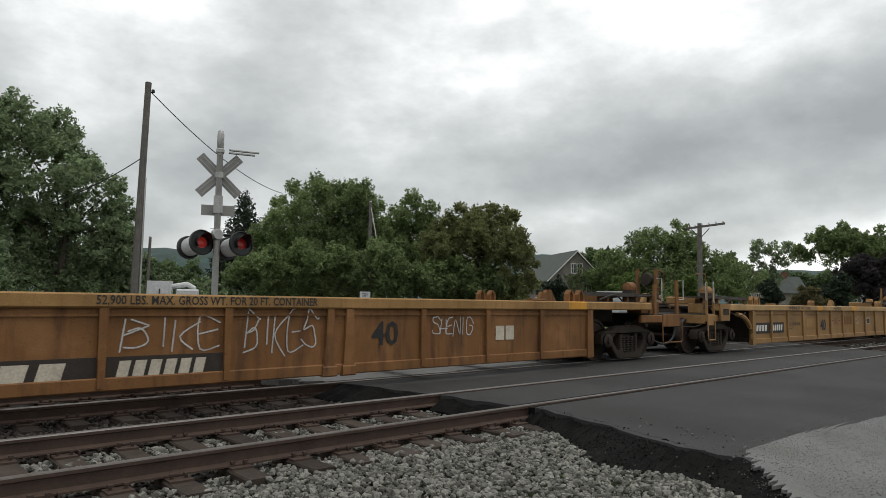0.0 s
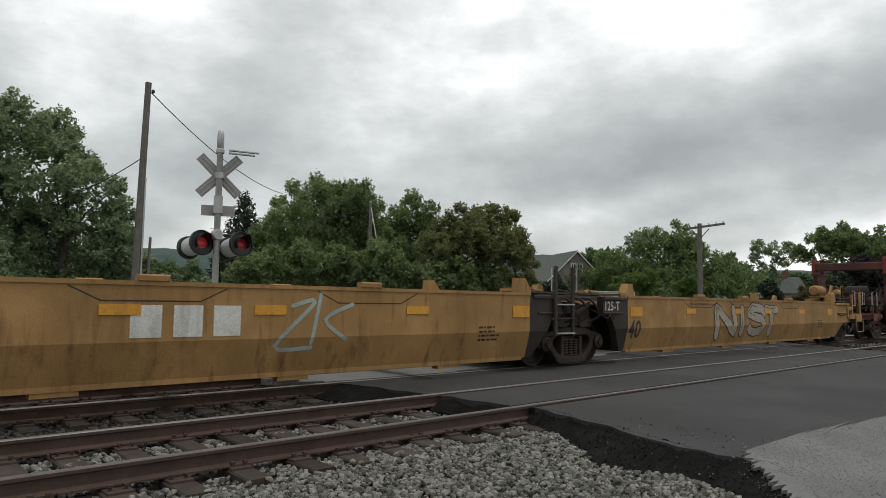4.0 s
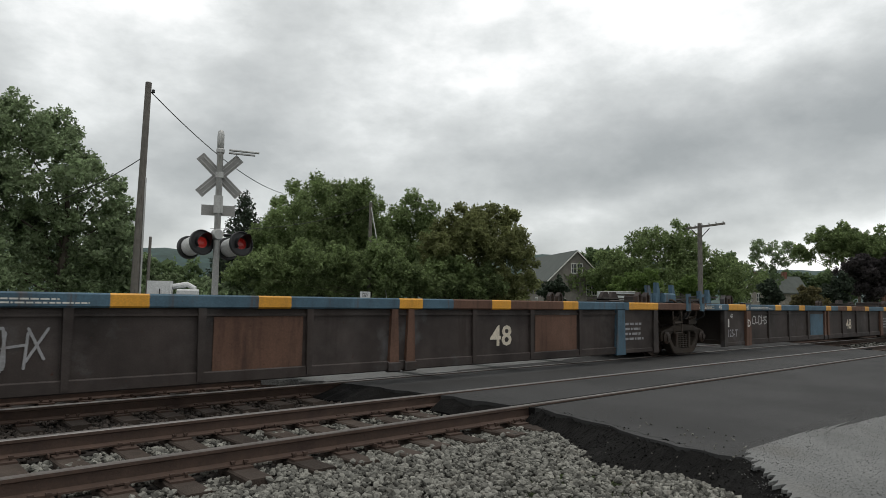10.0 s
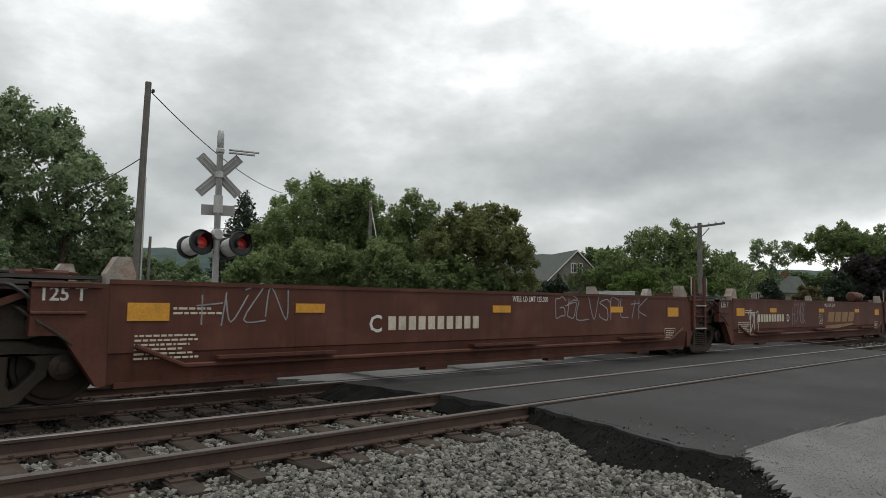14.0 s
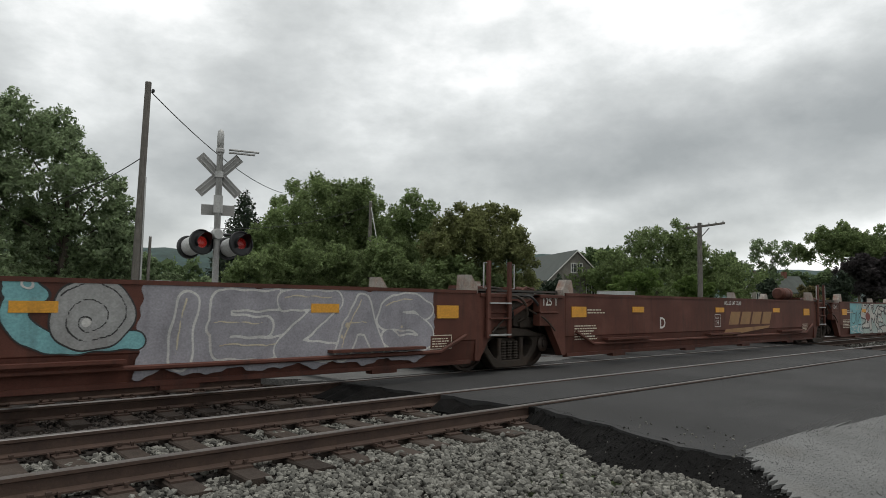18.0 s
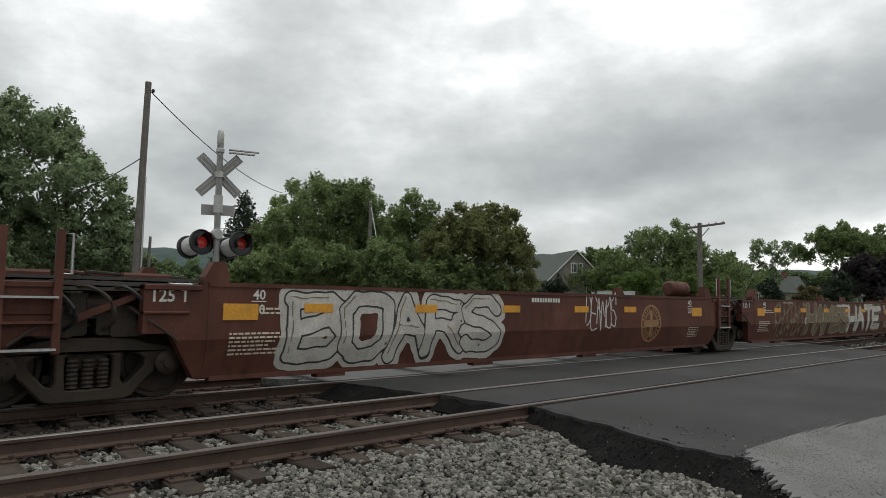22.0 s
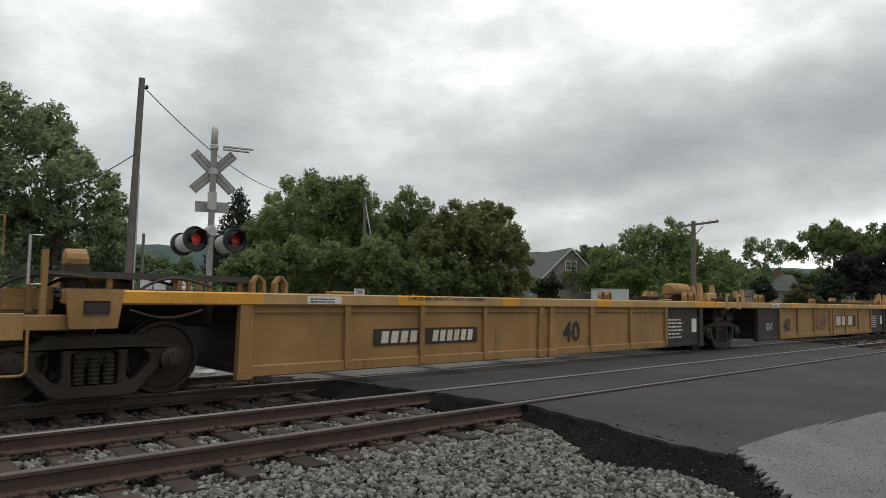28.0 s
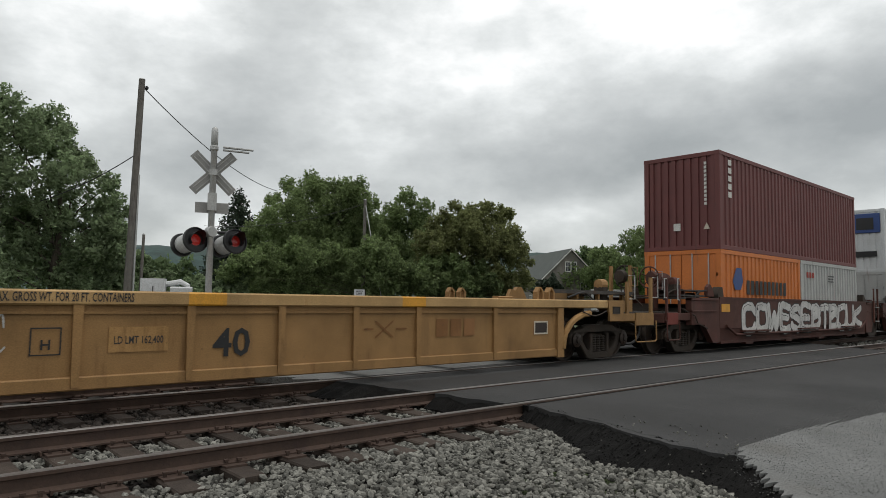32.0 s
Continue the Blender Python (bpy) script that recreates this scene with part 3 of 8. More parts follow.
# ---- the ground ----
def land(x, y):
    """Height of the soil: a low bed under the tracks, flat land beyond."""
    bed = -.275
    if y < 5.0:
        k = min(max((5.0 - y) / 1.9, 0), 1)
        return bed - .06 * k * k * (3 - 2 * k)
    if y > 11.7:
        k = min((y - 11.7) / 2.0, 1)
        return bed - .18 * k * k * (3 - 2 * k)
    return bed


def sheet(name, xs, ys, height, mat, label, category):
    g = Geo()
    g.v = [(x, y, height(x, y)) for y in ys for x in xs]
    w = len(xs)
    g.f = [(j * w + i, j * w + i + 1, (j + 1) * w + i + 1, (j + 1) * w + i) for j in range(len(ys) - 1) for i in range(w - 1)]
    return thing(name, label, category, kind="structure", data=g.mesh(name, mat, True))


def spread(a, b, fine, ends):
    out, x = [a], a
    while x < b:
        x += fine
        out.append(x)
    left = [a - e for e in reversed(ends)]
    return left + out + [b + e for e in ends]


FAR = (3, 10, 30, 80, 200, 500, 1200, 2600)
sheet("ground", spread(-12, 34, 1.0, FAR), spread(-6, 40, .5, FAR), lambda x, y: land(x, y) - .02, M["grass"], "rough grass and weedy soil around the railway", "ground")


def patch(name, rows, mat, label, category, lift=.0, down=.1):
    """A thick strip of paving. rows: y, x from, x to, z there and there; the rim goes down."""
    g, n = Geo(), 24
    top = []
    for y, a, b, z, zb in rows:
        top.append([(a + (b - a) * i / n, y, z + (zb - z) * i / n + lift) for i in range(n + 1)])
    g.v = [p for r in top for p in r]
    w = n + 1
    g.f = [(j * w + i, j * w + i + 1, (j + 1) * w + i + 1, (j + 1) * w + i) for j in range(len(rows) - 1) for i in range(n)]
    rim = [j * w for j in range(len(rows))] + [(len(rows) - 1) * w + i for i in range(1, w)] + [j * w + n for j in range(len(rows) - 2, -1, -1)] + list(range(n - 1, 0, -1))
    o = len(g.v)
    g.v += [(g.v[i][0], g.v[i][1], g.v[i][2] - down) for i in rim]
    k = len(rim)
    g.f += [(rim[i], rim[(i + 1) % k], o + (i + 1) % k, o + i) for i in range(k)]
    return thing(name, label, category, kind="structure", data=g.mesh(name, mat))


def ragged(rows, step=.18, amp=.05, seed=3, both=0.0):
    """More rows in between, with an uneven edge. A row with one height is level."""
    rnd, out = random.Random(seed), []
    rows = [r if len(r) == 5 else (*r, r[3]) for r in rows]
    for p, q in zip(rows, rows[1:]):
        m = max(int((q[0] - p[0]) / step), 1)
        for i in range(m):
            y, a, b, z, zb = (u + (v - u) * i / m for u, v in zip(p, q))
            out.append((y, a + rnd.uniform(-amp, amp), b + rnd.uniform(-both, both), z, zb))
    return out + [rows[-1]]


R0, R1 = NEAR_Y - .7525, NEAR_Y + .7525        # near track's rails
T0, T1 = TRAIN_Y - .7525, TRAIN_Y + .7525      # train track's rails
# the crossing's asphalt, in strips between the rails, with a groove along each
APPROACH = [(-9, 6.5, 60, -.33), (-2, 6.0, 46, -.31), (1.2, 5.7, 36, -.25), (1.6, 5.45, 34, -.232), (2.13, 5.66, 32, -.172), (2.3, 5.84, 31.6, -.152), (2.6, 6.22, 31, -.124), (2.86, 6.39, 30, -.10), (3.43, 6.30, 29, -.078), (4.0, 6.40, 28, -.06), (4.4, 6.54, 27, -.047), (5.0, 6.62, 26, -.034), (R0 - .13, 6.76, 24, -.016)]
patch("road_approach", ragged(APPROACH), M["asphalt"], "dark patched asphalt of the road climbing to the crossing", "road", down=.2)
patch("crossing_panel", ragged([(R0 + .13, 6.62, 24, -.012), (R1 - .13, 6.5, 24.5, -.012)]), M["asphalt"], "asphalt infill between the rails of the empty track", "road", down=.2)
patch("crossing_panel", ragged([(R1 + .09, 6.46, 25, -.012), (T0 - .09, 6.15, 26, -.012)]), M["asphalt"], "asphalt infill between the two tracks", "road", down=.2)
patch("crossing_panel", ragged([(T0 + .13, 6.12, 26, -.012), (T1 - .13, 6.0, 27, -.012)]), M["asphalt"], "asphalt infill under the passing train", "road", down=.2)
patch("road_far_side", ragged([(T1 + .09, 5.9, 27, -.015), (13.0, 6.6, 27, -.10), (16, 9, 27, -.26), (24, 12, 30, -.40), (42, 21, 42, -.43)]), M["asphalt"], "road leaving the far side of the crossing", "road", down=.2)
SHOULDER = [(1.2, 4.7, 5.8, -.345, -.249), (1.6, 4.9, 5.55, -.34, -.231), (2.13, 5.2, 5.76, -.335, -.171), (2.3, 5.35, 5.94, -.33, -.150), (2.6, 5.6, 6.32, -.32, -.122), (2.86, 5.72, 6.49, -.315, -.099), (3.2, 5.78, 6.42, -.31, -.087), (3.46, 5.72, 6.40, -.30, -.075), (4.0, 5.48, 6.50, -.285, -.059), (4.4, 5.88, 6.64, -.265, -.046), (5.0, 6.28, 6.72, -.24, -.033), (R0 - .09, 6.58, 6.84, -.22, -.013)]
patch("asphalt_shoulder", ragged(SHOULDER, .03, .04, 8, .055), M["asphalt_edge"], "rough black asphalt shoulder sloping down to the ballast", "road", down=.2)
patch("asphalt_shoulder", ragged([(R0 + .13, 6.38, 6.68, -.20, -.02), (R1 - .13, 6.30, 6.58, -.20, -.02)], .1, .05, 9, .02), M["asphalt_edge"], "rough black asphalt edge between the rails", "road", down=.2)
patch("asphalt_shoulder", ragged([(R1 + .09, 6.1, 6.5, -.20, -.02), (T0 - .09, 5.6, 6.2, -.20, -.02)], .1, .06, 10, .02), M["asphalt_edge"], "rough black asphalt edge between the tracks", "road", down=.2)
patch("gravel_pavement", ragged([(-14, 5, 60, -.32), (.5, 5.0, 40, -.266), (1.6, 5.2, 30, -.222), (2.13, 5.62, 24, -.162), (2.3, 5.80, 20, -.142), (2.45, 5.98, 16, -.128), (2.6, 6.18, 13, -.114), (2.75, 6.40, 9.8, -.100), (2.95, 6.68, 8.4, -.085)], .02, .13, 5, .6), M["gravel"], "pale worn gravel pavement beside the road", "pavement", lift=.004, down=.03)
patch("old_pavement", ragged([(T0 + .14, 6.02, 8.6, -.004), (T0 + .5, 5.8, 12, -.004), (T1 - .14, 5.5, 16, -.004)], .1, .22, 12, 1.0), M["gravel"], "dusty pale pavement between the train's rails", "pavement", lift=.001, down=.1)
sheet("gravel_lot", spread(-30, 30, 3, (10, 30)), spread(11.45, 19.6, .35, ()), lambda x, y: max(land(x, y) + .045, -.445) + .03 * noise.noise((x * .4, y * .4, 0)), M["gravel"], "pale gravel lot behind the tracks", "ground")


# ---- tracks ----
def rail_section():
    return [(-.075, -.17), (.075, -.17), (.075, -.155), (.012, -.135), (.010, -.05), (.036, -.038), (.036, -.010), (-.036, -.010), (-.036, -.038), (-.010, -.05), (-.012, -.135), (-.075, -.155)]


TIE_MESH = [Geo().box(-.115, .115, -1.3, 1.3, -.37, -.19, .015).mesh("tie", M["tie"]) for _ in range(1)][0]
PLATE_MESH = Geo().box(-.10, .10, -.18, .18, -.192, -.172, .004).mesh("tie_plate", M["rail"])
SPIKE = Geo()
for sx, sy in ((-.06, -.09), (.06, .09), (.055, -.10), (-.055, .10)):
    SPIKE.box(sx - .011, sx + .011, sy - .011, sy + .011, -.18, -.135).box(sx - .02, sx + .02, sy - .02, sy + .014, -.145, -.128)
SPIKE_MESH = SPIKE.mesh("spike", M["rail"])
ANCHOR = Geo().box(-.14, -.122, -.085, .085, -.185, -.15).box(.122, .14, -.085, .085, -.185, -.15).mesh("rail_anchor", M["rail"])


def track(yc, seed, label, heads):
    t = thing("railway_track", label, "railway track", pose(0, yc, 0), kind="structure")
    for s, top in ((-.7525, heads[0]), (.7525, heads[1])):
        g = Geo()
        for a, b in ((-1500, -60), (-60, 90), (90, 1500)):
            g.prismx([(s + p, z) for p, z in rail_section()], a, b)
        rail = part("rail", g, M["rail"], t)
        h = Geo()
        for a, b in ((-1500, -60), (-60, 90), (90, 1500)):
            h.prismx([(s - .036, -.0105), (s + .036, -.0105), (s + .030, -.001), (s + .012, 0.0), (s - .012, 0.0), (s - .030, -.001)], a, b)
        part("rail_head", h, M[top], rail, "worn running surface")
        part("flangeway", Geo().box(6.7, 26, s + (-.125 if s > 0 else .045), s + (-.045 if s > 0 else .125), -.09, -.05), M["asphalt_edge"], t)
        for side in (-1, 1):
            part("rail_filler", Geo().box(6.75, 24.0, *sorted((s + side * .037, s + side * .128)), -.12, -.028), M["asphalt_edge"], t)
        if top == "railhead_dull":
            part("rail_head", Geo().box(6.7, 24, s - .016, s + .010, -.006, .0015), M["railhead"], rail, "polished strip on the running surface")
    rnd = random.Random(seed)
    x = -4.0
    while x < 7.2:
        # the ties that show beside the crossing
        o = part("tie", TIE_MESH, None, t, at=pose(x, rnd.uniform(-.06, .06), rnd.uniform(-.012, .006), 0, 0, rnd.uniform(-2, 2)))
        for s in (-.7525, .7525):
            part("tie_plate", PLATE_MESH, None, o, at=pose(0, s, 0))
            part("spike", SPIKE_MESH, None, o, at=pose(0, s, 0))
        for s in (-.7525, .7525):
            if rnd.random() < .6:
                part("rail_anchor", ANCHOR, None, o, at=pose(0, s, 0))
        x += .53 + rnd.uniform(-.03, .03)
    g = Geo()
    for a, b in ((-160, -4.4), (24.5, 200)):
        x = a
        while x < b:
            g.box(x - .115, x + .115, -1.3, 1.3, -.37, -.19)
            x += .54
    tagged(part("ties_in_the_distance", g, M["tie"], t), kind="stuff")
    return t


track(NEAR_Y, 4, "empty railway track with rusty rails on old wooden ties", ("railhead_dull", "railhead"))
track(TRAIN_Y, 9, "railway track under the train, in dirty ballast darkened for the train's shade", ("railhead", "railhead"))


def stones(n, area, size, seed, height, mat, name, label, keep=None):
    """Angular crushed stones, joined."""
    rnd = np.random.default_rng(seed)
    base = np.array([(0, 0, 1.), (.9, 0, .35), (.25, .85, .4), (-.75, .5, .35), (-.7, -.55, .4), (.3, -.85, .35), (.6, .5, -.45), (-.4, .7, -.5), (-.85, 0, -.45), (-.2, -.75, -.5), (.65, -.5, -.45), (0, 0, -.9)])
    tri = np.array([(0, 1, 2), (0, 2, 3), (0, 3, 4), (0, 4, 5), (0, 5, 1), (1, 6, 2), (2, 7, 3), (3, 8, 4), (4, 9, 5), (5, 10, 1), (2, 6, 7), (3, 7, 8), (4, 8, 9), (5, 9, 10), (1, 10, 6), (11, 7, 6), (11, 8, 7), (11, 9, 8), (11, 10, 9), (11, 6, 10)])
    V, F = [], []
    for i in range(n):
        x, y = rnd.uniform(area[0], area[1]), rnd.uniform(area[2], area[3])
        z = height(x, y)
        if z is None:
            continue
        s = size * rnd.choice((rnd.uniform(.45, .9), rnd.uniform(.8, 1.45)))
        p = base * rnd.uniform(.7, 1.25, (12, 3)) * np.array([1, rnd.uniform(.6, 1), rnd.uniform(.5, .85)]) * s
        e = Euler(rnd.uniform(-1.2, 1.2, 3) * np.array([.6, .6, 3]))
        p = p @ np.array(e.to_matrix()).T + np.array([x, y, z + s * .25])
        F.append(tri + 12 * len(V))
        V.append(p)
    me = bpy.data.meshes.new(name)
    me.from_pydata(np.concatenate(V), [], np.concatenate(F).tolist())
    me.materials.append(mat)
    return thing(name, label, "ballast", kind="stuff", data=me)


def road_side(y):
    return np.interp(y, (1.6, 2.13, 2.6, 2.86, 3.2, 3.46, 4.0, 4.4, 5.0, 5.7, 7.4, 12.0), (5.05, 5.33, 5.74, 5.86, 5.92, 5.88, 5.64, 6.02, 6.42, 6.68, 6.4, 5.7)) + .07 * noise.noise((1.3, y * 4.1, 2.2)) + .05 * noise.noise((9.3, y * 13.1, 4.2))


def near_bed(x, y):
    if x > road_side(y) + .02 or abs(y - R0) < .09 or abs(y - R1) < .09:
        return None
    if y < 1.75 + .28 * noise.noise((x * 1.1, 0, 3)) + .12 * noise.noise((x * 4.3, y * 3, 7)) or x < -3.2 + .6 * noise.noise((y * 2.2, 1, 5)):
        return None
    # the bed is scraped low round the ends of the ties and heaped in front of them
    k = min(max((R0 - .42 - y) / .40, 0), 1)
    return land(x, y) + (.034 if R0 < y < R1 else .026) + .024 * k * k * (3 - 2 * k) + .03 * noise.noise((x * 1.7, y * 1.7, 0))


stones(40000, (-4, 6.7, 1.4, R0 - .05), .0295, 1, near_bed, M["stone"], "ballast", "loose grey crushed stone beside the empty track")
stones(6600, (-4, 6.7, R0, R1), .033, 2, near_bed, M["stone"], "ballast", "grey crushed stone between the ties of the empty track")
# stones beside and under the train carry painted-in shade besides their dirt
stones(8200, (-4, 6.7, R1, T0 + 1.4), .036, 3, near_bed, M["stone_dirty_shaded"], "ballast", "dirty crushed stone between the two tracks, darkened for the train's shade")
stones(2600, (-6, 9, 11.4, 13.2), .045, 4, lambda x, y: land(x, y) + .06, M["stone"], "ballast", "pale crushed stone beyond the train")
stones(2600, (21, 40, 3, 9.5), .06, 5, lambda x, y: land(x, y) + .06 if x > 24.2 else None, M["stone"], "ballast", "crushed stone beyond the crossing")
stones(8000, (5.7, 12, 1.2, 3.1), .0048, 16, lambda x, y: float(np.interp(y, (.5, 1.6, 2.2, 2.45, 2.75, 2.95), (-.257, -.213, -.147, -.121, -.091, -.076))) if x > 6.0 + (y - 2.2) * .75 + .25 * noise.noise((x * 5, y * 5, 1)) else None, M["grit"], "pavement_grit", "small grit on the pale pavement")
stones(110, (5.9, 7.4, 2.2, 4.6), .012, 6, lambda x, y: float(np.interp(y, (2.2, 2.86, 3.96, 4.7), (-.16, -.10, -.05, -.03))) if x > 6.3 else None, M["stone"], "loose_stones", "stray stones along the asphalt edge")


def apron(x, y):
    """Height on the black shoulder."""
    ys = [r[0] for r in SHOULDER]
    a, b, za, zb = (float(np.interp(y, ys, [r[i] for r in SHOULDER])) for i in (1, 2, 3, 4))
    k = (x - a) / (b - a)
    if k < -.05 or k > 1.0 + .2 * noise.noise((x * 3, y * 3, 0)):
        return None
    return za + (zb - za) * min(k, 1) + .002


stones(3500, (4.8, 7.0, 1.5, R0 - .1), .010, 21, apron, M["asphalt_edge"], "asphalt_crumbs", "black asphalt crumbs on the shoulder")
stones(170, (4.8, 7.0, 1.5, 4.4), .009, 22, apron, M["stone"], "loose_stones", "small grey chippings strewn on the black shoulder")
stones(1500, (5.2, 7.0, 1.8, 3.1), .008, 23, lambda x, y: apron(x, y) if abs((x - float(np.interp(y, (1.6, 2.13, 2.3, 2.6, 2.95), (5.2, 5.62, 5.8, 6.18, 6.68))))) < .20 + .25 * noise.noise((x * 4, y * 4, 6)) else None, M["grit"], "loose_stones", "loose chippings along the edge of the pavement")
for k, (x0, x1, y0, y1) in enumerate(((-60, 6.55, 4.2, 11.6), (24.2, 120, 4.2, 11.6))):
    g = Geo().box(x0, x1, y0, y1, -.42, -.262)
    thing("ballast_bed", "dusty packed ballast under the tracks", "ballast", kind="structure", data=g.mesh("ballast_bed", M["bed"]))


def loose_pieces():
    """The nearest stones, each by itself on the shoulder."""
    rnd = random.Random(77)
    t = thing("ballast_shoulder", "shoulder of loose grey crushed stone", "ballast", kind="structure")
    me = []
    for k in range(6):
        g = Geo()
        g.add([(0, 0, 1.), (.9, 0, .35), (.25, .85, .4), (-.75, .5, .35), (-.7, -.55, .4), (.3, -.85, .35), (.6, .5, -.45), (-.4, .7, -.5), (-.85, 0, -.45), (-.2, -.75, -.5), (.65, -.5, -.45), (0, 0, -.9)],
              [(0, 1, 2), (0, 2, 3), (0, 3, 4), (0, 4, 5), (0, 5, 1), (1, 6, 2), (2, 7, 3), (3, 8, 4), (4, 9, 5), (5, 10, 1), (2, 6, 7), (3, 7, 8), (4, 8, 9), (5, 9, 10), (1, 10, 6), (11, 7, 6), (11, 8, 7), (11, 9, 8), (11, 10, 9), (11, 6, 10)])
        g.v = [tuple(c * rnd.uniform(.75, 1.2) * .042 * q for c, q in zip(p, (1, .85, .65))) for p in g.v]
        me.append(g.mesh("stone", M["stone_piece"]))
    for k in range(300):
        y = rnd.uniform(2.9, 5.5)
        x = rnd.uniform(1.6, road_side(y) - .05)
        part("stone", me[k % 6], None, t, at=pose(x, y, land(x, y) + .072, rnd.uniform(-40, 40), rnd.uniform(-40, 40), rnd.uniform(0, 360)))


loose_pieces()


def weeds(name, x0, x1, y0, y1, count, tall, seed, label):
    """Rank grass: single bent blades in tufts."""
    rnd, g = random.Random(seed), Geo()
    tufts = [(rnd.uniform(x0, x1), rnd.uniform(y0, y1), rnd.uniform(.4, 1)) for _ in range(count // 22)]
    for _ in range(count):
        tx, ty, k = rnd.choice(tufts)
        x, y = tx + rnd.gauss(0, .10), ty + rnd.gauss(0, .10)
        h, a, w = tall * k * rnd.uniform(.5, 1.1), rnd.uniform(0, math.tau), rnd.uniform(.010, .022)
        dx, dy, z = math.cos(a) * h * .3, math.sin(a) * h * .3, land(x, y) - .02
        c, s = math.sin(a) * w, -math.cos(a) * w
        g.add([(x - c, y - s, z), (x + c, y + s, z), (x + dx * .4 + c * .7, y + dy * .4 + s * .7, z + h * .6), (x + dx * .4 - c * .7, y + dy * .4 - s * .7, z + h * .6), (x + dx, y + dy, z + h)], [(0, 1, 2, 3), (3, 2, 4)])
    return thing(name, label, "grass", kind="stuff", data=g.mesh(name, M["leaf_light"]))


weeds("tall_grass", -3, 12, 19.4, 30, 26000, .55, 5, "rank green grass beyond the gravel lot")
# ---- background: trees, hills, houses, poles ----
def leaf_mesh(name, lobes, mat, count, size, seed, flat=.85, droop=0.0, knots=48):
    """Crown: leaves in many small clumps on uneven lobes (side, height, depth, radius), and larger, sparser ones inside."""
    rnd = np.random.default_rng(seed)
    rad = np.array([l[3] for l in lobes])
    mids = np.array([(l[0], l[2], l[1]) for l in lobes])
    pick = rnd.choice(len(lobes), count, p=rad ** 2 / (rad ** 2).sum())
    inner = rnd.random(count) < .08
    d = rnd.normal(size=(count, 3))
    d /= np.linalg.norm(d, axis=1)[:, None]
    twig = rnd.normal(size=(len(lobes), knots, 3))
    twig /= np.linalg.norm(twig, axis=2)[:, :, None]
    reach = rnd.uniform(.72, 1.14, (len(lobes), knots))
    k = rnd.integers(knots, size=count)
    # a sprig leans outwards and carries its leaves along it
    r = rad[pick] * reach[pick, k] * (1 - .42 * rnd.random(count) ** 1.6)
    pos = mids[pick] + twig[pick, k] * r[:, None] + d * (np.minimum(.13 * rad[pick] + .05, .34) * rnd.uniform(.1, 1.0, count))[:, None]
    fill = mids[pick] + d * (rad[pick] * .80 * rnd.random(count) ** .45)[:, None]
    pos[inner] = fill[inner]
    pos[:, 2] = np.maximum(pos[:, 2] - droop * rnd.random(count) ** 2, .1)
    a = rnd.normal(size=(count, 3))
    a[:, 2] *= flat
    a /= np.linalg.norm(a, axis=1)[:, None]
    b = np.cross(a, rnd.normal(size=(count, 3)))
    b[:, 2] *= flat
    b /= np.linalg.norm(b, axis=1)[:, None]
    s = (size * rnd.uniform(.6, 1.3, count) * np.where(inner, 2.0, 1.0))[:, None]
    v = np.stack([pos - a * s, pos + b * s * .5 + a * s * .1, pos + a * s, pos - b * s * .5 + a * s * .1], 1).reshape(-1, 3)
    me = bpy.data.meshes.new(name)
    me.vertices.add(len(v))
    me.vertices.foreach_set("co", v.ravel())
    me.loops.add(count * 4)
    me.loops.foreach_set("vertex_index", np.arange(count * 4))
    me.polygons.add(count)
    me.polygons.foreach_set("loop_start", np.arange(count) * 4)
    me.update(calc_edges=True)
    me.materials.append(mat)
    return me


def tree(x, y, bearing, lobes, leaf, count, size, seed, label, category="tree", trunk=.2, ground=-.42, deep=.8, droop=0.0, name="tree", solid=.82):
    """lobes: sideways, height, radius; the depth is scattered."""
    rnd = random.Random(seed)
    t = thing(name, label, category, pose(x, y, 0, 0, 0, -bearing))
    full = [(s, h, rnd.uniform(-deep, deep) * r, r * solid) for s, h, r in lobes]
    # smaller boughs break the outline of each mass
    boughs = []
    for s, h, dd, r in full:
        for _ in range(11):
            a, e = rnd.uniform(0, math.tau), rnd.uniform(-.35, 1.3)
            q = r * rnd.uniform(.80, 1.28)
            boughs.append((s + q * math.cos(a) * math.cos(e), max(h + q * math.sin(e), .2), dd + q * math.sin(a) * math.cos(e), r * rnd.uniform(.26, .52)))
    if trunk:
        top = max(h for _, h, _ in lobes)
        mid = sum(s for s, _, _ in lobes) / len(lobes)
        g = Geo().tube([(mid, 0, ground), (mid + .05, 0, ground + .3), (mid, .1, top * .3), (mid + .15, 0, top * .55), (mid, 0, top * .8)], trunk * 1.15, 9, trunk * .25)
        part("trunk", g, M["bark"], t, smooth=True)
        g = Geo()
        for s, h, dd, r in full:
            z0 = min(top * .5, h * .55)
            g.tube([(mid, 0, z0), ((mid + s) / 2 + rnd.uniform(-.2, .2), dd * .4, (z0 + h) / 2 + .1), (s, dd, h), (s + rnd.uniform(-.3, .3) * r, dd, h + r * .6)], trunk * .20, 5, trunk * .04)
            for _ in range(3):
                g.tube([(s, dd, h), (s + rnd.uniform(-.7, .7) * r, dd + rnd.uniform(-.6, .6) * r, h + rnd.uniform(-.2, .75) * r)], trunk * .08, 4, trunk * .02)
        part("branchwork", g, M["bark"], t)
    part("crown", leaf_mesh("crown", full + boughs, M[leaf], count, size, seed, droop=droop), None, t)
    return t


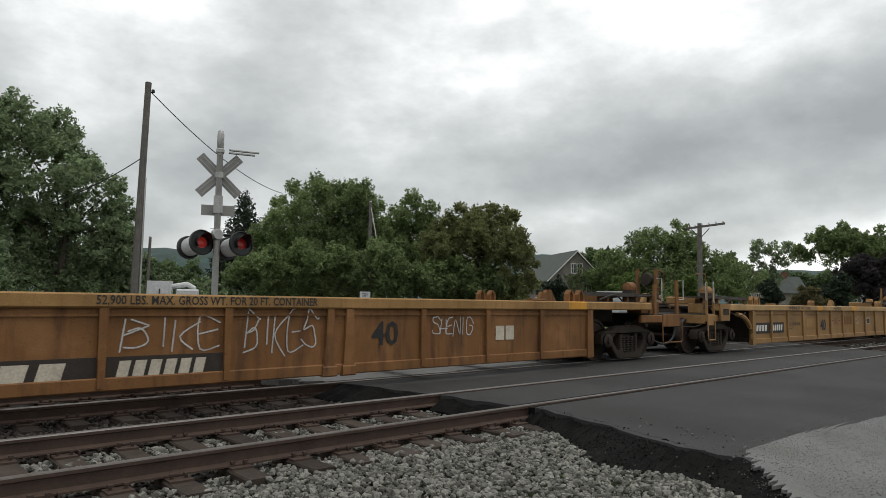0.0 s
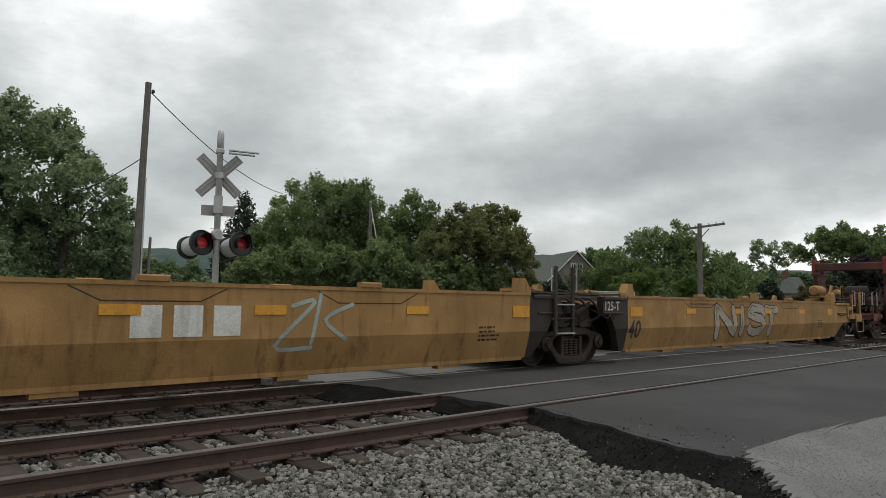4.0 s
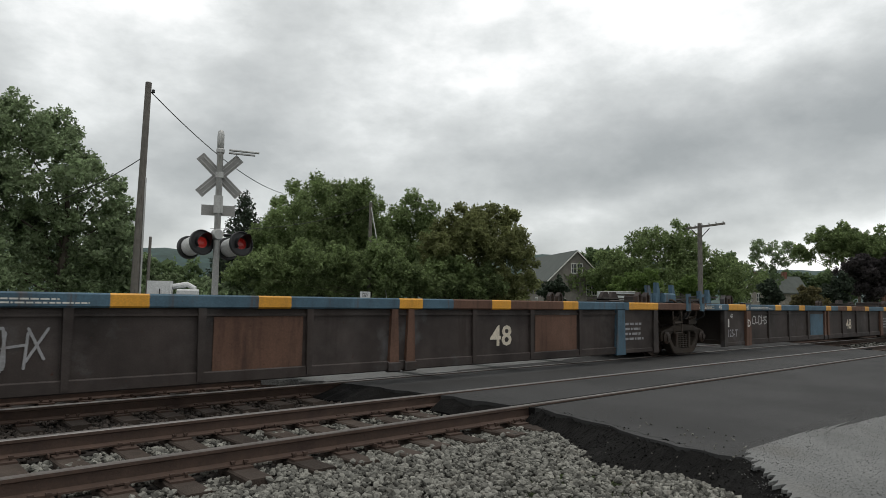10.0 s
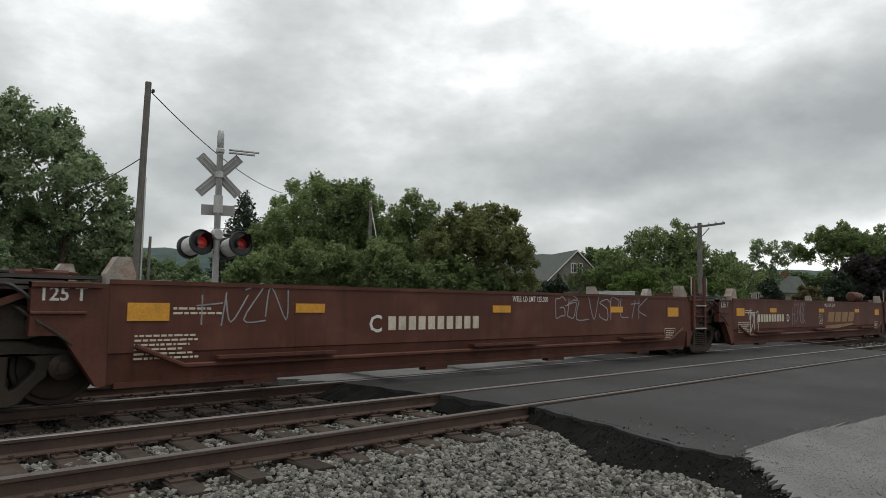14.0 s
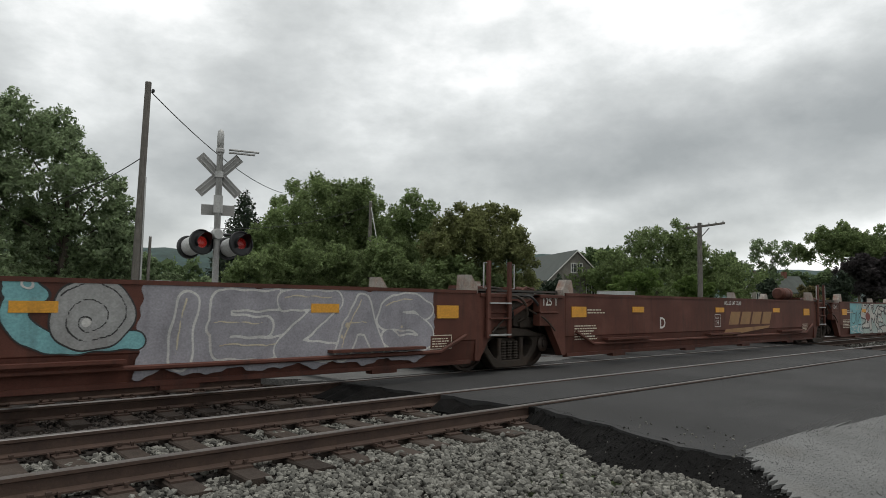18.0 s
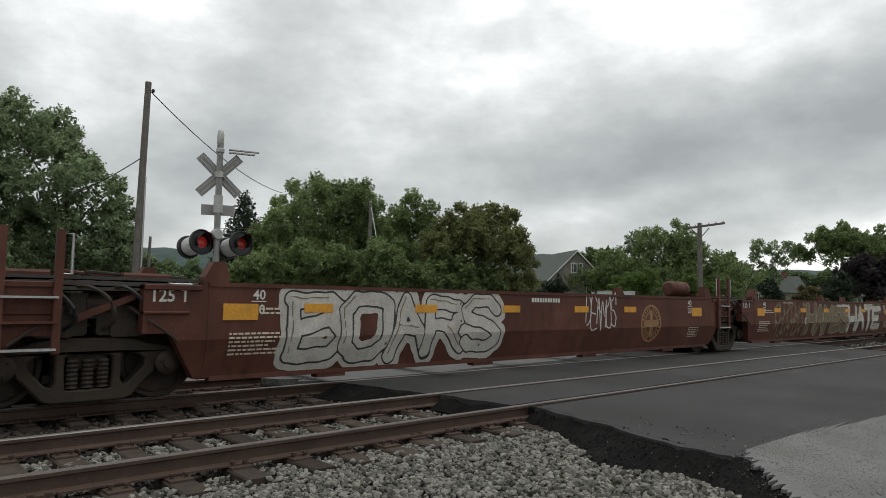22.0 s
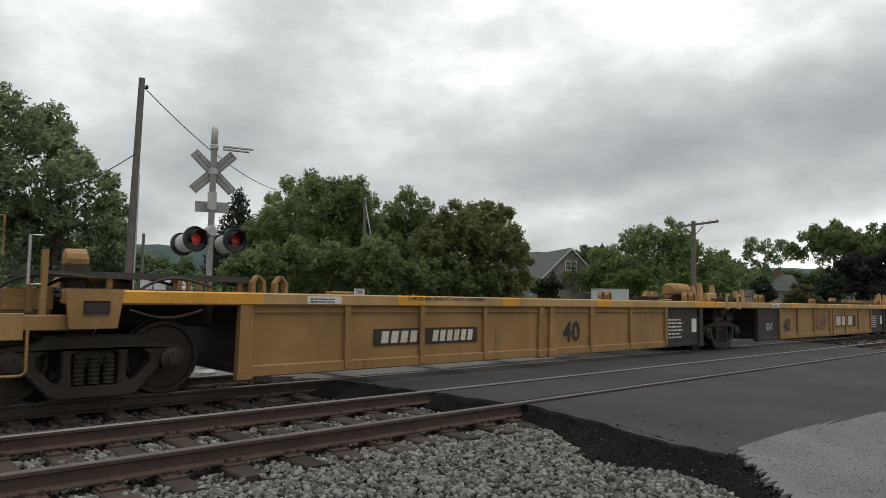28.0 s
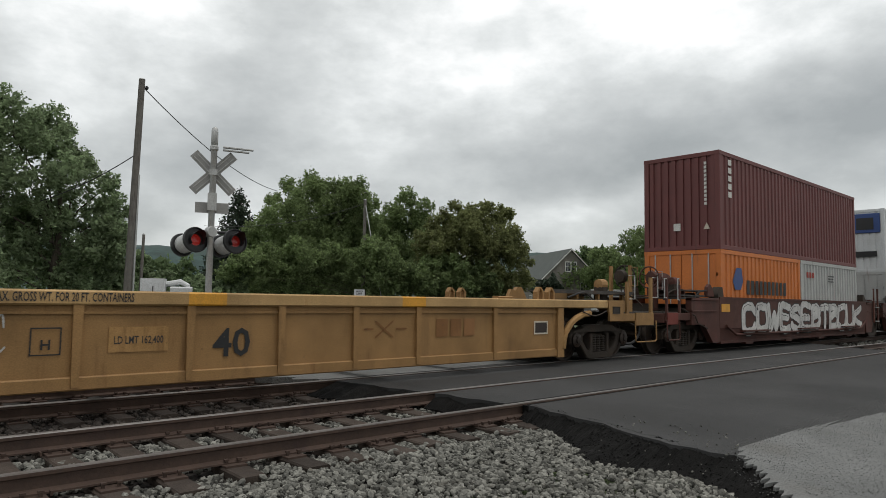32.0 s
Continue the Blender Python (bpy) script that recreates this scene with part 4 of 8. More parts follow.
tree(5.9, 29.4, 11.4, [(-.9, 7.1, 1.5), (.2, 7.3, 1.2), (-2.3, 6.9, 1.6), (-.4, 5.5, 1.9), (1.3, 5.7, 1.3), (2.1, 4.1, 1), (-2, 4.3, 2.1), (.2, 3.3, 1.7), (2.1, 2.8, 1), (-1, 2.2, 1.5), (2.5, 5.8, .4), (2.8, 3.5, .6),
                       (1.1, 1.8, 1.3), (-3.6, 5.8, 1.8), (-3.6, 3.1, 2.2), (2.7, 1.9, .8), (1.9, 1.2, .9), (2.9, 2.9, .75), (3.1, 1.3, .7), (2.6, 4.6, .6), (2.4, 3.5, .9)], "leaf_dark", 112000, .074, 1, "large dark green broadleaf tree in full summer leaf", trunk=.22)
tree(25.3, 40.8, 31.8, [(-.7, 8.7, 1.6), (1.2, 8.5, 1.5), (3, 8.5, 1.25), (-1.8, 6.4, 2), (.5, 6.1, 2.4), (3.3, 6.6, 2), (-3.4, 4.8, 1.8), (-1, 3.7, 2.4), (2.2, 3.8, 2.4), (-4.3, 3, 1.6), (-3, 1.8, 1.8), (0, 1.6, 1.8), (4, 2, 1.8), (1.9, 7.3, 1.7), (4.4, 4.6, 1.9), (-2.6, 7.4, 1.2), (1.2, 4.9, 2.4)], "leaf", 130000, .090, 2,
     "broad green tree with a rounded feathery crown", trunk=.25, droop=.5)
tree(32.6, 40.5, 38.8, [(.9, 7.8, 1.6), (-.6, 7.1, 1.5), (2, 7.2, 1.25), (.7, 5.4, 2.5), (-1, 4, 2.4), (-2.3, 3.1, 2.2), (1.5, 3, 2.2), (2.8, 5.6, 1.6), (3.2, 4, 1.8), (-2.2, 5.6, 1.8)], "leaf", 80000, .085, 3, "green broadleaf tree in the middle of a thicket", trunk=.2)
tree(31.5, 30.8, 45.6, [(-1.6, 6.2, 1.3), (-.2, 6.5, 1.2), (1.3, 6.8, .9), (-.9, 4.8, 2), (1.6, 4.8, 1.5), (.5, 3.3, 2), (2.6, 3.9, 1), (-2.8, 3.7, 1.8), (-3.5, 2.4, 1.8), (2.7, 2.4, .9), (-1, 1.8, 1.8), (1.2, 1.6, 1.6), (.4, 5.2, 1.5), (-2.4, 5.0, 1.5)], "leaf_rust", 110000, .080, 4,
     "maple with green leaves turning reddish brown", trunk=.2)
tree(21.5, 35, 31.5, [(-3.8, 2.6, 1.5), (-2.5, 2.9, 1.6), (-.5, 3.1, 1.7), (1.5, 2.9, 1.8), (3.5, 2.9, 1.7), (5, 2.6, 1.6), (6.8, 2.5, 1.6), (8.6, 2.4, 1.5), (10, 2.2, 1.3)], "leaf", 70000, .088, 14, "tangled undergrowth in front of the thicket", "bush", trunk=.06)
tree(82.4, 47.2, 60.2, [(-1.5, 9.5, 2.2), (1.8, 9.8, 2.2), (-3, 7.6, 2.4), (3.5, 7.9, 2.6), (-.1, 6.6, 3.4), (5.6, 6.2, 2.6), (-6.3, 6.2, 2.3), (3, 4, 3), (-4, 3.8, 3), (7.6, 4.6, 2.6), (-8, 4.4, 2.4), (9.8, 3.6, 2.4), (-10, 3.8, 2.2), (.2, 3.4, 3), (-6.6, 3, 2.4)], "leaf", 80000, .14, 5, "group of green trees behind the house yard", trunk=.25, solid=.95)
for k, (bx, by, bb, lobes) in enumerate(((53.4, 31.5, 59.5, [(-1.4, 3.3, 1.1), (-.2, 3.4, 1), (-2.8, 2.8, .9), (-1, 1.8, 1.1)]), (55.5, 29.5, 61, [(.2, 2.9, 1), (1.4, 2.7, .8), (.6, 1.7, 1)]))):
    tree(bx, by, bb, lobes, "leaf_light", 12000, .09, 20 + k, "light green leafy shrub in a back yard", "bush", trunk=.07)
tree(120.4, 49.1, 67.8, [(-.8, 11.6, 1.5), (3.4, 11.2, 1.4), (4.6, 9.6, 1.2), (2.9, 8.8, 1.0), (1.1, 10.8, 1.5), (-1.4, 9.6, 1.2), (1.7, 9.2, 1.1), (-.6, 8, 1), (.9, 7.4, 1), (-1.2, 6, 1.4), (1.4, 5.6, 1.5)], "leaf_dark", 14000, .13, 6, "tall thin tree with an airy open crown", trunk=.22)
tree(105.3, 32, 73.1, [(.4, 10.6, 2.3), (-2.4, 10.2, 2), (3, 10.0, 2.2), (5.2, 9.8, 2.2), (-6, 9.3, .9), (-4.6, 8.4, 1.2), (-1.1, 8.8, 2.1), (1.6, 8.9, 2.2), (4, 8.4, 2.3), (6.8, 9.2, 1.5), (8.8, 10.2, 1.7), (2.6, 7.2, 1.4)], "leaf", 60000, .145, 7, "spreading green trees with broad domed crowns in the distance", trunk=.25, solid=.9)
tree(88.7, 24.4, 74.6, [(-.8, 5.4, 2.2), (.5, 4.6, 2.5), (2.7, 5.5, 2.5), (-2.3, 4.2, 1.4), (1, 3, 2.4)], "leaf_purple", 30000, .14, 8, "dark purple-leaved tree beside the far road", trunk=.2)
tree(56.6, 19.9, 70.7, [(0, 2.1, .9), (-.7, 1.7, .6), (.7, 1.7, .6)], "leaf_tan", 5000, .12, 9, "olive tan rounded bush", "bush", trunk=.06)
tree(65.9, 23.7, 70.2, [(3.2, 3.3, .9), (2.3, 2.6, .9), (3, 1.6, 1)], "needle", 6000, .15, 10, "dark evergreen shrub near the far house", "bush", trunk=.06)
tree(65.9, 25.7, 68.5, [(-.9, 2.8, .8), (-.3, 2.2, .8), (-.7, 1.4, .9)], "needle", 5500, .15, 11, "dark evergreen shrub in front of the stone house", "bush", trunk=.06)
tree(60.9, 48.7, 51.3, [(.6, 3.2, 1.1), (-.6, 2.7, .9), (.2, 1.8, 1.1)], "needle", 6000, .16, 12, "small dark tree against the grey house", "tree", trunk=.08)
tree(14.1, 37.4, 20.6, [(-1.8, 2.7, .8), (-.3, 2, .6), (3.3, 2.2, 1), (-1.2, 1.6, .9), (1.5, 1.5, .9), (3, 1.2, 1)], "leaf_dark", 18000, .10, 13, "low scrub along the far side of the line", "bush", trunk=.06)
woods = [(-17.2, 12.4, 2.1), (-13.4, 11.6, 2.3), (-19.1, 11, 2.1), (-10.8, 10.3, 2.3), (12.6, 9.7, 3.1), (14.8, 8.3, 2.5), (-15.3, 8.9, 2.6), (23.5, 6.4, 2.4), (19, 6.4, 2.4), (27, 6.4, 2.4), (31, 6.2, 2.4), (36, 6.2, 2.6), (42, 6.4, 3.3), (-28.1, 8.6, 1.9)]
woods += [(s, 4.5 + 1.2 * math.sin(s * .7), 3.0) for s in range(-46, 60, 4)]
tree(139.6, 78.2, 60.7, woods, "leaf_far", 44000, .40, 15, "distant belt of green woodland", "woods", trunk=0, name="woods")
tree(12, 95, 7, [(s, 3.2 + 1.3 * math.sin(s * .9), 2.6) for s in range(-42, 60, 3)], "leaf_far", 26000, .36, 16, "distant belt of trees beyond the fields", "woods", trunk=0, name="woods")


def spruce(x, y, height, wide, seed):
    t = thing("spruce", "slender dark spruce with a pointed top", "tree", pose(x, y, 0))
    part("trunk", Geo().tube([(0, 0, -.42), (0, 0, height * .95)], .16, 7, .02), M["bark"], t)
    rnd, lobes = random.Random(seed), []
    n = 46
    for i in range(n):
        k = i / n
        z, r = height * (.12 + .88 * k), wide * (1 - k) ** .8
        a = i * 2.4
        lobes.append((r * .6 * math.cos(a), z - .1 * r, r * .6 * math.sin(a), .16 + r * .5))
    part("crown", leaf_mesh("crown", lobes, M["needle"], 30000, .12, seed, droop=.3), None, t)


spruce(26.6, 55.5, 11.0, 3.5, 31)


def hill_ridge():
    """Wooded ridges closing the horizon all round."""
    for k, (dist, low, rise, seed, label) in enumerate(((900, 70, 16, 2.0, "blue-green wooded hills on the horizon"), (560, 15, 10, 7.0, "low wooded rise in front of the hills"))):
        g, n, m = Geo(), 420, 5
        for j in range(m):
            for i in range(n):
                a = i / n * math.tau
                h = low + rise * noise.fractal((math.cos(a) * 2.6 + seed, math.sin(a) * 2.6, seed), 1, 2, 3) + 2.5 * noise.noise((math.cos(a) * 60, math.sin(a) * 60, seed))
                if k == 0:
                    # the ridge falls away to the east
                    e = min(max((a - .94) / .22, 0), 1)
                    h = h * (1 - .22 * e * e * (3 - 2 * e)) + 15 * math.exp(-((a - .90) / .16) ** 2)
                f = j / (m - 1)
                d = dist + 260 * f
                g.v.append((d * math.sin(a), d * math.cos(a), -3 + (max(h, 5) + 3) * (f * (2 - f))))
        g.f = [(j * n + i, j * n + (i + 1) % n, (j + 1) * n + (i + 1) % n, (j + 1) * n + i) for j in range(m - 1) for i in range(n)]
        thing("backdrop", label, "hills", kind="structure", data=g.mesh("backdrop", M["hill"], True))


hill_ridge()


# ---- houses ----
def window(parent, w, h, m, panes=2):
    o = part("window", Geo().box(-w / 2, w / 2, -.05, .03, 0, h), M["pane"], parent, at=m)
    g = Geo()
    for a, b in ((-w / 2 - .09, -w / 2), (w / 2, w / 2 + .09), (-.03, .03)):
        g.box(a, b, -.09, .02, -.05, h + .05)
    for a, b in ((-.12, -.0), (h, h + .12), (h / 2 - .03, h / 2 + .03)):
        g.box(-w / 2 - .09, w / 2 + .09, -.085, .02, a, b)
    part("window_frame", g, M["trim"], o, "white painted frame")
    return o


def house(x, y, turn, wide, deep, eave, ridge, wall, label, openings, chimneys=()):
    """The gable faces -y before the turn; the roof runs along y."""
    t = thing("house", label, "house", pose(x, y, -.45, 0, 0, turn))
    part("wall_shell", Geo().prism([(-wide / 2, 0), (wide / 2, 0), (wide / 2, eave), (0, ridge), (-wide / 2, eave)], 0, deep), M[wall], t)
    k = (ridge - eave) / (wide / 2)
    for s in (-1, 1):
        e = wide / 2 + .4
        part("roof", Geo().prism([(0, ridge + .06), (s * e, ridge - k * e + .06), (s * e, ridge - k * e + .22), (0, ridge + .24)], -.35, deep + .35), M["shingle"], t)
        part("verge_board", Geo().prism([(0, ridge + .0), (s * e, ridge - k * e), (s * e, ridge - k * e + .2), (0, ridge + .2)], -.40, -.352), M["trim"], t)
    for px, pz, w, h in openings:
        window(t, w, h, pose(px, 0, pz))
    for s in (-1, 1):
        for j in range(2):
            window(t, .9, 1.3, pose(s * wide / 2, deep * (.3 + .4 * j), 1.2, 0, 0, 90 * s))
    for cy, cx in chimneys:
        part("chimney", Geo().box(cx - .4, cx + .4, cy - .35, cy + .35, eave, ridge + 1.0, .03), M["brick"], t)
    if wall == "siding":
        for i in range(int(eave / .32)):
            z = .2 + i * .32
            part("clapboard", Geo().box(-wide / 2 + .01, wide / 2 - .01, -.016, -.002, z, z + .02), M[wall], t)
    return t


house(76.3, 56.6, -53 + 22, 8.0, 17, 5.0, 8.9, "siding", "grey weathered clapboard house with a green-grey gable roof", [(-.45, 6.0, .62, 1.2), (.45, 6.0, .62, 1.2), (1.8, 3.0, .62, 1.4), (2.6, 3.0, .62, 1.4), (-2.2, .8, 1.0, 1.5)])
house(124.0, 52.6, -125, 5.0, 8.5, 4.4, 7.0, "housestone", "small stone house with white trim and two chimneys", [(0, 4.9, .8, 1.0), (-1.3, 2.7, .9, 1.3), (1.3, 2.7, .9, 1.3)], [(.5, 0), (5.8, 0)])
shed = thing("trailer", "pale grey box trailer parked in a yard", "trailer", pose(48.4, 31.9, -.45, 0, 0, -57))
part("body", Geo().box(-1.5, 1.5, -1.0, 1.0, .7, 2.75, .05), M["tilewall"], shed)
for k in range(7):
    part("rib", Geo().box(-1.42 + k * .46, -1.38 + k * .46, -1.025, -1.0, .75, 2.70), M["tilewall"], shed)
part("roof_rail", Geo().box(-1.53, 1.53, -1.03, 1.03, 2.71, 2.80, .02), M["alu"], shed)
for sx in (-1.1, 1.1):
    part("wheel", Geo().lathe([(.1, -1.15), (.38, -1.15), (.4, -1.1), (.4, -.95), (.1, -.95)], (sx, 0, .4), "y", 18), M["hose"], shed)
part("chassis", Geo().box(-1.9, 2.6, -.5, .5, .5, .7), M["iron"], shed)


# ---- poles and wires ----
def wire(a, b, sag, name="overhead_wire", r=.012, label="thin black overhead wire in the sky", mat="wire"):
    pts = [Vector(a).lerp(Vector(b), k / 16) - Vector((0, 0, sag * 4 * (k / 16) * (1 - k / 16))) for k in range(17)]
    return thing(name, label, "wire", data=Geo().tube(pts, r, 5).mesh(name, M[mat]))


def wood_pole(foot, top, r, label):
    t = thing("utility_pole", label, "utility pole", pose(*foot))
    d = Vector(top) - Vector(foot)
    part("shaft", Geo().tube([(0, 0, 0), d * .5, d], r * 1.15, 12, r * .85), M["polewood"], t, smooth=True)
    part("cap", Geo().lathe([(r * .9, 0), (r * .7, .03), (.01, .05)], d, "z", 12), M["alu"], t)
    return t, d


p1, d1 = wood_pole((7.85, 24.8, -.45), (8.0, 24.74, 9.0), .125, "tall weathered wooden utility pole leaning slightly")
part("insulator", Geo().lathe([(.03, 0), (.06, .03), (.06, .1), (.03, .13)], d1 + Vector((.16, -.05, -.35)), "z", 10), M["lampblack"], p1)
part("riser_pipe", Geo().tube([(.18, -.12, .1), (.19, -.12, 6.0)], .035, 6), M["alu"], p1)
wood_pole((8.9, 26.6, -.45), (8.95, 26.6, 3.6), .06, "thin short wooden pole beside the utility pole")
p2, d2 = wood_pole((24.65, 34, -.45), (24.65, 34, 7.45), .11, "thin wooden pole in front of the trees")
p3, d3 = wood_pole((41.0, 20.8, -.45), (41.03, 20.79, 6.55), .16, "old telegraph pole with a crossarm beside the line")
part("crossarm", Geo().box(-1.65, .9, -.06, .06, -.065, .065, .01), M["polewood"], p3, at=pose(d3.x, d3.y, d3.z - .22, 0, 3.5, 90))
for k in range(6):
    part("insulator", Geo().lathe([(.02, 0), (.045, .03), (.04, .1), (.015, .13)], (0, 0, 0), "z", 8), M["casepaint"], p3, at=pose(d3.x, d3.y, d3.z - .16, 0, 3.5, 90) @ pose(-1.55 + k * .46, 0, 0))
for s in (-1, 1):
    part("brace", Geo().box(-.02, .02, -.02, .02, 0, .85), M["iron"], p3, at=pose(d3.x, d3.y, d3.z - .95, 0, 0, 90) @ pose(0, -.08, 0, 0, s * 45, 0))
wire((8.1, 24.7, 8.66), (23.0, 42.2, 8.70), .58, r=.020)
wire((7.9, 24.7, 6.25), (5.6, 27.5, 4.6), .15, r=.018)
wire((24.65, 34, 7.3), (24.6, 31.5, -.4), 0, "guy_wire", .030, "thin pale steel guy wire staying a pole", "alu")
wire((24.6, 34, 7.2), (15.5, 36.5, 5.2), .5)


# ---- the crossing signal ----
def crossing_signal():
    t = thing("crossing_signal", "aluminium level-crossing signal seen from behind, red lamps flashing", "crossing signal", pose(5.83, 13.39, -.30))
    part("mast", Geo().lathe([(.066, .1), (.064, 4.75), (.07, 4.76), (.07, 5.0), (.06, 5.08), (.02, 5.12)], (0, 0, 0), "z", 16), M["alu"], t, smooth=True)
    part("collar", Geo().lathe([(.075, 4.62), (.085, 4.64), (.085, 4.70), (.075, 4.72)], (0, 0, 0), "z", 14), M["alu"], t)
    part("base", Geo().lathe([(.22, -.1), (.22, .06), (.12, .12), (.10, .5), (.08, .55)], (0, 0, 0), "z", 16), M["alu"], t)
    face = pose(0, 0, 0, 0, 0, -24)
    for a in (45, -45):
        b = part("crossbuck_blade", Geo().box(-.56, .56, .07 + (.012 if a > 0 else 0), .078 + (.012 if a > 0 else 0), -.1, .1, 0), M["signback"], t, "grey back of a crossbuck blade", at=face @ pose(0, 0, 4.16, 0, a, 0))
        for z in (-.045, .045):
            part("stiffener", Geo().box(-.5, .5, .058, .07, z - .008, z + .008), M["alu"], b)
    part("bracket", Geo().box(-.08, .08, -.08, .09, 4.10, 4.22, .01), M["alu"], t, at=face)
    part("track_sign", Geo().box(-.33, .33, .075, .082, 3.32, 3.54), M["signback"], t, "grey back of a small plate", at=face)
    part("bracket", Geo().box(-.09, .09, -.09, .075, 3.36, 3.72, .01), M["alu"], t, at=face)
    for z in (4.63, 4.69):
        part("arm", Geo().box(.05, .66 if z > 4.65 else .58, -.035, .035, z, z + .035, .006), M["alu"], t, at=face @ pose(0, 0, 0, 0, 1.5, 0))
    part("lamp_arm", Geo().tube([(-.42, 0, 2.92), (.42, 0, 2.92)], .028, 8), M["lampblack"], t, at=face)
    part("junction_box", Geo().lathe([(.10, -.09), (.12, -.05), (.12, .05), (.10, .09)], (0, 0, 2.92), "y", 16), M["alu"], t)
    for sx, mt in ((-.30, "redlens_bright"), (.47, "redlens")):
        # two lamps back to back on each arm, turned to the road
        m = face @ pose(sx, -.05, 2.74, -9, 0, 30)
        lamp = part("lamp", Geo().lathe([(.06, .50), (.19, .48), (.20, .02), (.10, .0)], (0, 0, 0), "y", 28), M["lamphouse"], t, "pale grey lamp body", at=m, smooth=True)
        part("background_disc", Geo().lathe([(.10, .03), (.25, .03), (.262, .0), (.262, -.06), (.248, -.065), (.24, -.02), (.12, -.02)], (0, 0, 0), "y", 32), M["lampblack"], lamp)
        part("background_disc", Geo().lathe([(.12, .47), (.235, .47), (.245, .50), (.245, .55), (.22, .56), (.02, .54)], (0, 0, 0), "y", 32), M["lampblack"], lamp)
        part("lens", Geo().lathe([(.118, -.020), (.085, -.035), (.045, -.045), (.005, -.048)], (0, 0, 0), "y", 24), M[mt], lamp, "glowing red lens", smooth=True)
        g = Geo()
        for i in range(18):
            a0, a1 = math.radians(-40 + 260 * i / 18), math.radians(-40 + 260 * (i + 1) / 18)
            pts = [(.15 * math.cos(a), y, .15 * math.sin(a)) for a in (a0, a1) for y in (-.02, -.05 - .26 * (.30 + .70 * max(math.sin(a), 0)))]
            g.add(pts, [(0, 1, 3, 2)])
        part("hood", g, M["lampblack"], lamp)
    return t


crossing_signal()
case = thing("signal_case", "white painted railway signal case with a curved conduit", "signal case", pose(5.55, 15.1, -.45, 0, 0, -24))
part("cabinet", Geo().box(-.45, .05, -.25, .25, .9, 2.12, .03), M["casepaint"], case)
part("door", Geo().box(-.41, .01, -.265, -.25, .95, 2.07, .008), M["casepaint"], case)
part("handle", Geo().box(-.20, -.18, -.29, -.265, 1.75, 1.95), M["lampblack"], case)
part("post", Geo().box(-.26, -.14, -.06, .06, 0, .9), M["alu"], case)
part("conduit", Geo().tube([(.05, 0, 2.0), (.35, 0, 2.06), (.5, 0, 1.98), (.6, 0, 1.6), (.62, 0, .3)], .06, 8), M["casepaint"], case, smooth=True)
part("motor_box", Geo().box(.15, .6, -.2, .2, 1.62, 1.95, .03), M["casepaint"], case)
sign = thing("speed_sign", "small white speed limit sign on a post", "road sign", pose(17.5, 24.4, -.45, 0, 0, -36))
part("plate", Geo().box(-.23, .23, -.01, .01, 1.55, 2.15, .004), M["casepaint"], sign)
part("post", Geo().box(-.025, .025, .01, .05, 0, 2.1), M["alu"], sign)
lettering("SPEED", .075, 0, 2.02, -.013, "black", sign, mid=True)
lettering("LIMIT", .075, 0, 1.92, -.013, "black", sign, mid=True)
lettering("25", .24, 0, 1.61, -.013, "black", sign, mid=True)
# ---- the train: shared pieces ----
WHEEL_R = .4826
def cast_plate(outer, holes, y0, y1, bevel=.012):
    """A flat casting with openings through it, its front edges rounded off."""
    loops = [outer] + list(holes)
    flat = [p for lp in loops for p in lp]
    tris = tessellate_polygon([[Vector((x, z, 0)) for x, z in lp] for lp in loops])
    n, g = len(flat), Geo()
    inset, o = [], 0
    for m, lp in enumerate(loops):
        k = len(lp)
        area = sum(lp[i][0] * lp[(i + 1) % k][1] - lp[(i + 1) % k][0] * lp[i][1] for i in range(k))
        way = (1 if area > 0 else -1) * (1 if m == 0 else -1)
        for i in range(k):
            (ax, az), (bx, bz) = lp[i - 1], lp[(i + 1) % k]
            d = math.hypot(bx - ax, bz - az) or 1
            inset.append((lp[i][0] - way * bevel * (bz - az) / d, lp[i][1] + way * bevel * (bx - ax) / d))
    g.v = [(x, y0, z) for x, z in inset] + [(x, y0 + bevel, z) for x, z in flat] + [(x, y1, z) for x, z in flat]
    g.f = [tuple(t) for t in tris] + [tuple(2 * n + i for i in reversed(t)) for t in tris]
    for lp in loops:
        k = len(lp)
        for i in range(k):
            j = (i + 1) % k
            for r in (0, 1):
                g.f.append((r * n + o + i, r * n + o + j, (r + 1) * n + o + j, (r + 1) * n + o + i))
        o += k
    return g


def mirrored(half):
    return half + [(-x, z) for x, z in reversed(half)]


def cast_sideframe():
    """One casting: hump over the springs, pedestals over the axles, three openings."""
    outer = mirrored([(.10, .05), (.40, .05), (.50, .09), (.70, .32), (.76, .37), (.78, .46), (.80, .56), (1.02, .56), (1.03, .40), (1.09, .40), (1.11, .56), (1.07, .64), (.90, .69), (.70, .72), (.50, .79), (.30, .81)])
    spring = mirrored([(.10, .20), (.25, .20), (.265, .40), (.265, .58), (.20, .61)])
    side = [(.36, .30), (.40, .24), (.46, .26), (.64, .46), (.64, .54), (.56, .60), (.42, .63), (.37, .60)]
    return cast_plate(outer, [spring, side, [(-x, z) for x, z in reversed(side)]], -.11, .10, .02)


SIDEFRAME_MESH = cast_sideframe().mesh("sideframe", M["iron"], True)
def coil(g, dx):
    return g.lathe([(.058, .22 + .026 * i) if i % 2 else (.074, .22 + .026 * i) for i in range(14)], (dx, -.04, 0), "z", 10)


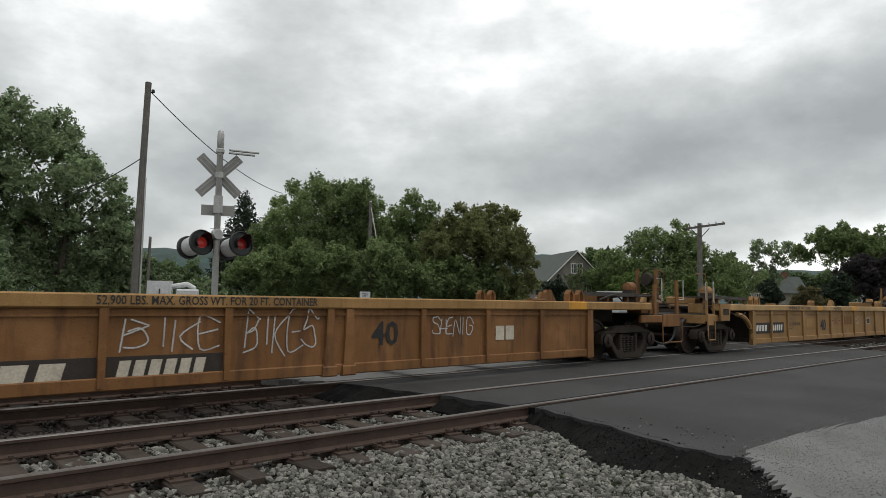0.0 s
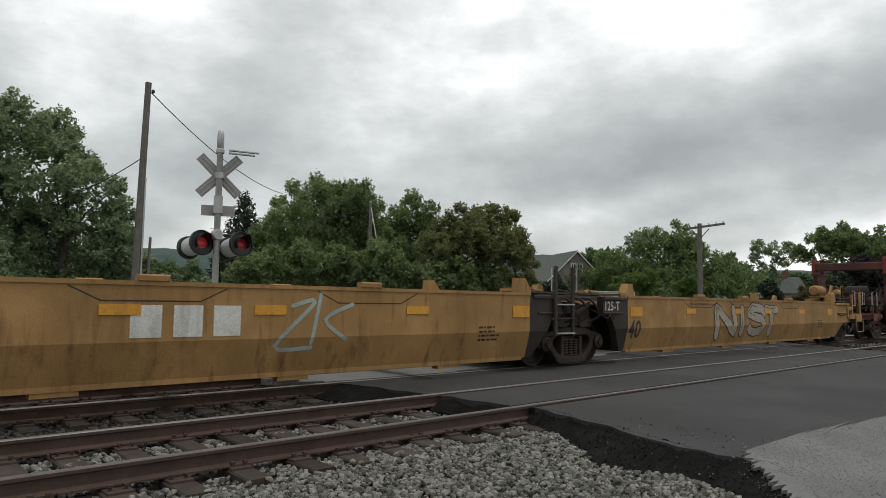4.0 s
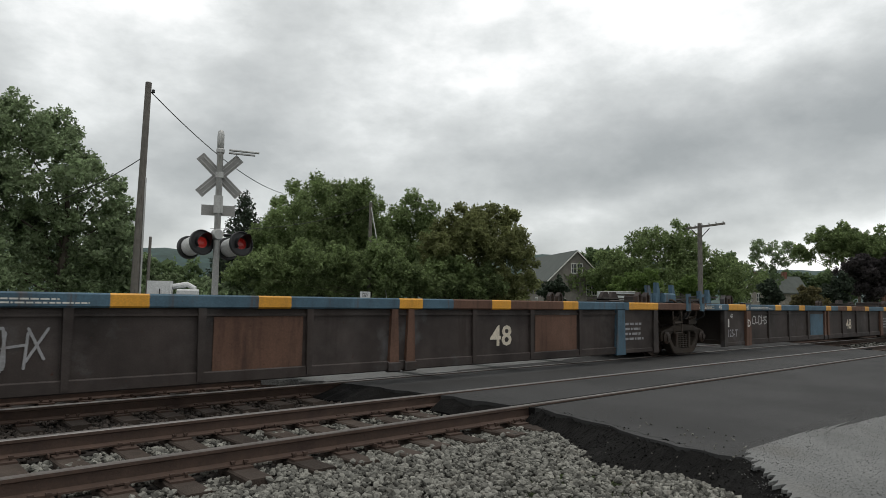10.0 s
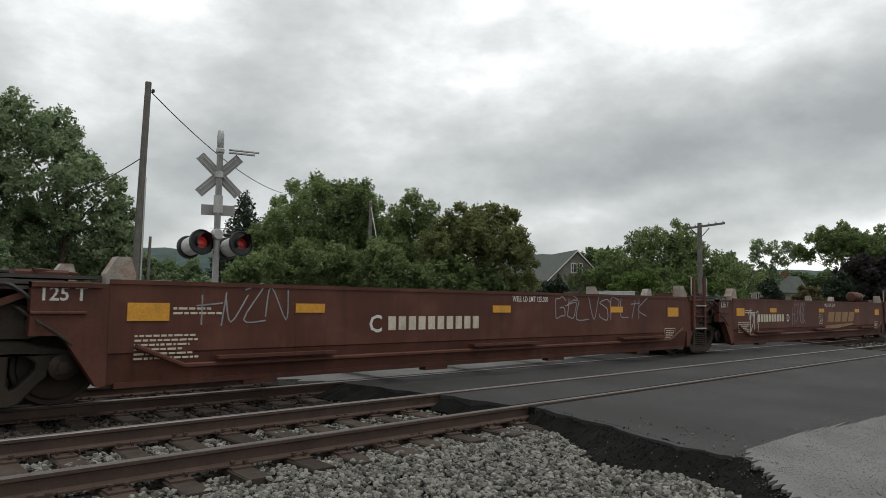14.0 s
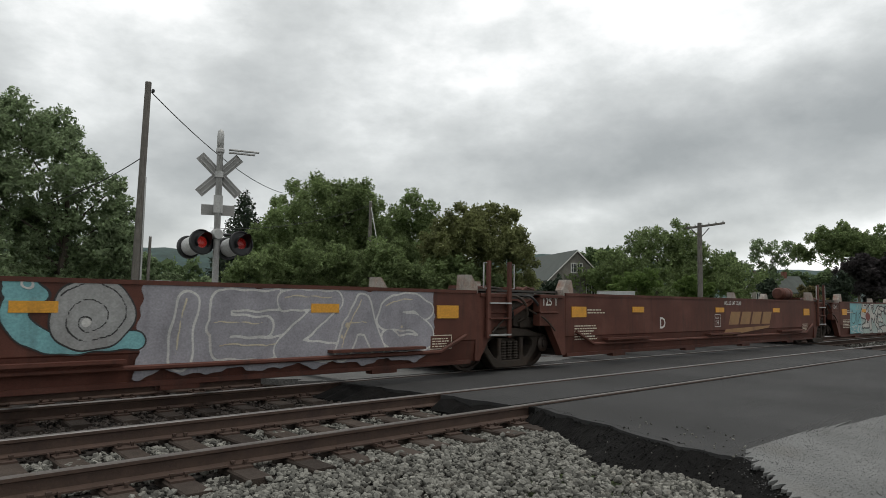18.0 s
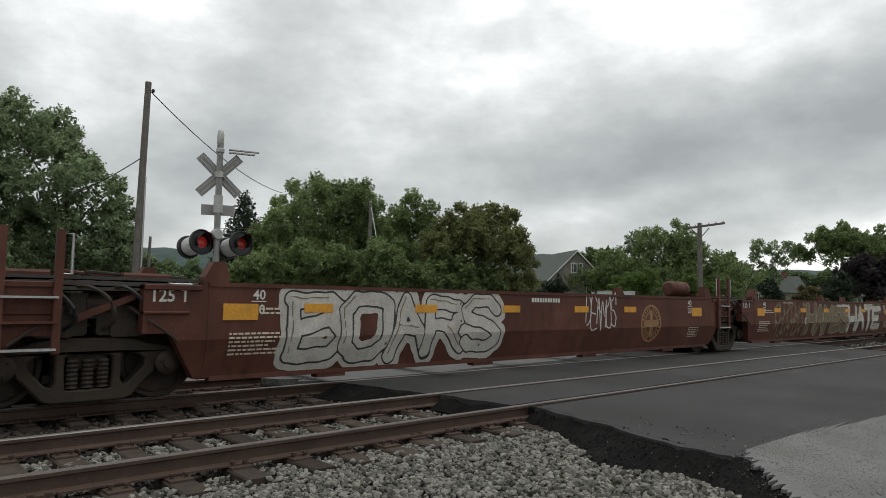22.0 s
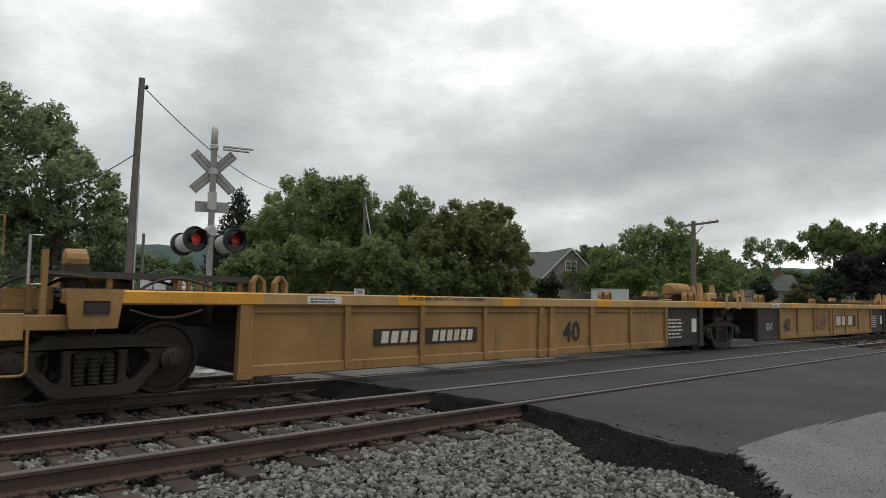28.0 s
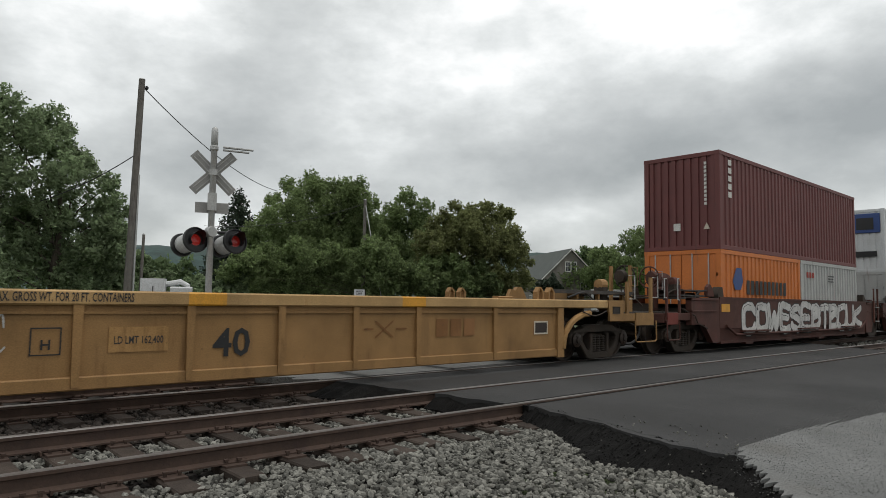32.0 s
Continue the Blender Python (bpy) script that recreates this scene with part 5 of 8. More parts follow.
SPRING_MESH = coil(Geo(), 0).mesh("spring", M["iron"])
far_frame = cast_sideframe()
for dx in (-.17, 0, .17):
    coil(far_frame, dx)
FAR_FRAME_MESH = far_frame.mesh("sideframe", M["iron"], True)
WHEELSET = Geo().lathe([(.08, -.99), (.08, .99)], (0, 0, 0), "y", 12)
for s in (-1, 1):
    WHEELSET.lathe([(.09, s * .82), (.14, s * .82), (.15, s * .79), (.40, s * .79), (.425, s * .82), (WHEEL_R - .01, s * .82), (WHEEL_R, s * .81), (WHEEL_R + .003, s * .715), (WHEEL_R + .028, s * .705), (WHEEL_R + .026, s * .68), (.42, s * .68), (.39, s * .72), (.15, s * .73), (.10, s * .66), (.09, s * .66)], (0, 0, 0), "y", 36)
for s in (-1, 1):
    # bearing caps turn with the axle
    WHEELSET.lathe([(.15, s * 1.13), (.155, s * 1.18), (.12, s * 1.20), (.07, s * 1.21), (.07, s * 1.235), (.02, s * 1.24)], (0, 0, 0), "y", 16)
    for a in range(3):
        WHEELSET.lathe([(.018, s * 1.185), (.018, s * 1.22), (.01, s * 1.225)], (.095 * math.cos(a * math.tau / 3), 0, .095 * math.sin(a * math.tau / 3)), "y", 6)
WHEELSET_MESH = WHEELSET.mesh("wheelset", M["wheel"], True)
BOLSTER_MESH = Geo().box(-.22, .22, -1.05, 1.05, .44, .70, .03).box(-.16, .16, -.25, .25, .70, .84).box(-.30, .30, -.92, .92, .16, .44).box(-.43, -.33, -.85, .85, .26, .36).box(.33, .43, -.85, .85, .26, .36).mesh("bolster", M["iron"])
AXLES = (-.91, .91)
wheelsets = []


def truck(x, unit):
    """A two-axle truck under the end of a well unit."""
    t = part("truck", BOLSTER_MESH, None, unit, "grimy cast steel two-axle truck", at=pose(x, 0, 0))
    for s in (-1, 1):
        m = pose(0, s * 1.03, 0) if s < 0 else pose(0, s * 1.03, 0, 0, 0, 180)
        part("sideframe", SIDEFRAME_MESH if s < 0 else FAR_FRAME_MESH, None, t, at=m)
        for dx in (-.17, 0, .17) if s < 0 else ():
            part("spring", SPRING_MESH, None, t, at=m @ pose(dx, 0, 0))
    for a in AXLES:
        w = part("wheelset", WHEELSET_MESH, None, t, at=pose(a, 0, WHEEL_R))
        wheelsets.append((w, UNITS[-1][1] + x, a))
    return t


UNITS = []          # each unit with its place along the train


def unit_at(u, label, category="well car", name="well_car", group=""):
    t = thing(name, label, category, pose(u, TRAIN_Y, 0), group or "well cars of the train")
    UNITS.append((t, u))
    return t


def coupler(unit, x, way):
    """A knuckle coupler on the outer end, with its air hose."""
    a, b = sorted((x, x + way * .75))
    part("drawbar", Geo().box(a, b, -.09, .09, .76, .98, .02), M["iron"], unit)
    k = x + way * .82
    part("coupler", Geo().box(k - .16, k + .16, -.17, .17, .70, 1.02, .04), M["iron"], unit)
    part("air_hose", Geo().tube(bend([(x + way * .05, -.62, .86), (x + way * .16, -.66, .52), (x + way * .42, -.62, .30), (x + way * .72, -.52, .30), (x + way * .98, -.40, .46), (x + way * 1.02, -.3, .60)]), .032, 7), M["hose"], unit, smooth=True)
    part("striker_beam", Geo().box(min(x - way * .30, x), max(x - way * .30, x), -.55, .55, .72, 1.05, .03), M["iron"], unit)
    part("uncoupling_lever", Geo().tube([(x, -1.36, .80), (x + way * .10, -1.2, .74), (x + way * .14, -.5, .74), (x + way * .5, -.1, 1.0)], .016, 5), M["iron"], unit)


def hoses(unit, x):
    for k, y in enumerate((-1.0, -.8, -.55)):
        part("air_pipe", Geo().tube(bend([(x - .8, y, 1.2 - .06 * k), (x - .35, y - .1, 1.25), (x, y - .14, 1.05 - .1 * k), (x + .35, y - .1, 1.22), (x + .8, y, 1.2 - .06 * k)]), .02, 5), M["hose"], unit, smooth=True)


def tank(unit, x, z, mat, y=-.5, r=.2, w=.9):
    part("air_reservoir", Geo().lathe([(.02, -w / 2), (r * .8, -w / 2 + .02), (r, -w / 2 + .1), (r, w / 2 - .1), (r * .8, w / 2 - .02), (.02, w / 2)], (x, y, z), "x", 18), M[mat], unit, smooth=True)
    for s in (-.25, .25):
        part("strap", Geo().lathe([(r + .008, s * w * .9 - .03), (r + .008, s * w * .9 + .03)], (x, y, z), "x", 18), M[mat], unit)


def guides(unit, x, mat, z=1.5, way=1):
    """Flared guides that steer containers into the well."""
    for y in (-1.33, 1.33):
        g = Geo().prism([(x - .17, z - .12), (x + .17, z - .12), (x + .17, z + .06), (x + way * .05 + .06, z + .27), (x + way * .05 - .10, z + .27), (x - .17, z + .06)], y - .10, y + .10)
        part("container_guide", g, M[mat], unit)


def well_floor(unit, a, b, mat, z=.30):
    """Cross-bearers and end sills at the bottom of the well."""
    n = int((b - a) / 2.0)
    for i in range(n + 1):
        x = a + (b - a) * i / n
        w = 1.24 if unit.name in FOLDED else 1.36
        part("cross_bearer", Geo().box(x - .12, x + .12, -w, w, z - .06, z + .06), M[mat], unit)
    for x in (a, b):
        part("end_bulkhead", Geo().box(x - .04, x + .04, -w, w, z - .05, 1.30), M[mat], unit)


def deck(unit, a, b, z=1.32):
    part("deck", Geo().box(a, b, -1.30, 1.30, z - .04, z), M["deck"], unit)
    for s in (-1, 1):
        part("walkway_grating", Geo().box(a, b, s * 1.0 - .28, s * 1.0 + .28, z + .03, z + .07), M["deck"], unit)


def end_frame(unit, base, k, o, inner, mat, zl, s0, s1):
    """Carries the end of a unit over its truck. Distances from the truck's middle; k: the way to the well."""
    X = lambda d: base + k * d
    part("centre_sill", Geo().box(*sorted((X(-.3), X(inner))), -.40, .40, .86, 1.30, .03), M["iron"], unit)
    part("body_bolster", Geo().box(*sorted((X(.05), X(.5))), -1.15, 1.15, .84, 1.20, .03), M["iron"], unit)
    for s in (-1, 1):
        y0, y1 = sorted((s * 1.28, s * 1.444))
        part("end_side", Geo().prism([(X(o), zl), (X(o), 1.46), (X(inner), 1.46), (X(inner), .26), (X(s1), .26), (X(s0), zl)], y0, y1), M[mat], unit)
        y0, y1 = sorted((s * 1.28, s * 1.475))
        part("end_rib", Geo().box(*sorted((X(o), X(inner - .1))), y0, y1, 1.40, 1.47, .01), M[mat], unit)
        part("end_rib", Geo().box(*sorted((X(o), X(inner - .25))), y0, y1, 1.10, 1.135, .01), M[mat], unit)
        if s > 0:
            continue
        part("pull_rod", Geo().tube([(X(o - .12), s * 1.2, 1.2), (X(o + .1), s * 1.49, 1.0), (X(o + .25), s * 1.49, zl + .04), (X(s0 + .1), s * 1.49, zl - .1)], .018, 5), M["iron"], unit)


def platform_gear(unit, base, way, paint, z=1.36, kind=0, reach=1.0):
    """The outer end of a car: low platform, steps, brake wheel, tank and pipes. Distances run outwards from the truck."""
    X = lambda d: base - way * (d if d < .45 else .45 + (d - .45) * reach)
    sill = "bluecar" if paint == "greycar" else paint
    B = lambda d0, d1: sorted((X(d0), X(d1)))
    bright = "alu" if paint in ("brown", "sealbrown") else paint
    for s in (-1, 1):
        part("side_channel", Geo().box(*B(.10, 1.34), *sorted((s * 1.34, s * 1.41)), .88, 1.06, .015), M[sill], unit)
        part("corner_plate", Geo().box(*B(.84, 1.36), *sorted((s * 1.411, s * 1.44)), .78, 1.08, .01), M["redoxide" if paint == "sealbrown" else sill], unit)
        if s > 0:
            continue
        part("end_step", Geo().tube([(X(.80), s * 1.45, .90), (X(.80), s * 1.46, .44), (X(.84), s * 1.46, .40), (X(1.38), s * 1.46, .40), (X(1.42), s * 1.46, .44), (X(1.42), s * 1.45, .90)], .017, 6), M[paint], unit)
        part("corner_post", Geo().box(*B(1.29, 1.36), *sorted((s * 1.36, s * 1.42)), 1.06, 1.93, .01), M[paint], unit)
        part("grab_iron", Geo().tube([(X(1.36), s * 1.41, 1.93), (X(1.50), s * 1.43, 1.93), (X(1.50), s * 1.43, 1.45), (X(1.36), s * 1.41, 1.45)], .016, 6), M["alu"], unit)
        part("corner_post", Geo().box(*B(.62, .69), *sorted((s * 1.34, s * 1.40)), 1.06, 1.80, .01), M[paint], unit)
        part("grab_iron", Geo().tube([(X(.69), s * 1.39, 1.95), (X(.82), s * 1.42, 1.95), (X(.82), s * 1.42, 1.40), (X(.69), s * 1.39, 1.40)], .016, 6), M["alu"], unit)
    part("end_sill", Geo().box(*B(1.26, 1.36), -1.34, 1.34, .82, 1.06, .015), M[paint], unit)
    part("crossover_platform", Geo().box(*B(.55, 1.34), -1.3, 1.3, 1.062, 1.095), M["deck"], unit)
    low = z < 1.4 and paint != "sealbrown"
    hub, wx, wheel = (X(1.16), X(1.28), z + .60) if low else (X(.86), X(1.0), z + .46)
    coat = "rustorange" if way > 0 and paint in ("greycar", "brown") else "iron" if kind in (2, 3) or way < 0 or paint == "greycar" else paint
    if low:
        # raised walkway over the truck, and a tall frame for the brake wheel at the very end
        part("walkway", Geo().box(*B(-1.9, .95), -1.22, -.62, z + .16, z + .195).box(*B(-1.9, .95), -1.24, -1.21, z + .13, z + .21), M["deck"], unit)
        for d in (-1.8, -.9, -.1, .75):
            part("walkway_post", Geo().box(*B(d - .035, d + .035), -1.18, -1.10, z - .28 if d > 0 else z, z + .16), M[paint], unit)
        for y in (-1.0, -.46) if reach > .7 else ():
            part("wheel_post", Geo().box(*B(1.10, 1.18), y - .03, y + .03, 1.09, z + .86, .01), M[paint], unit)
        part("end_box", Geo().box(*B(.50, 1.0), -1.15, -.75, 1.095, 1.36, .02), M[paint], unit)
        part("grab_iron", Geo().tube([(X(1.16), -1.02, z + .80), (X(1.05), -1.28, z + .80), (X(1.05), -1.28, z + .36), (X(1.16), -1.02, z + .36)], .015, 5), M[bright], unit)
    else:
        part("walkway", Geo().box(*B(-1.7, .45), -1.24, -.66, z + .13, z + .165), M["deck"], unit)
        for d in (-1.5, -.75, .05, .40):
            part("walkway_post", Geo().box(*B(d - .03, d + .03), -1.2, -1.12, z - .05, z + .13), M[paint], unit)
        # a curved bracket carries the brake wheel and its gear housing
        arm = [(-.45, -.02), (.42, -.05), (.48, -.40), (.70, -.40), (.78, .30), (.86, .62), (.72, .66), (.58, .40), (.36, .22), (-.45, .16)]
        part("brake_bracket", Geo().prism([(X(d), z + h) for d, h in arm], -.66, -.60), M[paint], unit)
        part("grab_iron", Geo().tube([(X(.75), -.95, z + .15), (X(.75), -.95, z + .62), (X(.98), -.95, z + .62), (X(.98), -.95, z + .15)], .014, 5), M[bright], unit)
        tank(unit, X(-.02), z + .42, paint, -.42, .205, .82)
        part("tank_saddle", Geo().box(*B(-.30, .26), -.62, -.22, z - .02, z + .24, .02), M[paint], unit)
    if reach > .7:
        part("brake_gear", Geo().lathe([(.05, -.09), (.15, -.08), (.17, -.02), (.17, .05), (.08, .09)], (hub, -.72, wheel), "x", 16), M[coat], unit, smooth=True)
        g = Geo().tube([(wx, -.72 + .28 * math.cos(k * math.tau / 22), wheel + .28 * math.sin(k * math.tau / 22)) for k in range(23)], .020, 6)
        for k in range(5):
            g.tube([(hub, -.72, wheel), (wx, -.72 + .27 * math.cos(k * math.tau / 5 + .4), wheel + .27 * math.sin(k * math.tau / 5 + .4))], .015, 5)
        part("brake_wheel", g, M[coat], unit)
        part("brake_rod", Geo().tube([(hub, -.72, wheel - .15), (hub, -.75, 1.2), (X(.5), -.8, 1.12)], .016, 5), M["iron"], unit)
    part("relay_valve", Geo().box(*B(.12, .38), -1.12, -.86, z - .05, z + .30, .04), M["iron"], unit)
    part("relay_valve", Geo().lathe([(.03, -.14), (.12, -.12), (.13, .10), (.05, .14)], (X(.25), -1.0, z + .36), "x", 12), M[paint], unit)
    for k in range(4):
        d, y = -.9 + .5 * k, -1.28 + .16 * (k % 3)
        part("air_pipe", Geo().tube(bend([(X(d - .5), y, z + .04 + .03 * k), (X(d), y - .03, z + .16), (X(d + .35), y + .02, z + .08), (X(d + .6), y, z - .12)]), .02, 5), M["iron" if k % 2 else "hose"], unit, smooth=True)
    if not low:
        part("rigging_bracket", Geo().prism([(X(-1.35), z), (X(-.95), z), (X(-1.0), z + .26), (X(-1.12), z + .34), (X(-1.3), z + .2)], -1.34, -1.24), M[paint], unit)
    part("rigging_bracket", Geo().prism([(X(-.85), z), (X(-.5), z), (X(-.55), z + .2), (X(-.72), z + .24)], .9, 1.0), M[paint], unit)
    if paint.startswith("yellow") or paint == "greycar":
        # the chord ends in a hanging bracket over the outer axle
        part("hanging_bracket", Geo().prism([(X(-.12), .90), (X(.40), .90), (X(.46), 1.36), (X(-.18), 1.36)], -1.49, -1.44), M["browncar" if paint == "greycar" else paint], unit)
        if paint == "greycar":
            fine_print(min(X(-.12), X(.38)) + .03, max(X(-.12), X(.38)), 1.24, 1.34, 2, -1.4935, "cream", unit)
        part("bracket_window", Geo().box(*B(-.02, .26), -1.497, -1.485, 1.06, 1.22, .02), M["dark"], unit)
        links = [(X(-.25 - .075 * k), -1.475, 1.12 - .10 * math.sin(k / 12 * math.pi)) for k in range(13)]
        part("chain", Geo().tube(links, .016, 5), M["iron"], unit)


def joint_gear(unit, x, paint, lad="iron", top=2.06, stand=True):
    """What stands over a shared truck between two units."""
    for dx in (-1.02, -.46) if stand else ():
        part("stanchion", Geo().box(x + dx - .045, x + dx + .045, -1.53, -1.47, .66, top, .01), M[lad], unit)
        k = -.13 if dx < -.8 else .13
        part("grab_iron", Geo().tube([(x + dx, -1.5, top - .04), (x + dx + k, -1.5, top - .04), (x + dx + k, -1.5, top - .5), (x + dx, -1.5, top - .5)], .014, 5), M["alu"], unit)
    for z in (.70, 1.28, 1.0) if stand else ():
        part("tread", Geo().box(x - 1.02, x - .46, -1.56, -1.46, z, z + .025), M["alu" if z != 1.0 else lad], unit)
    rnd = random.Random(int(UNITS[-1][1] * 7))
    for k in range(4):
        # rigging on the deck between the units
        px, py = x + rnd.uniform(-1.0, .9), rnd.uniform(-1.1, -.2)
        part("rigging_lever", Geo().tube([(px, py, 1.46), (px + rnd.uniform(-.3, .3), py, 1.62), (px + rnd.uniform(.2, .8), py + .1, 1.58)], .022, 5), M["iron" if k % 2 else paint], unit)
    part("valve", Geo().box(x - .3, x - .05, -1.2, -.95, 1.1, 1.35, .04), M["iron"], unit)
    part("valve", Geo().lathe([(.02, -.2), (.11, -.18), (.12, .1), (.06, .16)], (x + .1, -1.1, 1.22), "x", 12), M["iron"], unit)
    part("brake_lever", Geo().prism([(x - .2, 1.0), (x + .45, 1.28), (x + .45, 1.36), (x - .2, 1.1)], -1.28, -1.24), M[lad], unit)
    hoses(unit, x)
    for k in range(4):
        # loops of pipe over the shared truck
        d = -.75 + .42 * k
        part("air_pipe", Geo().tube(bend([(x + d - .35, -1.22, 1.40), (x + d - .22, -1.36, 1.43), (x + d, -1.40, 1.30 - .05 * (k % 2)), (x + d + .10, -1.38, 1.05), (x + d + .02, -1.2, .92)]), .027, 6), M["hose" if k % 2 else "iron"], unit, smooth=True)
    part("side_bearing", Geo().box(x - .62, x - .2, -1.18, -.7, .82, 1.02, .03), M["iron"], unit)
    part("side_bearing", Geo().box(x + .2, x + .62, -1.18, -.7, .82, 1.02, .03), M["iron"], unit)
    part("joint_casting", Geo().lathe([(.34, .84), (.36, .90), (.36, 1.08), (.2, 1.14), (.05, 1.16)], (x, 0, 0), "z", 20), M["iron"], unit)
    deck(unit, x - .85, x + .85, 1.42)


# ---- kinds of well unit; each runs from its front truck (x = 0) to its rear truck (x = length) ----
def sides(fn):
    for s in (-1, 1):
        fn(s)


def ribbed_unit(u, L, label, paint, chord, ends, posts, body, first, last, bands=(), doubled=None, ladderpaint="iron", kind=0):
    """Well with posts, sunk side sheets and a heavy top chord."""
    t = unit_at(u, label)
    a, b = body

    def side(s):
        y = lambda p, q: sorted((s * p, s * q))
        part("side_sheet", Geo().prism([(a, .24), (b, .24), (b, 1.18), (a, 1.18)], *y(1.36, 1.40)), M[paint], t)
        if last and ends == "dark":
            # a broad splayed post closes the last bay
            part("end_post", Geo().prism([(b - .46, 1.18), (b - .20, 1.18), (b - .20, .18), (b - .56, .18), (b - .56, .32)], *y(1.36, 1.465)), M[paint], t)
        if ends:
            for e0, e1 in ((a, posts[0]), (posts[-1], b)):
                if ends == "dark" and (first and e0 == a or last and e1 == b):
                    continue
                part("end_panel", Geo().box(e0, e1, *y(1.36, 1.404), .24, 1.18), M[ends], t)
        e0, e1 = (posts[0] if ends and not (first and ends == "dark") else a), (posts[-1] if ends and not (last and ends == "dark") else b)
        part("bottom_chord", Geo().box(e0, e1, *y(1.30, 1.435), .20, .36, .015), M[paint], t)
        for p, q in ((a, e0), (e1, b)):
            if q - p > .05:
                part("bottom_chord", Geo().box(p, q, *y(1.30, 1.425), .20, .30, .015), M[ends], t)
        span = (e0, e1)
        edges = sorted({-.45, L + .45, *[e for x0, x1, _ in bands for e in (x0, x1)]})
        for e0, e1 in zip(edges, edges[1:]):
            mid = (e0 + e1) / 2
            mt = next((m for x0, x1, m in bands if x0 <= mid <= x1), chord)
            # yellow chords take the paler copy, light painted into it
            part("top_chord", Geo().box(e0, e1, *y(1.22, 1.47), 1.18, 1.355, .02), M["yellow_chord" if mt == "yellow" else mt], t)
        part("chord_lip", Geo().box(*span, *y(1.395, 1.43), 1.08, 1.11), M[paint], t)
        for x in posts:
            if doubled and abs(x - doubled) < .01:
                for dx in (-.17, .17):
                    part("post", Geo().prism([(x + dx - .06, 1.18), (x + dx + .06, 1.18), (x + dx + .10, .20), (x + dx - .10, .20)], *y(1.36, 1.46)), M[paint if kind != 3 else "browncar"], t)
                    part("gusset", Geo().box(x + dx - .12, x + dx + .12, *y(1.38, 1.475), .18, .34, .02), M[paint], t)
            else:
                part("post", Geo().prism([(x - .055, 1.18), (x + .055, 1.18), (x + .04, .24), (x - .04, .24)], *y(1.36, 1.455)), M[paint], t)
        for x in (a, b):
            part("corner_post", Geo().prism([(x - .09, 1.18), (x + .09, 1.18), (x + .11, .18), (x - .11, .18)], *y(1.34, 1.46)), M[paint if first and x == a or last and x == b else ends or paint], t)
    sides(side)
    well_floor(t, a + .1, b - .1, "dark")
    deck(t, -.5, a - .05, 1.30)
    deck(t, b + .05, L + .5, 1.30)
    part("centre_sill", Geo().box(-.5, a, -.35, .35, .86, 1.2, .03), M["iron"], t)
    part("centre_sill", Geo().box(b, L + .5, -.35, .35, .86, 1.2, .03), M["iron"], t)
    for x in (a + .2, a + .55, b - .55, b - .2):
        # curved steering lugs, open in the middle
        for s in (-1, 1):
            g = Geo()
            for dx in (-.09, .07):
                g.prism([(x + dx, 1.355), (x + dx + .05, 1.355), (x + dx + .05, 1.50), (x + .03, 1.60), (x - .01, 1.60), (x + dx, 1.50)], *sorted((s * 1.24, s * 1.36)))
            part("container_guide", g, M[paint], t)
    for x in (a + 1.6, b - 1.6):
        part("bracket", Geo().box(x - .2, x + .2, -1.38, -1.2, 1.355, 1.40, .02), M[paint], t)
    for x in (.2, L - .2):
        part("bracket", Geo().prism([(x - .3, 1.355), (x + .3, 1.355), (x + .1, 1.66), (x - .05, 1.66)], 1.1, 1.22), M[paint], t)
        part("gear_box", Geo().box(x - .3, x + .35, -.6, .3, 1.33, 1.55, .03), M[paint], t)
    truck(0, t)
    if first:
        coupler(t, -1.25, -1)
        platform_gear(t, 0, 1, paint, 1.36, kind, .65 if last else 1.0)
    else:
        joint_gear(t, 0, paint, paint if paint != "greycar" else "dark", 1.62, False)
        # lugs and gear of yellow cars: same paler yellow with painted-in light
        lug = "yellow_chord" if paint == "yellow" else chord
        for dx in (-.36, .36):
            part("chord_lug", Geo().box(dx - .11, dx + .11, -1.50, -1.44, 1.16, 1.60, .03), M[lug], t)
            part("lug_slot", Geo().box(dx - .045, dx + .045, -1.504, -1.49, 1.36, 1.52, .02), M["dark"], t)
        part("side_step", Geo().tube([(-1.12, -1.46, 1.16), (-1.12, -1.50, .62), (-.76, -1.50, .62), (-.70, -1.46, 1.16)], .02, 6), M["iron"], t)
        part("side_step", Geo().tube([(-1.12, -1.50, .88), (-.74, -1.50, .88)], .018, 6), M["iron"], t)
        part("gear_box", Geo().box(-1.25, -.72, -1.32, -.95, 1.36, 1.60, .03), M[lug], t)
        for dx, h in ((-1.75, .42), (-1.35, .5), (-.62, .46), (.85, .34), (1.3, .38)):
            part("rigging_bracket", Geo().prism([(dx - .12, 1.34), (dx + .12, 1.34), (dx + .08, 1.36 + h * .6), (dx + .02, 1.36 + h), (dx - .07, 1.36 + h), (dx - .05, 1.36 + h * .5)], -1.20, -1.10), M[lug], t)
        part("walkway", Geo().box(.3, 2.0, -1.1, -.7, 1.52, 1.56).box(-2.4, -1.5, -1.1, -.7, 1.52, 1.56), M["deck"], t)
        part("raking_strut", Geo().prism([(-.2, .95), (-.08, .95), (.30, 1.34), (.16, 1.34)], -1.30, -1.25), M["iron"], t)
    if last:
        truck(L, t)
        coupler(t, L + 1.25, 1)
        platform_gear(t, L, -1, paint, 1.36, kind, .8 if paint == "greycar" else 1.5)
    return t


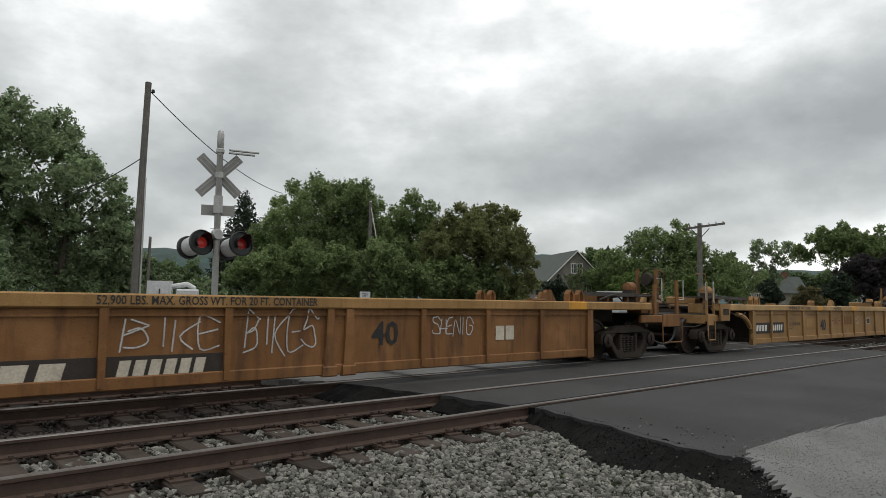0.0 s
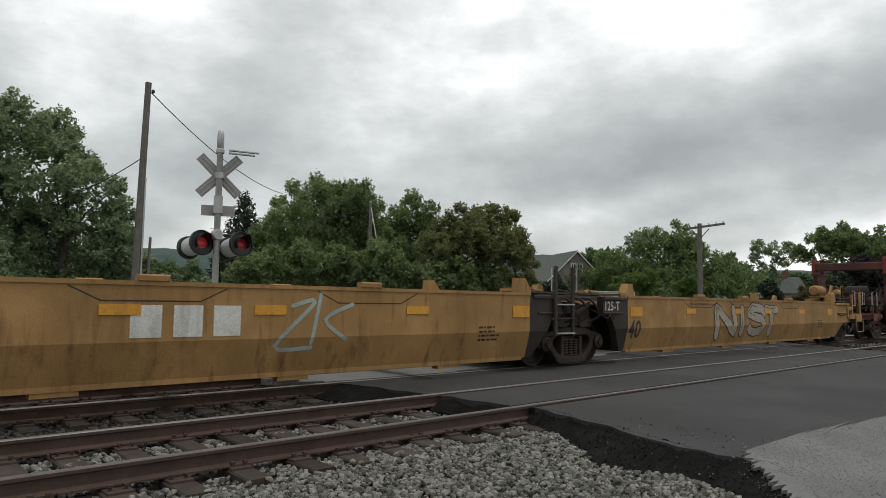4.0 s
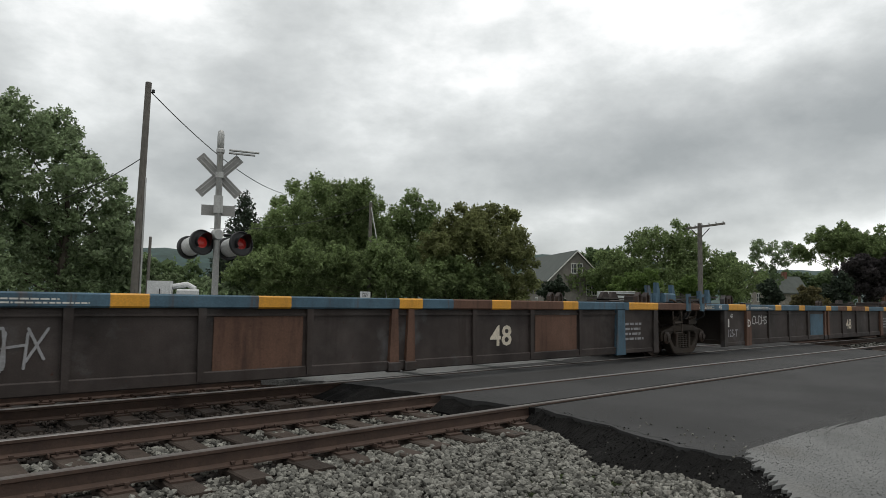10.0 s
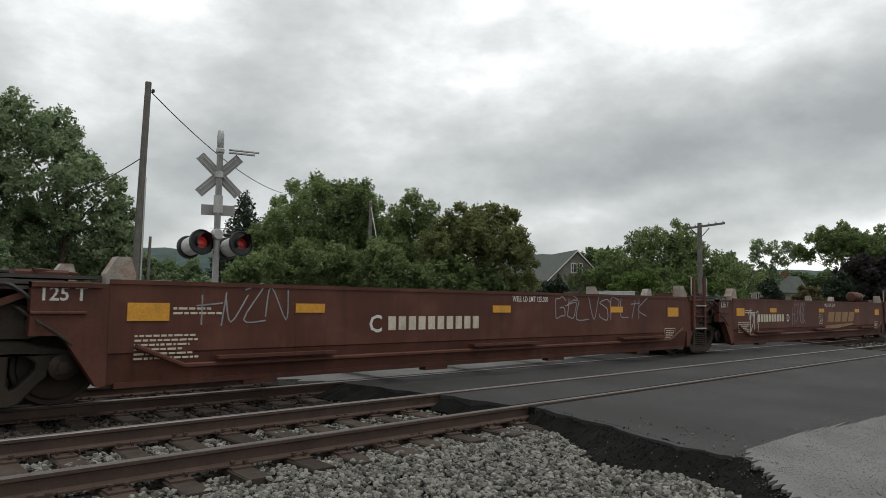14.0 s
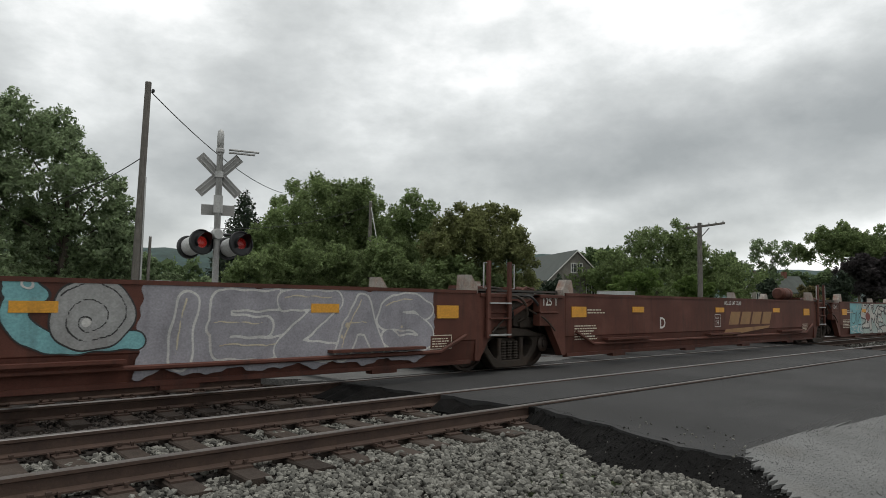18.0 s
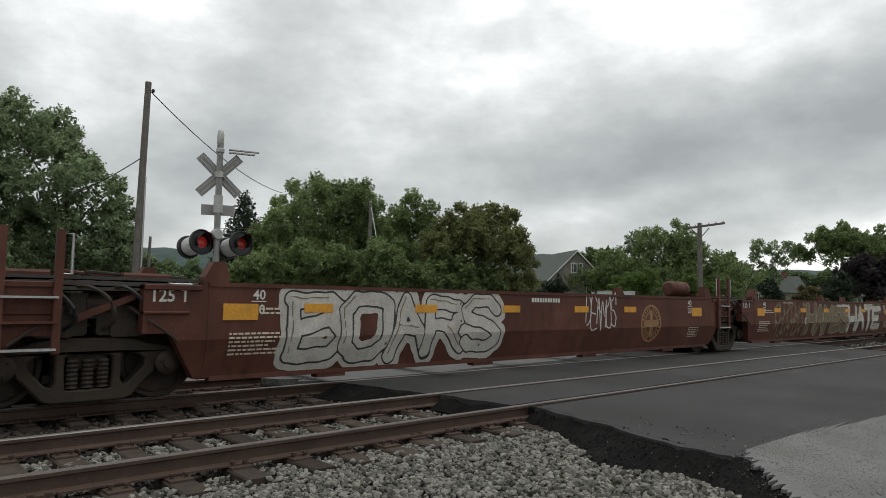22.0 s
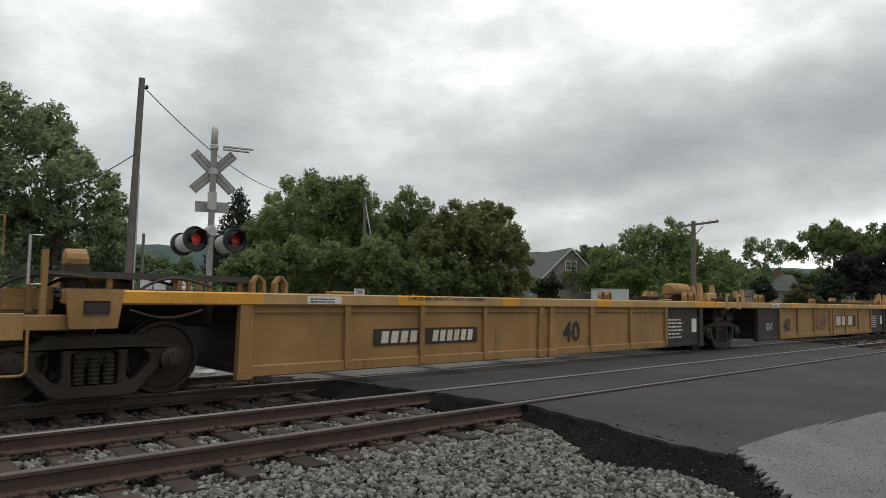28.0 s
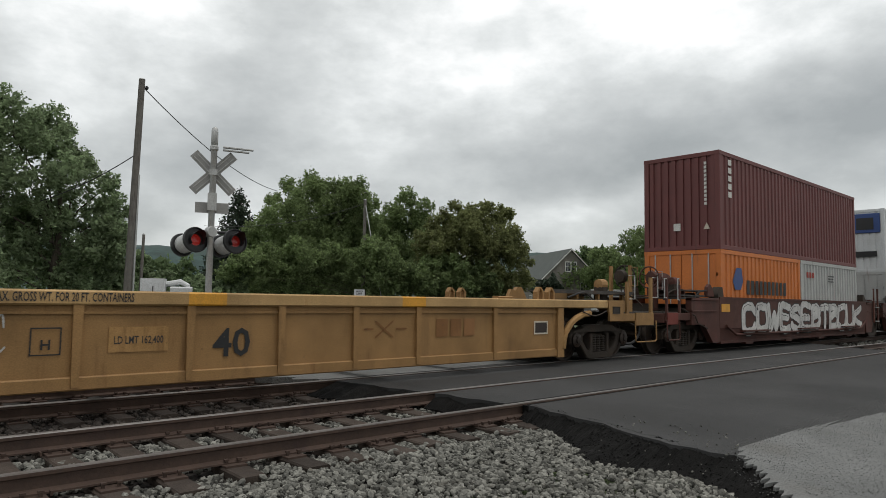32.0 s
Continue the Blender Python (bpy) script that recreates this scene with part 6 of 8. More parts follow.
def smooth_unit(u, L, label, paint, ends, first, last, guide, a=1.72, b=None, pockets=(), ledge=False, hang=True, folded=False):
    """Well with flat plate sides, folded inwards low down on some cars."""
    t = unit_at(u, label)
    if folded:
        FOLDED.add(t.name)
    b = b or L - 1.9
    a = 1.45 if first else a
    b = L - 1.45 if last else b

    def side(s):
        pro = [(1.38, .26), (1.43, .62), (1.45, .64), (1.45, 1.49), (1.40, 1.50), (1.37, 1.46), (1.37, .66), (1.33, .28)]
        low = 0
        if folded:
            pro, low = [(1.31, .26), (1.45, FOLD_Z), (1.45, 1.49), (1.40, 1.50), (1.37, 1.46), (1.37, FOLD_Z + .02), (1.25, .28)], .10
        part("side_wall", Geo().prismx([(s * p, z) for p, z in pro], a, b), M[paint], t)
        part("bottom_rail", Geo().prismx([(s * (p - low), z) for p, z in ((1.30, .20), (1.42, .22), (1.42, .285), (1.30, .285))], a + .1, b - .1), M[paint], t)
        part("top_rail", Geo().prismx([(s * p, z) for p, z in ((1.36, 1.45), (1.465, 1.46), (1.465, 1.515), (1.36, 1.515))], a, b), M[paint], t)
        if ledge:
            part("ledge_pipe", Geo().tube([(a + .3, s * 1.50, .72), (a + .9, s * 1.50, .46), (b - .9, s * 1.50, .46), (b - .3, s * 1.50, .72)], .035, 7), M[paint], t)
            for k in range(3):
                x = a + 2.2 + k * (b - a - 4.4) / 2 - .9
                y0, y1 = sorted((s * 1.45, s * 1.60))
                part("step_plate", Geo().box(x, x + 1.8, y0, y1, .53, .57), M[paint], t)
        for k in range(4):
            x = a + 2 + k * (b - a - 4) / 3
            y0, y1 = sorted((s * 1.25, s * 1.41))
            part("jacking_pad", Geo().box(x - .25, x + .25, y0 - low * s, y1 - low * s, .16, .24), M[paint], t)
    sides(side)
    well_floor(t, a + .1, b - .1, "dark")
    # ends
    o = .70 if ends == "dark" else .49
    zl, s0, s1 = (1.08, .95, 1.5) if ends == "dark" else (.86, .82, 1.2)
    for base, k, outer, e in ((0, 1, first, a), (L, -1, last, L - b)):
        if outer:
            end_frame(t, base, k, -.15, e + .004, paint, .76, .55, 1.05)
        else:
            end_frame(t, base, k, o, e + .004, ends, zl, s0, s1)
    for x0, x1, k in ((-.5, a, 1), (b, L + .5, -1)):
        deck(t, x0, x1, 1.48)
    guides(t, a + .12, guide, 1.52, 1)
    guides(t, b - .12, guide, 1.52, -1)
    for x in (a - .6, b + .6):
        part("gear_box", Geo().box(x - .28, x + .28, -.9, -.35, 1.48, 1.62, .03), M[paint], t)
    for x in pockets:
        for y in (-1.41, 1.41):
            part("hinge_pocket", Geo().box(x - .19, x + .19, y - .07, y + .07, 1.5, 1.60, .02), M[guide], t)
        if hang:
            g = Geo()
            for q in ((x - .95, 1.44, x - .6, 1.27), (x - .6, 1.27, x + .6, 1.27), (x + .6, 1.27, x + .95, 1.44)):
                g.stroke([(q[0], q[1]), (q[2], q[3])], .018, -1.4515)
            part("weld_seam", g, M["iron"], t)
    truck(0, t)
    if first:
        coupler(t, -1.25, -1)
        platform_gear(t, 0, 1, "browncar" if paint == "yellow_plate" else paint, 1.52, 0)
    else:
        joint_gear(t, 0, paint, ends if ends != paint else "brown")
    if last:
        truck(L, t)
        coupler(t, L + 1.25, 1)
        platform_gear(t, L, -1, paint, 1.52, 2, 1.3)
    return t


def tower_unit(u, L, label, first, last):
    """Well with tall bulkheads at both ends."""
    paint = "sealbrown"
    t = unit_at(u, label, "bulkhead well car")
    a, b = 1.3, L - 1.3

    def side(s):
        y = lambda p, q: sorted((s * p, s * q))
        part("side_wall", Geo().prism([(a + .0, .34), (a + .3, .26), (b - .3, .26), (b, .34), (b, 1.50), (a, 1.50)], *y(1.38, 1.44)), M[paint], t)
        part("top_rail", Geo().box(a, b, *y(1.36, 1.46), 1.44, 1.52, .015), M[paint], t)
        part("bottom_rail", Geo().box(a + .3, b - .3, *y(1.30, 1.43), .2, .27, .01), M[paint], t)
        part("waist_bead", Geo().box(a + .5, b - .5, *y(1.44, 1.458), 1.22, 1.25), M[paint], t)
        for k in range(5):
            x = a + 1.5 + k * (b - a - 3) / 4
            part("jacking_pad", Geo().box(x - .25, x + .25, *y(1.25, 1.42), .14, .22), M["redoxide" if k == 2 else paint], t)
        for o, k in ((0, 1), (L, -1)):
            X = lambda d: o + k * d
            # leg, widening towards the top, and its raking brace
            part("leg", Geo().prism([(X(.62), .80), (X(1.75), .80), (X(1.75), 1.5), (X(1.60), 2.45), (X(1.85), 2.80), (X(.50), 2.80), (X(.66), 2.3), (X(.56), 1.5)], *y(1.30, 1.43)), M[paint], t)
            part("knee_plate", Geo().prism([(X(1.05), .72), (X(1.35), .34), (X(1.9), .34), (X(1.9), 1.5), (X(.5), 1.5), (X(.5), .72)], *y(1.40, 1.455)), M[paint], t)
            part("brace", Geo().prism([(X(1.70), 2.45), (X(1.70), 1.5), (X(3.0), 1.5)], *y(1.36, 1.40)), M[paint], t)
            part("brace_flange", Geo().tube([(X(1.68), s * 1.38, 2.47), (X(3.05), s * 1.38, 1.5)], .045, 6), M[paint], t)
            head = part("guide_head", Geo().prism([(X(.42), 2.80), (X(1.0), 2.80), (X(1.0), 3.44), (X(.88), 3.46), (X(.84), 3.38), (X(.74), 3.38), (X(.70), 3.53), (X(.54), 3.53), (X(.50), 3.42), (X(.42), 3.42)], *y(1.34, 1.48)), M["redoxide"], t, "red oxide bulkhead head with a stencilled notice")
            for d in (1.44, 1.92):
                part("guide_post", Geo().box(*sorted((X(d - .045), X(d + .045))), *y(1.30, 1.47), 2.80, 3.48, .01), M[paint], t)
            part("guide_sheet", Geo().prism([(X(1.47), 2.82), (X(1.88), 2.82), (X(1.88), 3.44), (X(1.47), 3.36)], *y(1.30, 1.34)), M[paint], t)
            part("guide_lip", Geo().prism([(X(1.0), 3.40), (X(1.42), 3.48), (X(1.42), 3.53), (X(1.0), 3.45)], *y(1.34, 1.42)), M[paint], t)
            part("sheave", Geo().lathe([(.02, s * 1.47), (.05, s * 1.50), (.06, s * 1.46), (.14, s * 1.46), (.15, s * 1.48), (.15, s * 1.43)], (X(1.12), 0, 2.18), "y", 16), M["dark"], t)
            part("head_cap", Geo().box(*sorted((X(1.38), X(1.98))), *y(1.28, 1.48), 3.44, 3.50, .01), M[paint], t)
            for z in (2.92, 3.08, 3.24, 3.38):
                part("guide_rung", Geo().tube([(X(1.40), s * 1.455, z), (X(2.04), s * 1.455, z), (X(2.06), s * 1.2, z)], .024, 5), M["dark"], t)
            for d in (.64, 1.56):
                part("leg_rib", Geo().prism([(X(d), 1.5), (X(d + .05), 1.5), (X(d + (.03 if d > 1 else -.02) + .05), 2.76), (X(d + (.03 if d > 1 else -.02)), 2.76)], *y(1.43, 1.485)), M[paint], t)
            part("leg_bracket", Geo().box(*sorted((X(.86), X(1.10))), *y(1.43, 1.52), 1.86, 2.02, .02), M["dark"], t)
            part("leg_bracket", Geo().box(*sorted((X(1.32), X(1.50))), *y(1.43, 1.50), 2.3, 2.42, .02), M["dark"], t)
            part("bolt_row", Geo().box(*sorted((X(1.14), X(1.17))), *y(1.455, 1.475), .5, 1.44), M["dark"], t)
            part("seam_plate", Geo().box(*sorted((X(.55), X(1.88))), *y(1.455, 1.468), 1.47, 1.56, .006), M[paint], t)
            part("seam_plate", Geo().box(*sorted((X(.55), X(1.88))), *y(1.455, 1.466), .86, .90), M["dark"], t)
            if s < 0 and k < 0 and 158 < u < 160:
                part("painted_emblem", Geo().lathe([(.005, -1.436), (.13, -1.436), (.13, -1.428)], (X(1.12), 0, 2.5), "y", 20), M["cream"], t, "round cream emblem")
            part("head_sill", Geo().box(*sorted((X(.40), X(1.98))), *y(1.28, 1.50), 2.76, 2.82, .01), M[paint], t)
            part("patch_panel", Geo().box(*sorted((X(1.1), X(1.5))), *y(1.452, 1.47), .9, 1.48, .01), M["redoxide"], t)
            part("patch_panel", Geo().box(*sorted((X(.52), X(.85))), *y(1.452, 1.465), .95, 1.25), M["redoxide"], t)
            part("pull_rod", Geo().tube([(X(.95), s * 1.49, 1.0), (X(.95), s * 1.49, 2.2), (X(1.0), s * 1.49, 2.75)], .02, 6), M["iron"], t)
            part("pull_rod", Geo().tube([(X(1.45), s * 1.49, .85), (X(1.45), s * 1.49, 1.6), (X(1.85), s * 1.47, 2.75)], .018, 6), M["iron"], t)
            for z in (1.15, 1.45, 1.75):
                part("latch", Geo().box(*sorted((X(.90), X(1.0))), *y(1.44, 1.51), z, z + .09, .01), M["iron"], t)
    sides(side)
    well_floor(t, a + .2, b - .2, "dark")
    for o, k in ((0, 1), (L, -1)):
        x0, x1 = sorted((o + k * .46, o + k * .92))
        part("cross_beam", Geo().box(x0, x1, -1.34, 1.34, 2.96, 3.30, .03), M["redoxide" if u > 150 else paint], t)
        part("bulkhead_wall", Geo().box(*sorted((o + k * 1.28, o + k * 1.36)), -1.36, 1.36, .3, 1.9), M[paint], t)
        part("air_reservoir", Geo().lathe([(.02, -.45), (.19, -.43), (.22, -.34), (.22, .34), (.19, .43), (.02, .45)], (o + k * .9, -.2, 2.05), "y", 16), M["dark"], t, smooth=True)
        part("centre_sill", Geo().box(*sorted((o - k * .4, o + k * 1.3)), -.4, .4, .86, 1.3, .03), M["iron"], t)
        part("strut", Geo().tube([(o + k * .02, -1.2, .95), (o + k * .62, -1.25, 1.75)], .045, 6), M[paint], t)
        part("end_plate", Geo().box(*sorted((o + k * .03, o + k * .52)), -1.20, 1.20, .80, 1.30, .02), M[paint], t)
        for n in range(4):
            part("air_pipe", Geo().tube(bend([(o + k * .02, -1.1 + .12 * n, 1.40 + .14 * n), (o + k * .22, -1.2 + .1 * n, 1.62 + .1 * n), (o + k * .45, -1.22 + .1 * n, 1.50 + .16 * n), (o + k * .75, -1.15, 1.9 + .1 * n)]), .022, 5), M["iron" if n % 2 else "hose"], t, smooth=True)
        part("strut", Geo().tube([(o + k * .10, -1.1, 1.32), (o + k * .62, -1.2, 2.1)], .035, 6), M[paint], t)
        part("rigging_box", Geo().box(*sorted((o + k * .12, o + k * .5)), -1.05, -.6, 1.34, 1.8, .03), M["dark"], t)
        part("pipe_run", Geo().tube([(o + k * .05, -1.22, 1.62), (o + k * .4, -1.22, 1.7), (o + k * .5, -1.22, 1.95), (o + k * .7, -1.2, 2.1)], .022, 5), M["iron"], t)
        part("pipe_run", Geo().tube([(o + k * .05, -1.1, 1.45), (o + k * .3, -1.25, 1.40), (o + k * .6, -1.3, 1.5)], .026, 5), M["hose"], t)
    deck(t, -.5, a, 1.30)
    deck(t, b, L + .5, 1.30)
    for x, z in ((.5, 1.02), (L - 1.0, 1.02)):
        part("placard", Geo().box(x + .1, x + .25, -1.462, -1.455, .86, .97), M["white"], t)
    truck(0, t)
    if first:
        coupler(t, -1.25, -1)
        platform_gear(t, 0, 1, paint, 1.3, 0)
    else:
        hoses(t, 0)
    if last:
        truck(L, t)
        coupler(t, L + 1.25, 1)
        platform_gear(t, L, -1, paint, 1.3, 0, 1.3)
    return t
# ---- the train, from front to rear; u is each front truck's place along the train ----
FACE = -1.456          # paint on a flat side
SHEET = -1.410         # paint on a sunk side sheet
PA = (3.55, 5.08, 6.62, 8.38, 10.03, 11.58, 13.1)
P166 = (3.44, 4.95, 6.48, 8.25, 9.80, 11.36, 12.95)
RB = (1.78, 14.75)
YB = [(-.2, 2.0), (4.4, 5.0), (6.9, 7.4), (10.0, 10.5), (14.4, 15.9)]
STRIPES = (4.32, 7.08, 9.05, 11.72)


def yellow_bands(k):
    return [(a, b, "amber") for a, b in YB[k % 2:]]


# weathered ribbed set that leaves first
for k, u in enumerate((-19.35, -2.68)):
    t = ribbed_unit(u, 16.67, "weathered ochre-yellow ribbed well car with sprayed tags", "ochre", "yellow_old", "", PA, (1.95, 14.7), False, k == 1, [(-.2, .9, "yellow"), (13.94, 14.56, "amber")], 8.38)
    lettering("52,900 LBS. MAX. GROSS WT. FOR 20 FT. CONTAINER", .105, 4.98, 1.225, -1.4745, "black", t, fit=2.98)
    part("number_panel", Geo().box(2.05, 6.60, SHEET - .002, SHEET + .01, .26, .60), M["dark"], t, "dark lettering panel")
    bars(3.3, 4.76, .33, .55, 4, SHEET - .006, "cream", t, .25)
    bars(5.25, 6.36, .36, .55, 6, SHEET - .006, "cream", t, .2)
    tag("BIKE", 5.3, 6.5, .70, 1.04, SHEET - .004, "spray_white", t, 4, .02)
    tag("BIKES", 6.84, 7.98, .60, 1.08, SHEET - .004, "spray_white", t, 5, .02)
    lettering("40", .36, 8.99, .62, SHEET - .004, "black", t, fit=.53)
    tag("SHENIG", 10.25, 11.2, .75, 1.02, SHEET - .004, "spray_white", t, 6, .018)
    bars(11.81, 12.35, .62, .88, 2, SHEET - .004, "cream", t, 0, .85)
# single ribbed car
P165 = tuple(3.03 + 1.278 * i for i in range(9))
P453 = (3.55, 5.55, 6.87, 8.17, 9.45, 10.72, 12.6)


def single_car(u, label, posts, marks, tags):
    """A car on two trucks of its own. marks: where panel, plate, load limit, cross, emblem and notice stand."""
    pan, plate, load, cross, emblem, note = marks
    t = ribbed_unit(u, 16.4, label, "yellow", "yellow", "", posts, (1.75, 14.55), True, True, [(6.82, 7.33, "amber"), (10.34, 10.85, "amber")])
    for x, k in ((1.75, 1), (14.55, -1)):
        for y in (-1.42, 1.42):
            arc = [(x - k * (.1 + .95 * (1 - math.cos(a * math.pi / 12))), y, .35 + .72 * math.sin(a * math.pi / 12)) for a in range(7)]
            part("wheel_arch", Geo().tube(arc, .07, 7), M["yellow_old"], t, smooth=True)
    lettering("75,000 LBS. MAX. GROSS WT. FOR 20 FT. CONTAINERS", .10, 4.3, 1.225, -1.4745, "black", t, fit=1.85)
    part("number_panel", Geo().box(pan, pan + 2.2, SHEET - .002, SHEET + .01, .50, .82), M["dark"], t, "dark lettering panel")
    bars(pan + .15, pan + .95, .57, .75, 4, SHEET - .006, "white", t, .2)
    bars(pan + 1.15, pan + 2.1, .57, .75, 6, SHEET - .006, "white", t, .2)
    g = Geo()
    for q in (((0, 0), (.3, 0)), ((.3, 0), (.3, .3)), ((.3, .3), (0, .3)), ((0, .3), (0, 0))):
        g.stroke([(plate + a, .62 + b) for a, b in q], .015, SHEET - .004)
    part("plate_mark", g, M["black"], t)
    lettering("H", .11, plate + .10, .68, SHEET - .004, "black", t)
    lettering("LD LMT 162,400", .09, load, .72, SHEET - .004, "black", t, fit=.58)
    part("faded_patch", Geo().box(5.9, 6.6, SHEET - .002, SHEET + .01, .62, .92), M["yellow_old"], t)
    lettering("40", .36, 7.18, .52, SHEET - .004, "black", t, fit=.53)
    for a, b in (((.22, .70), (.56, .95)), ((.22, .95), (.56, .70)), ((0, .83), (.16, .83)), ((.64, .83), (.84, .83))):
        part("cross_mark", Geo().stroke([(cross + a[0], a[1]), (cross + b[0], b[1])], .03, SHEET - .004), M["spray_maroon" if posts is P165 else "ochre"], t)
    bars(emblem, emblem + 1.0, .68, .98, 3, SHEET - .004, "ochre", t, 0, .8)
    part("notice_plate", Geo().box(note, note + .42, SHEET - .005, SHEET, .66, .92), M["cream"], t)
    part("notice_plate", Geo().box(note + .03, note + .39, SHEET - .008, SHEET - .004, .69, .89), M["dark"], t)
    for w, a, b, z0, z1, mt, s in tags:
        tag(w, a, b, z0, z1, SHEET - .004 if z1 < 1.15 else -1.4745, mt, t, s, .02)
    return t


single_car(18.35, "golden yellow ribbed well car with black stencils", P165, (1.82, 4.40, 4.75, 8.33, 9.52, 12.19), [("HERBAL", 8.33, 9.26, 1.21, 1.32, "spray_black", 3), ("KOI", 10.85, 11.5, .7, .95, "spray_white", 7)])

PK = (5.1, 7.7, 11.0)


def yellow_unit(u, k, first, last, label, old=True, L=16.5):
    p = "yellow_old" if old else "yellow_plate"
    t = smooth_unit(u, L, label, p, "dark", first, last, p, pockets=PK, a=1.66, b=L - 1.70, folded=True)
    for x in STRIPES:
        stripe(x, 1.10, t, FACE + .004, .48)
    stripe(1.75 if not first else .73, 1.04, t, FACE + .004, .5, .22)
    stripe(14.3, 1.04, t, FACE + .004, .46, .22)
    lettering("40", .40, 1.68, .55, FACE, "black", t, 1, .1, fit=.5)
    if not first:
        lettering("125-T", .19, .78, 1.18, FACE + .008, "white", t, .9, label="white weight class stencil")
    lettering("52900 LBS. MAX. GROSS WEIGHT FOR 20 FT CONTAINERS", .05, 4.5, 1.32, FACE, "black", t, .8)
    fine_print(14.0 - .6, 14.0, .62, .92, 4, FACE, "black", t)
    if k == 3:
        tank(t, -1.55, 1.76, "ochre", -.55, .23, 1.05)
    return t


# five-unit yellow set with heavy graffiti
t = yellow_unit(39.2, 0, True, False, "weathered yellow well car with a cartoon face and white graffiti")
part("number_panel", Geo().box(3.71, 6.25, FACE - .012, FACE + .008, 1.0, 1.22), M["black"], t, "black lettering panel")
bars(3.8, 4.7, 1.04, 1.18, 4, FACE - .015, "white", t, .2)
bars(4.85, 6.1, 1.04, 1.18, 6, FACE - .015, "white", t, .2)
face = [(3.0 + .55 * math.cos(a * math.tau / 24) * (1 if a < 12 else .85), .86 + .42 * math.sin(a * math.tau / 24)) for a in range(24)]
part("graffiti_ground", Geo().plate(face, FACE), M["spray_cream"], t, "round pale graffiti blob")
g = Geo().stroke(face + face[:1], .035, FACE - .003)
for k in range(5):
    g.stroke([(2.6, .62 + .07 * k), (3.0, .58 + .07 * k), (3.4, .64 + .07 * k)], .02, FACE - .003)
part("graffiti_outline", g, M["spray_black"], t)
burner("OOOOO", 3.66, 5.75, .55, 1.47, FACE, t, "spray_bone", "spray_black", None, 3, 1.1, line=.022, gloss=False)
tag("SKRYB", .4, 1.4, 1.22, 1.42, FACE, "spray_white", t, 3, .03)
tag("SHAOSNVLOEB", 6.7, 8.15, 1.15, 1.42, FACE, "spray_black", t, 4, .022)


def ghost_piece(t):
    """Faded whitewash forms with black eyes and loose dripping lines."""
    rnd = random.Random(9)
    g = Geo()
    top, low, n = [], [], 60
    for i in range(n + 1):
        x = 8.3 + 4.6 * i / n
        top.append((x, 1.40 + .05 * math.sin(x * 4.0) + .03 * math.sin(x * 9)))
        low.append((x, .40 + .06 * math.sin(x * 3.1) + .03 * math.sin(x * 8 + 1)))
    for i in range(n):
        g.plate([low[i], low[i + 1], top[i + 1], top[i]], FACE)
    g.plate([(12.60 + .68 * math.cos(a * math.tau / 28), .66 + .33 * math.sin(a * math.tau / 28)) for a in range(28)], FACE - .001)
    part("graffiti_ground", g, M["spray_bone"], t, "faded off-white graffiti wash")
    g = Geo()
    for k, (cx, cz, r) in enumerate(((10.19, 1.11, .10), (10.91, 1.09, .05), (11.71, 1.06, .075))):
        g.plate([(cx + r * (1 + .12 * math.sin(a * 1.7)) * math.cos(a * math.tau / 16), cz + r * 1.15 * math.sin(a * math.tau / 16)) for a in range(16)], FACE - .004)
        g.stroke([(cx - r * .2, cz), (cx, cz - r * 1.6)], .03, FACE - .0045)
    lines = [((8.94, 1.22), (9.04, 1.29), (9.32, 1.42), (9.7, 1.43)), ((8.9, .86), (9.07, .82), (9.22, .72), (9.2, .60)), ((8.9, .44), (9.47, .55), (9.9, .42), (10.36, .37), (10.8, .45), (11.01, .36), (11.73, .32), (12.5, .40), (13.15, .43)),
             ((9.9, .97), (9.7, .82), (9.62, .72), (9.85, .70), (10.04, .79), (10.1, .74), (9.9, .68)), ((10.36, .40), (10.55, .55), (10.7, .73), (10.66, .74)), ((10.9, 1.12), (10.97, 1.3), (11.14, 1.4), (11.05, 1.45)),
             ((11.76, .82), (11.78, .62), (11.65, .45), (11.3, .33)), ((11.0, .40), (10.95, .62), (11.1, .86), (11.3, .95)), ((10.5, 1.42), (10.8, 1.34), (10.97, 1.28), (11.4, 1.33), (11.8, 1.37)), ((11.8, 1.4), (12.0, 1.29), (12.5, 1.30), (12.6, 1.42)),
             ((12.30, .86), (12.5, .94), (12.8, .90), (12.92, .82)), ((12.89, 1.10), (12.92, 1.29), (12.7, 1.38), (12.4, 1.42)), ((13.0, .94), (13.25, .78), (13.22, .56), (13.1, .43), (12.6, .34)), ((11.8, .9), (11.95, .95), (12.1, .94))]
    for ln in lines:
        g.stroke(wavy(ln, rnd, 4), rnd.choice((.018, .025, .04)), FACE - .003)
    for _ in range(26):
        cx, cz, r = rnd.uniform(9, 12.9), rnd.choice((rnd.uniform(1.3, 1.42), rnd.uniform(.6, .9))), rnd.uniform(.012, .03)
        g.plate([(cx + r * math.cos(a * math.tau / 7), cz + 1.6 * r * math.sin(a * math.tau / 7)) for a in range(7)], FACE - .0035)
    part("graffiti_outline", g, M["spray_black"], t)


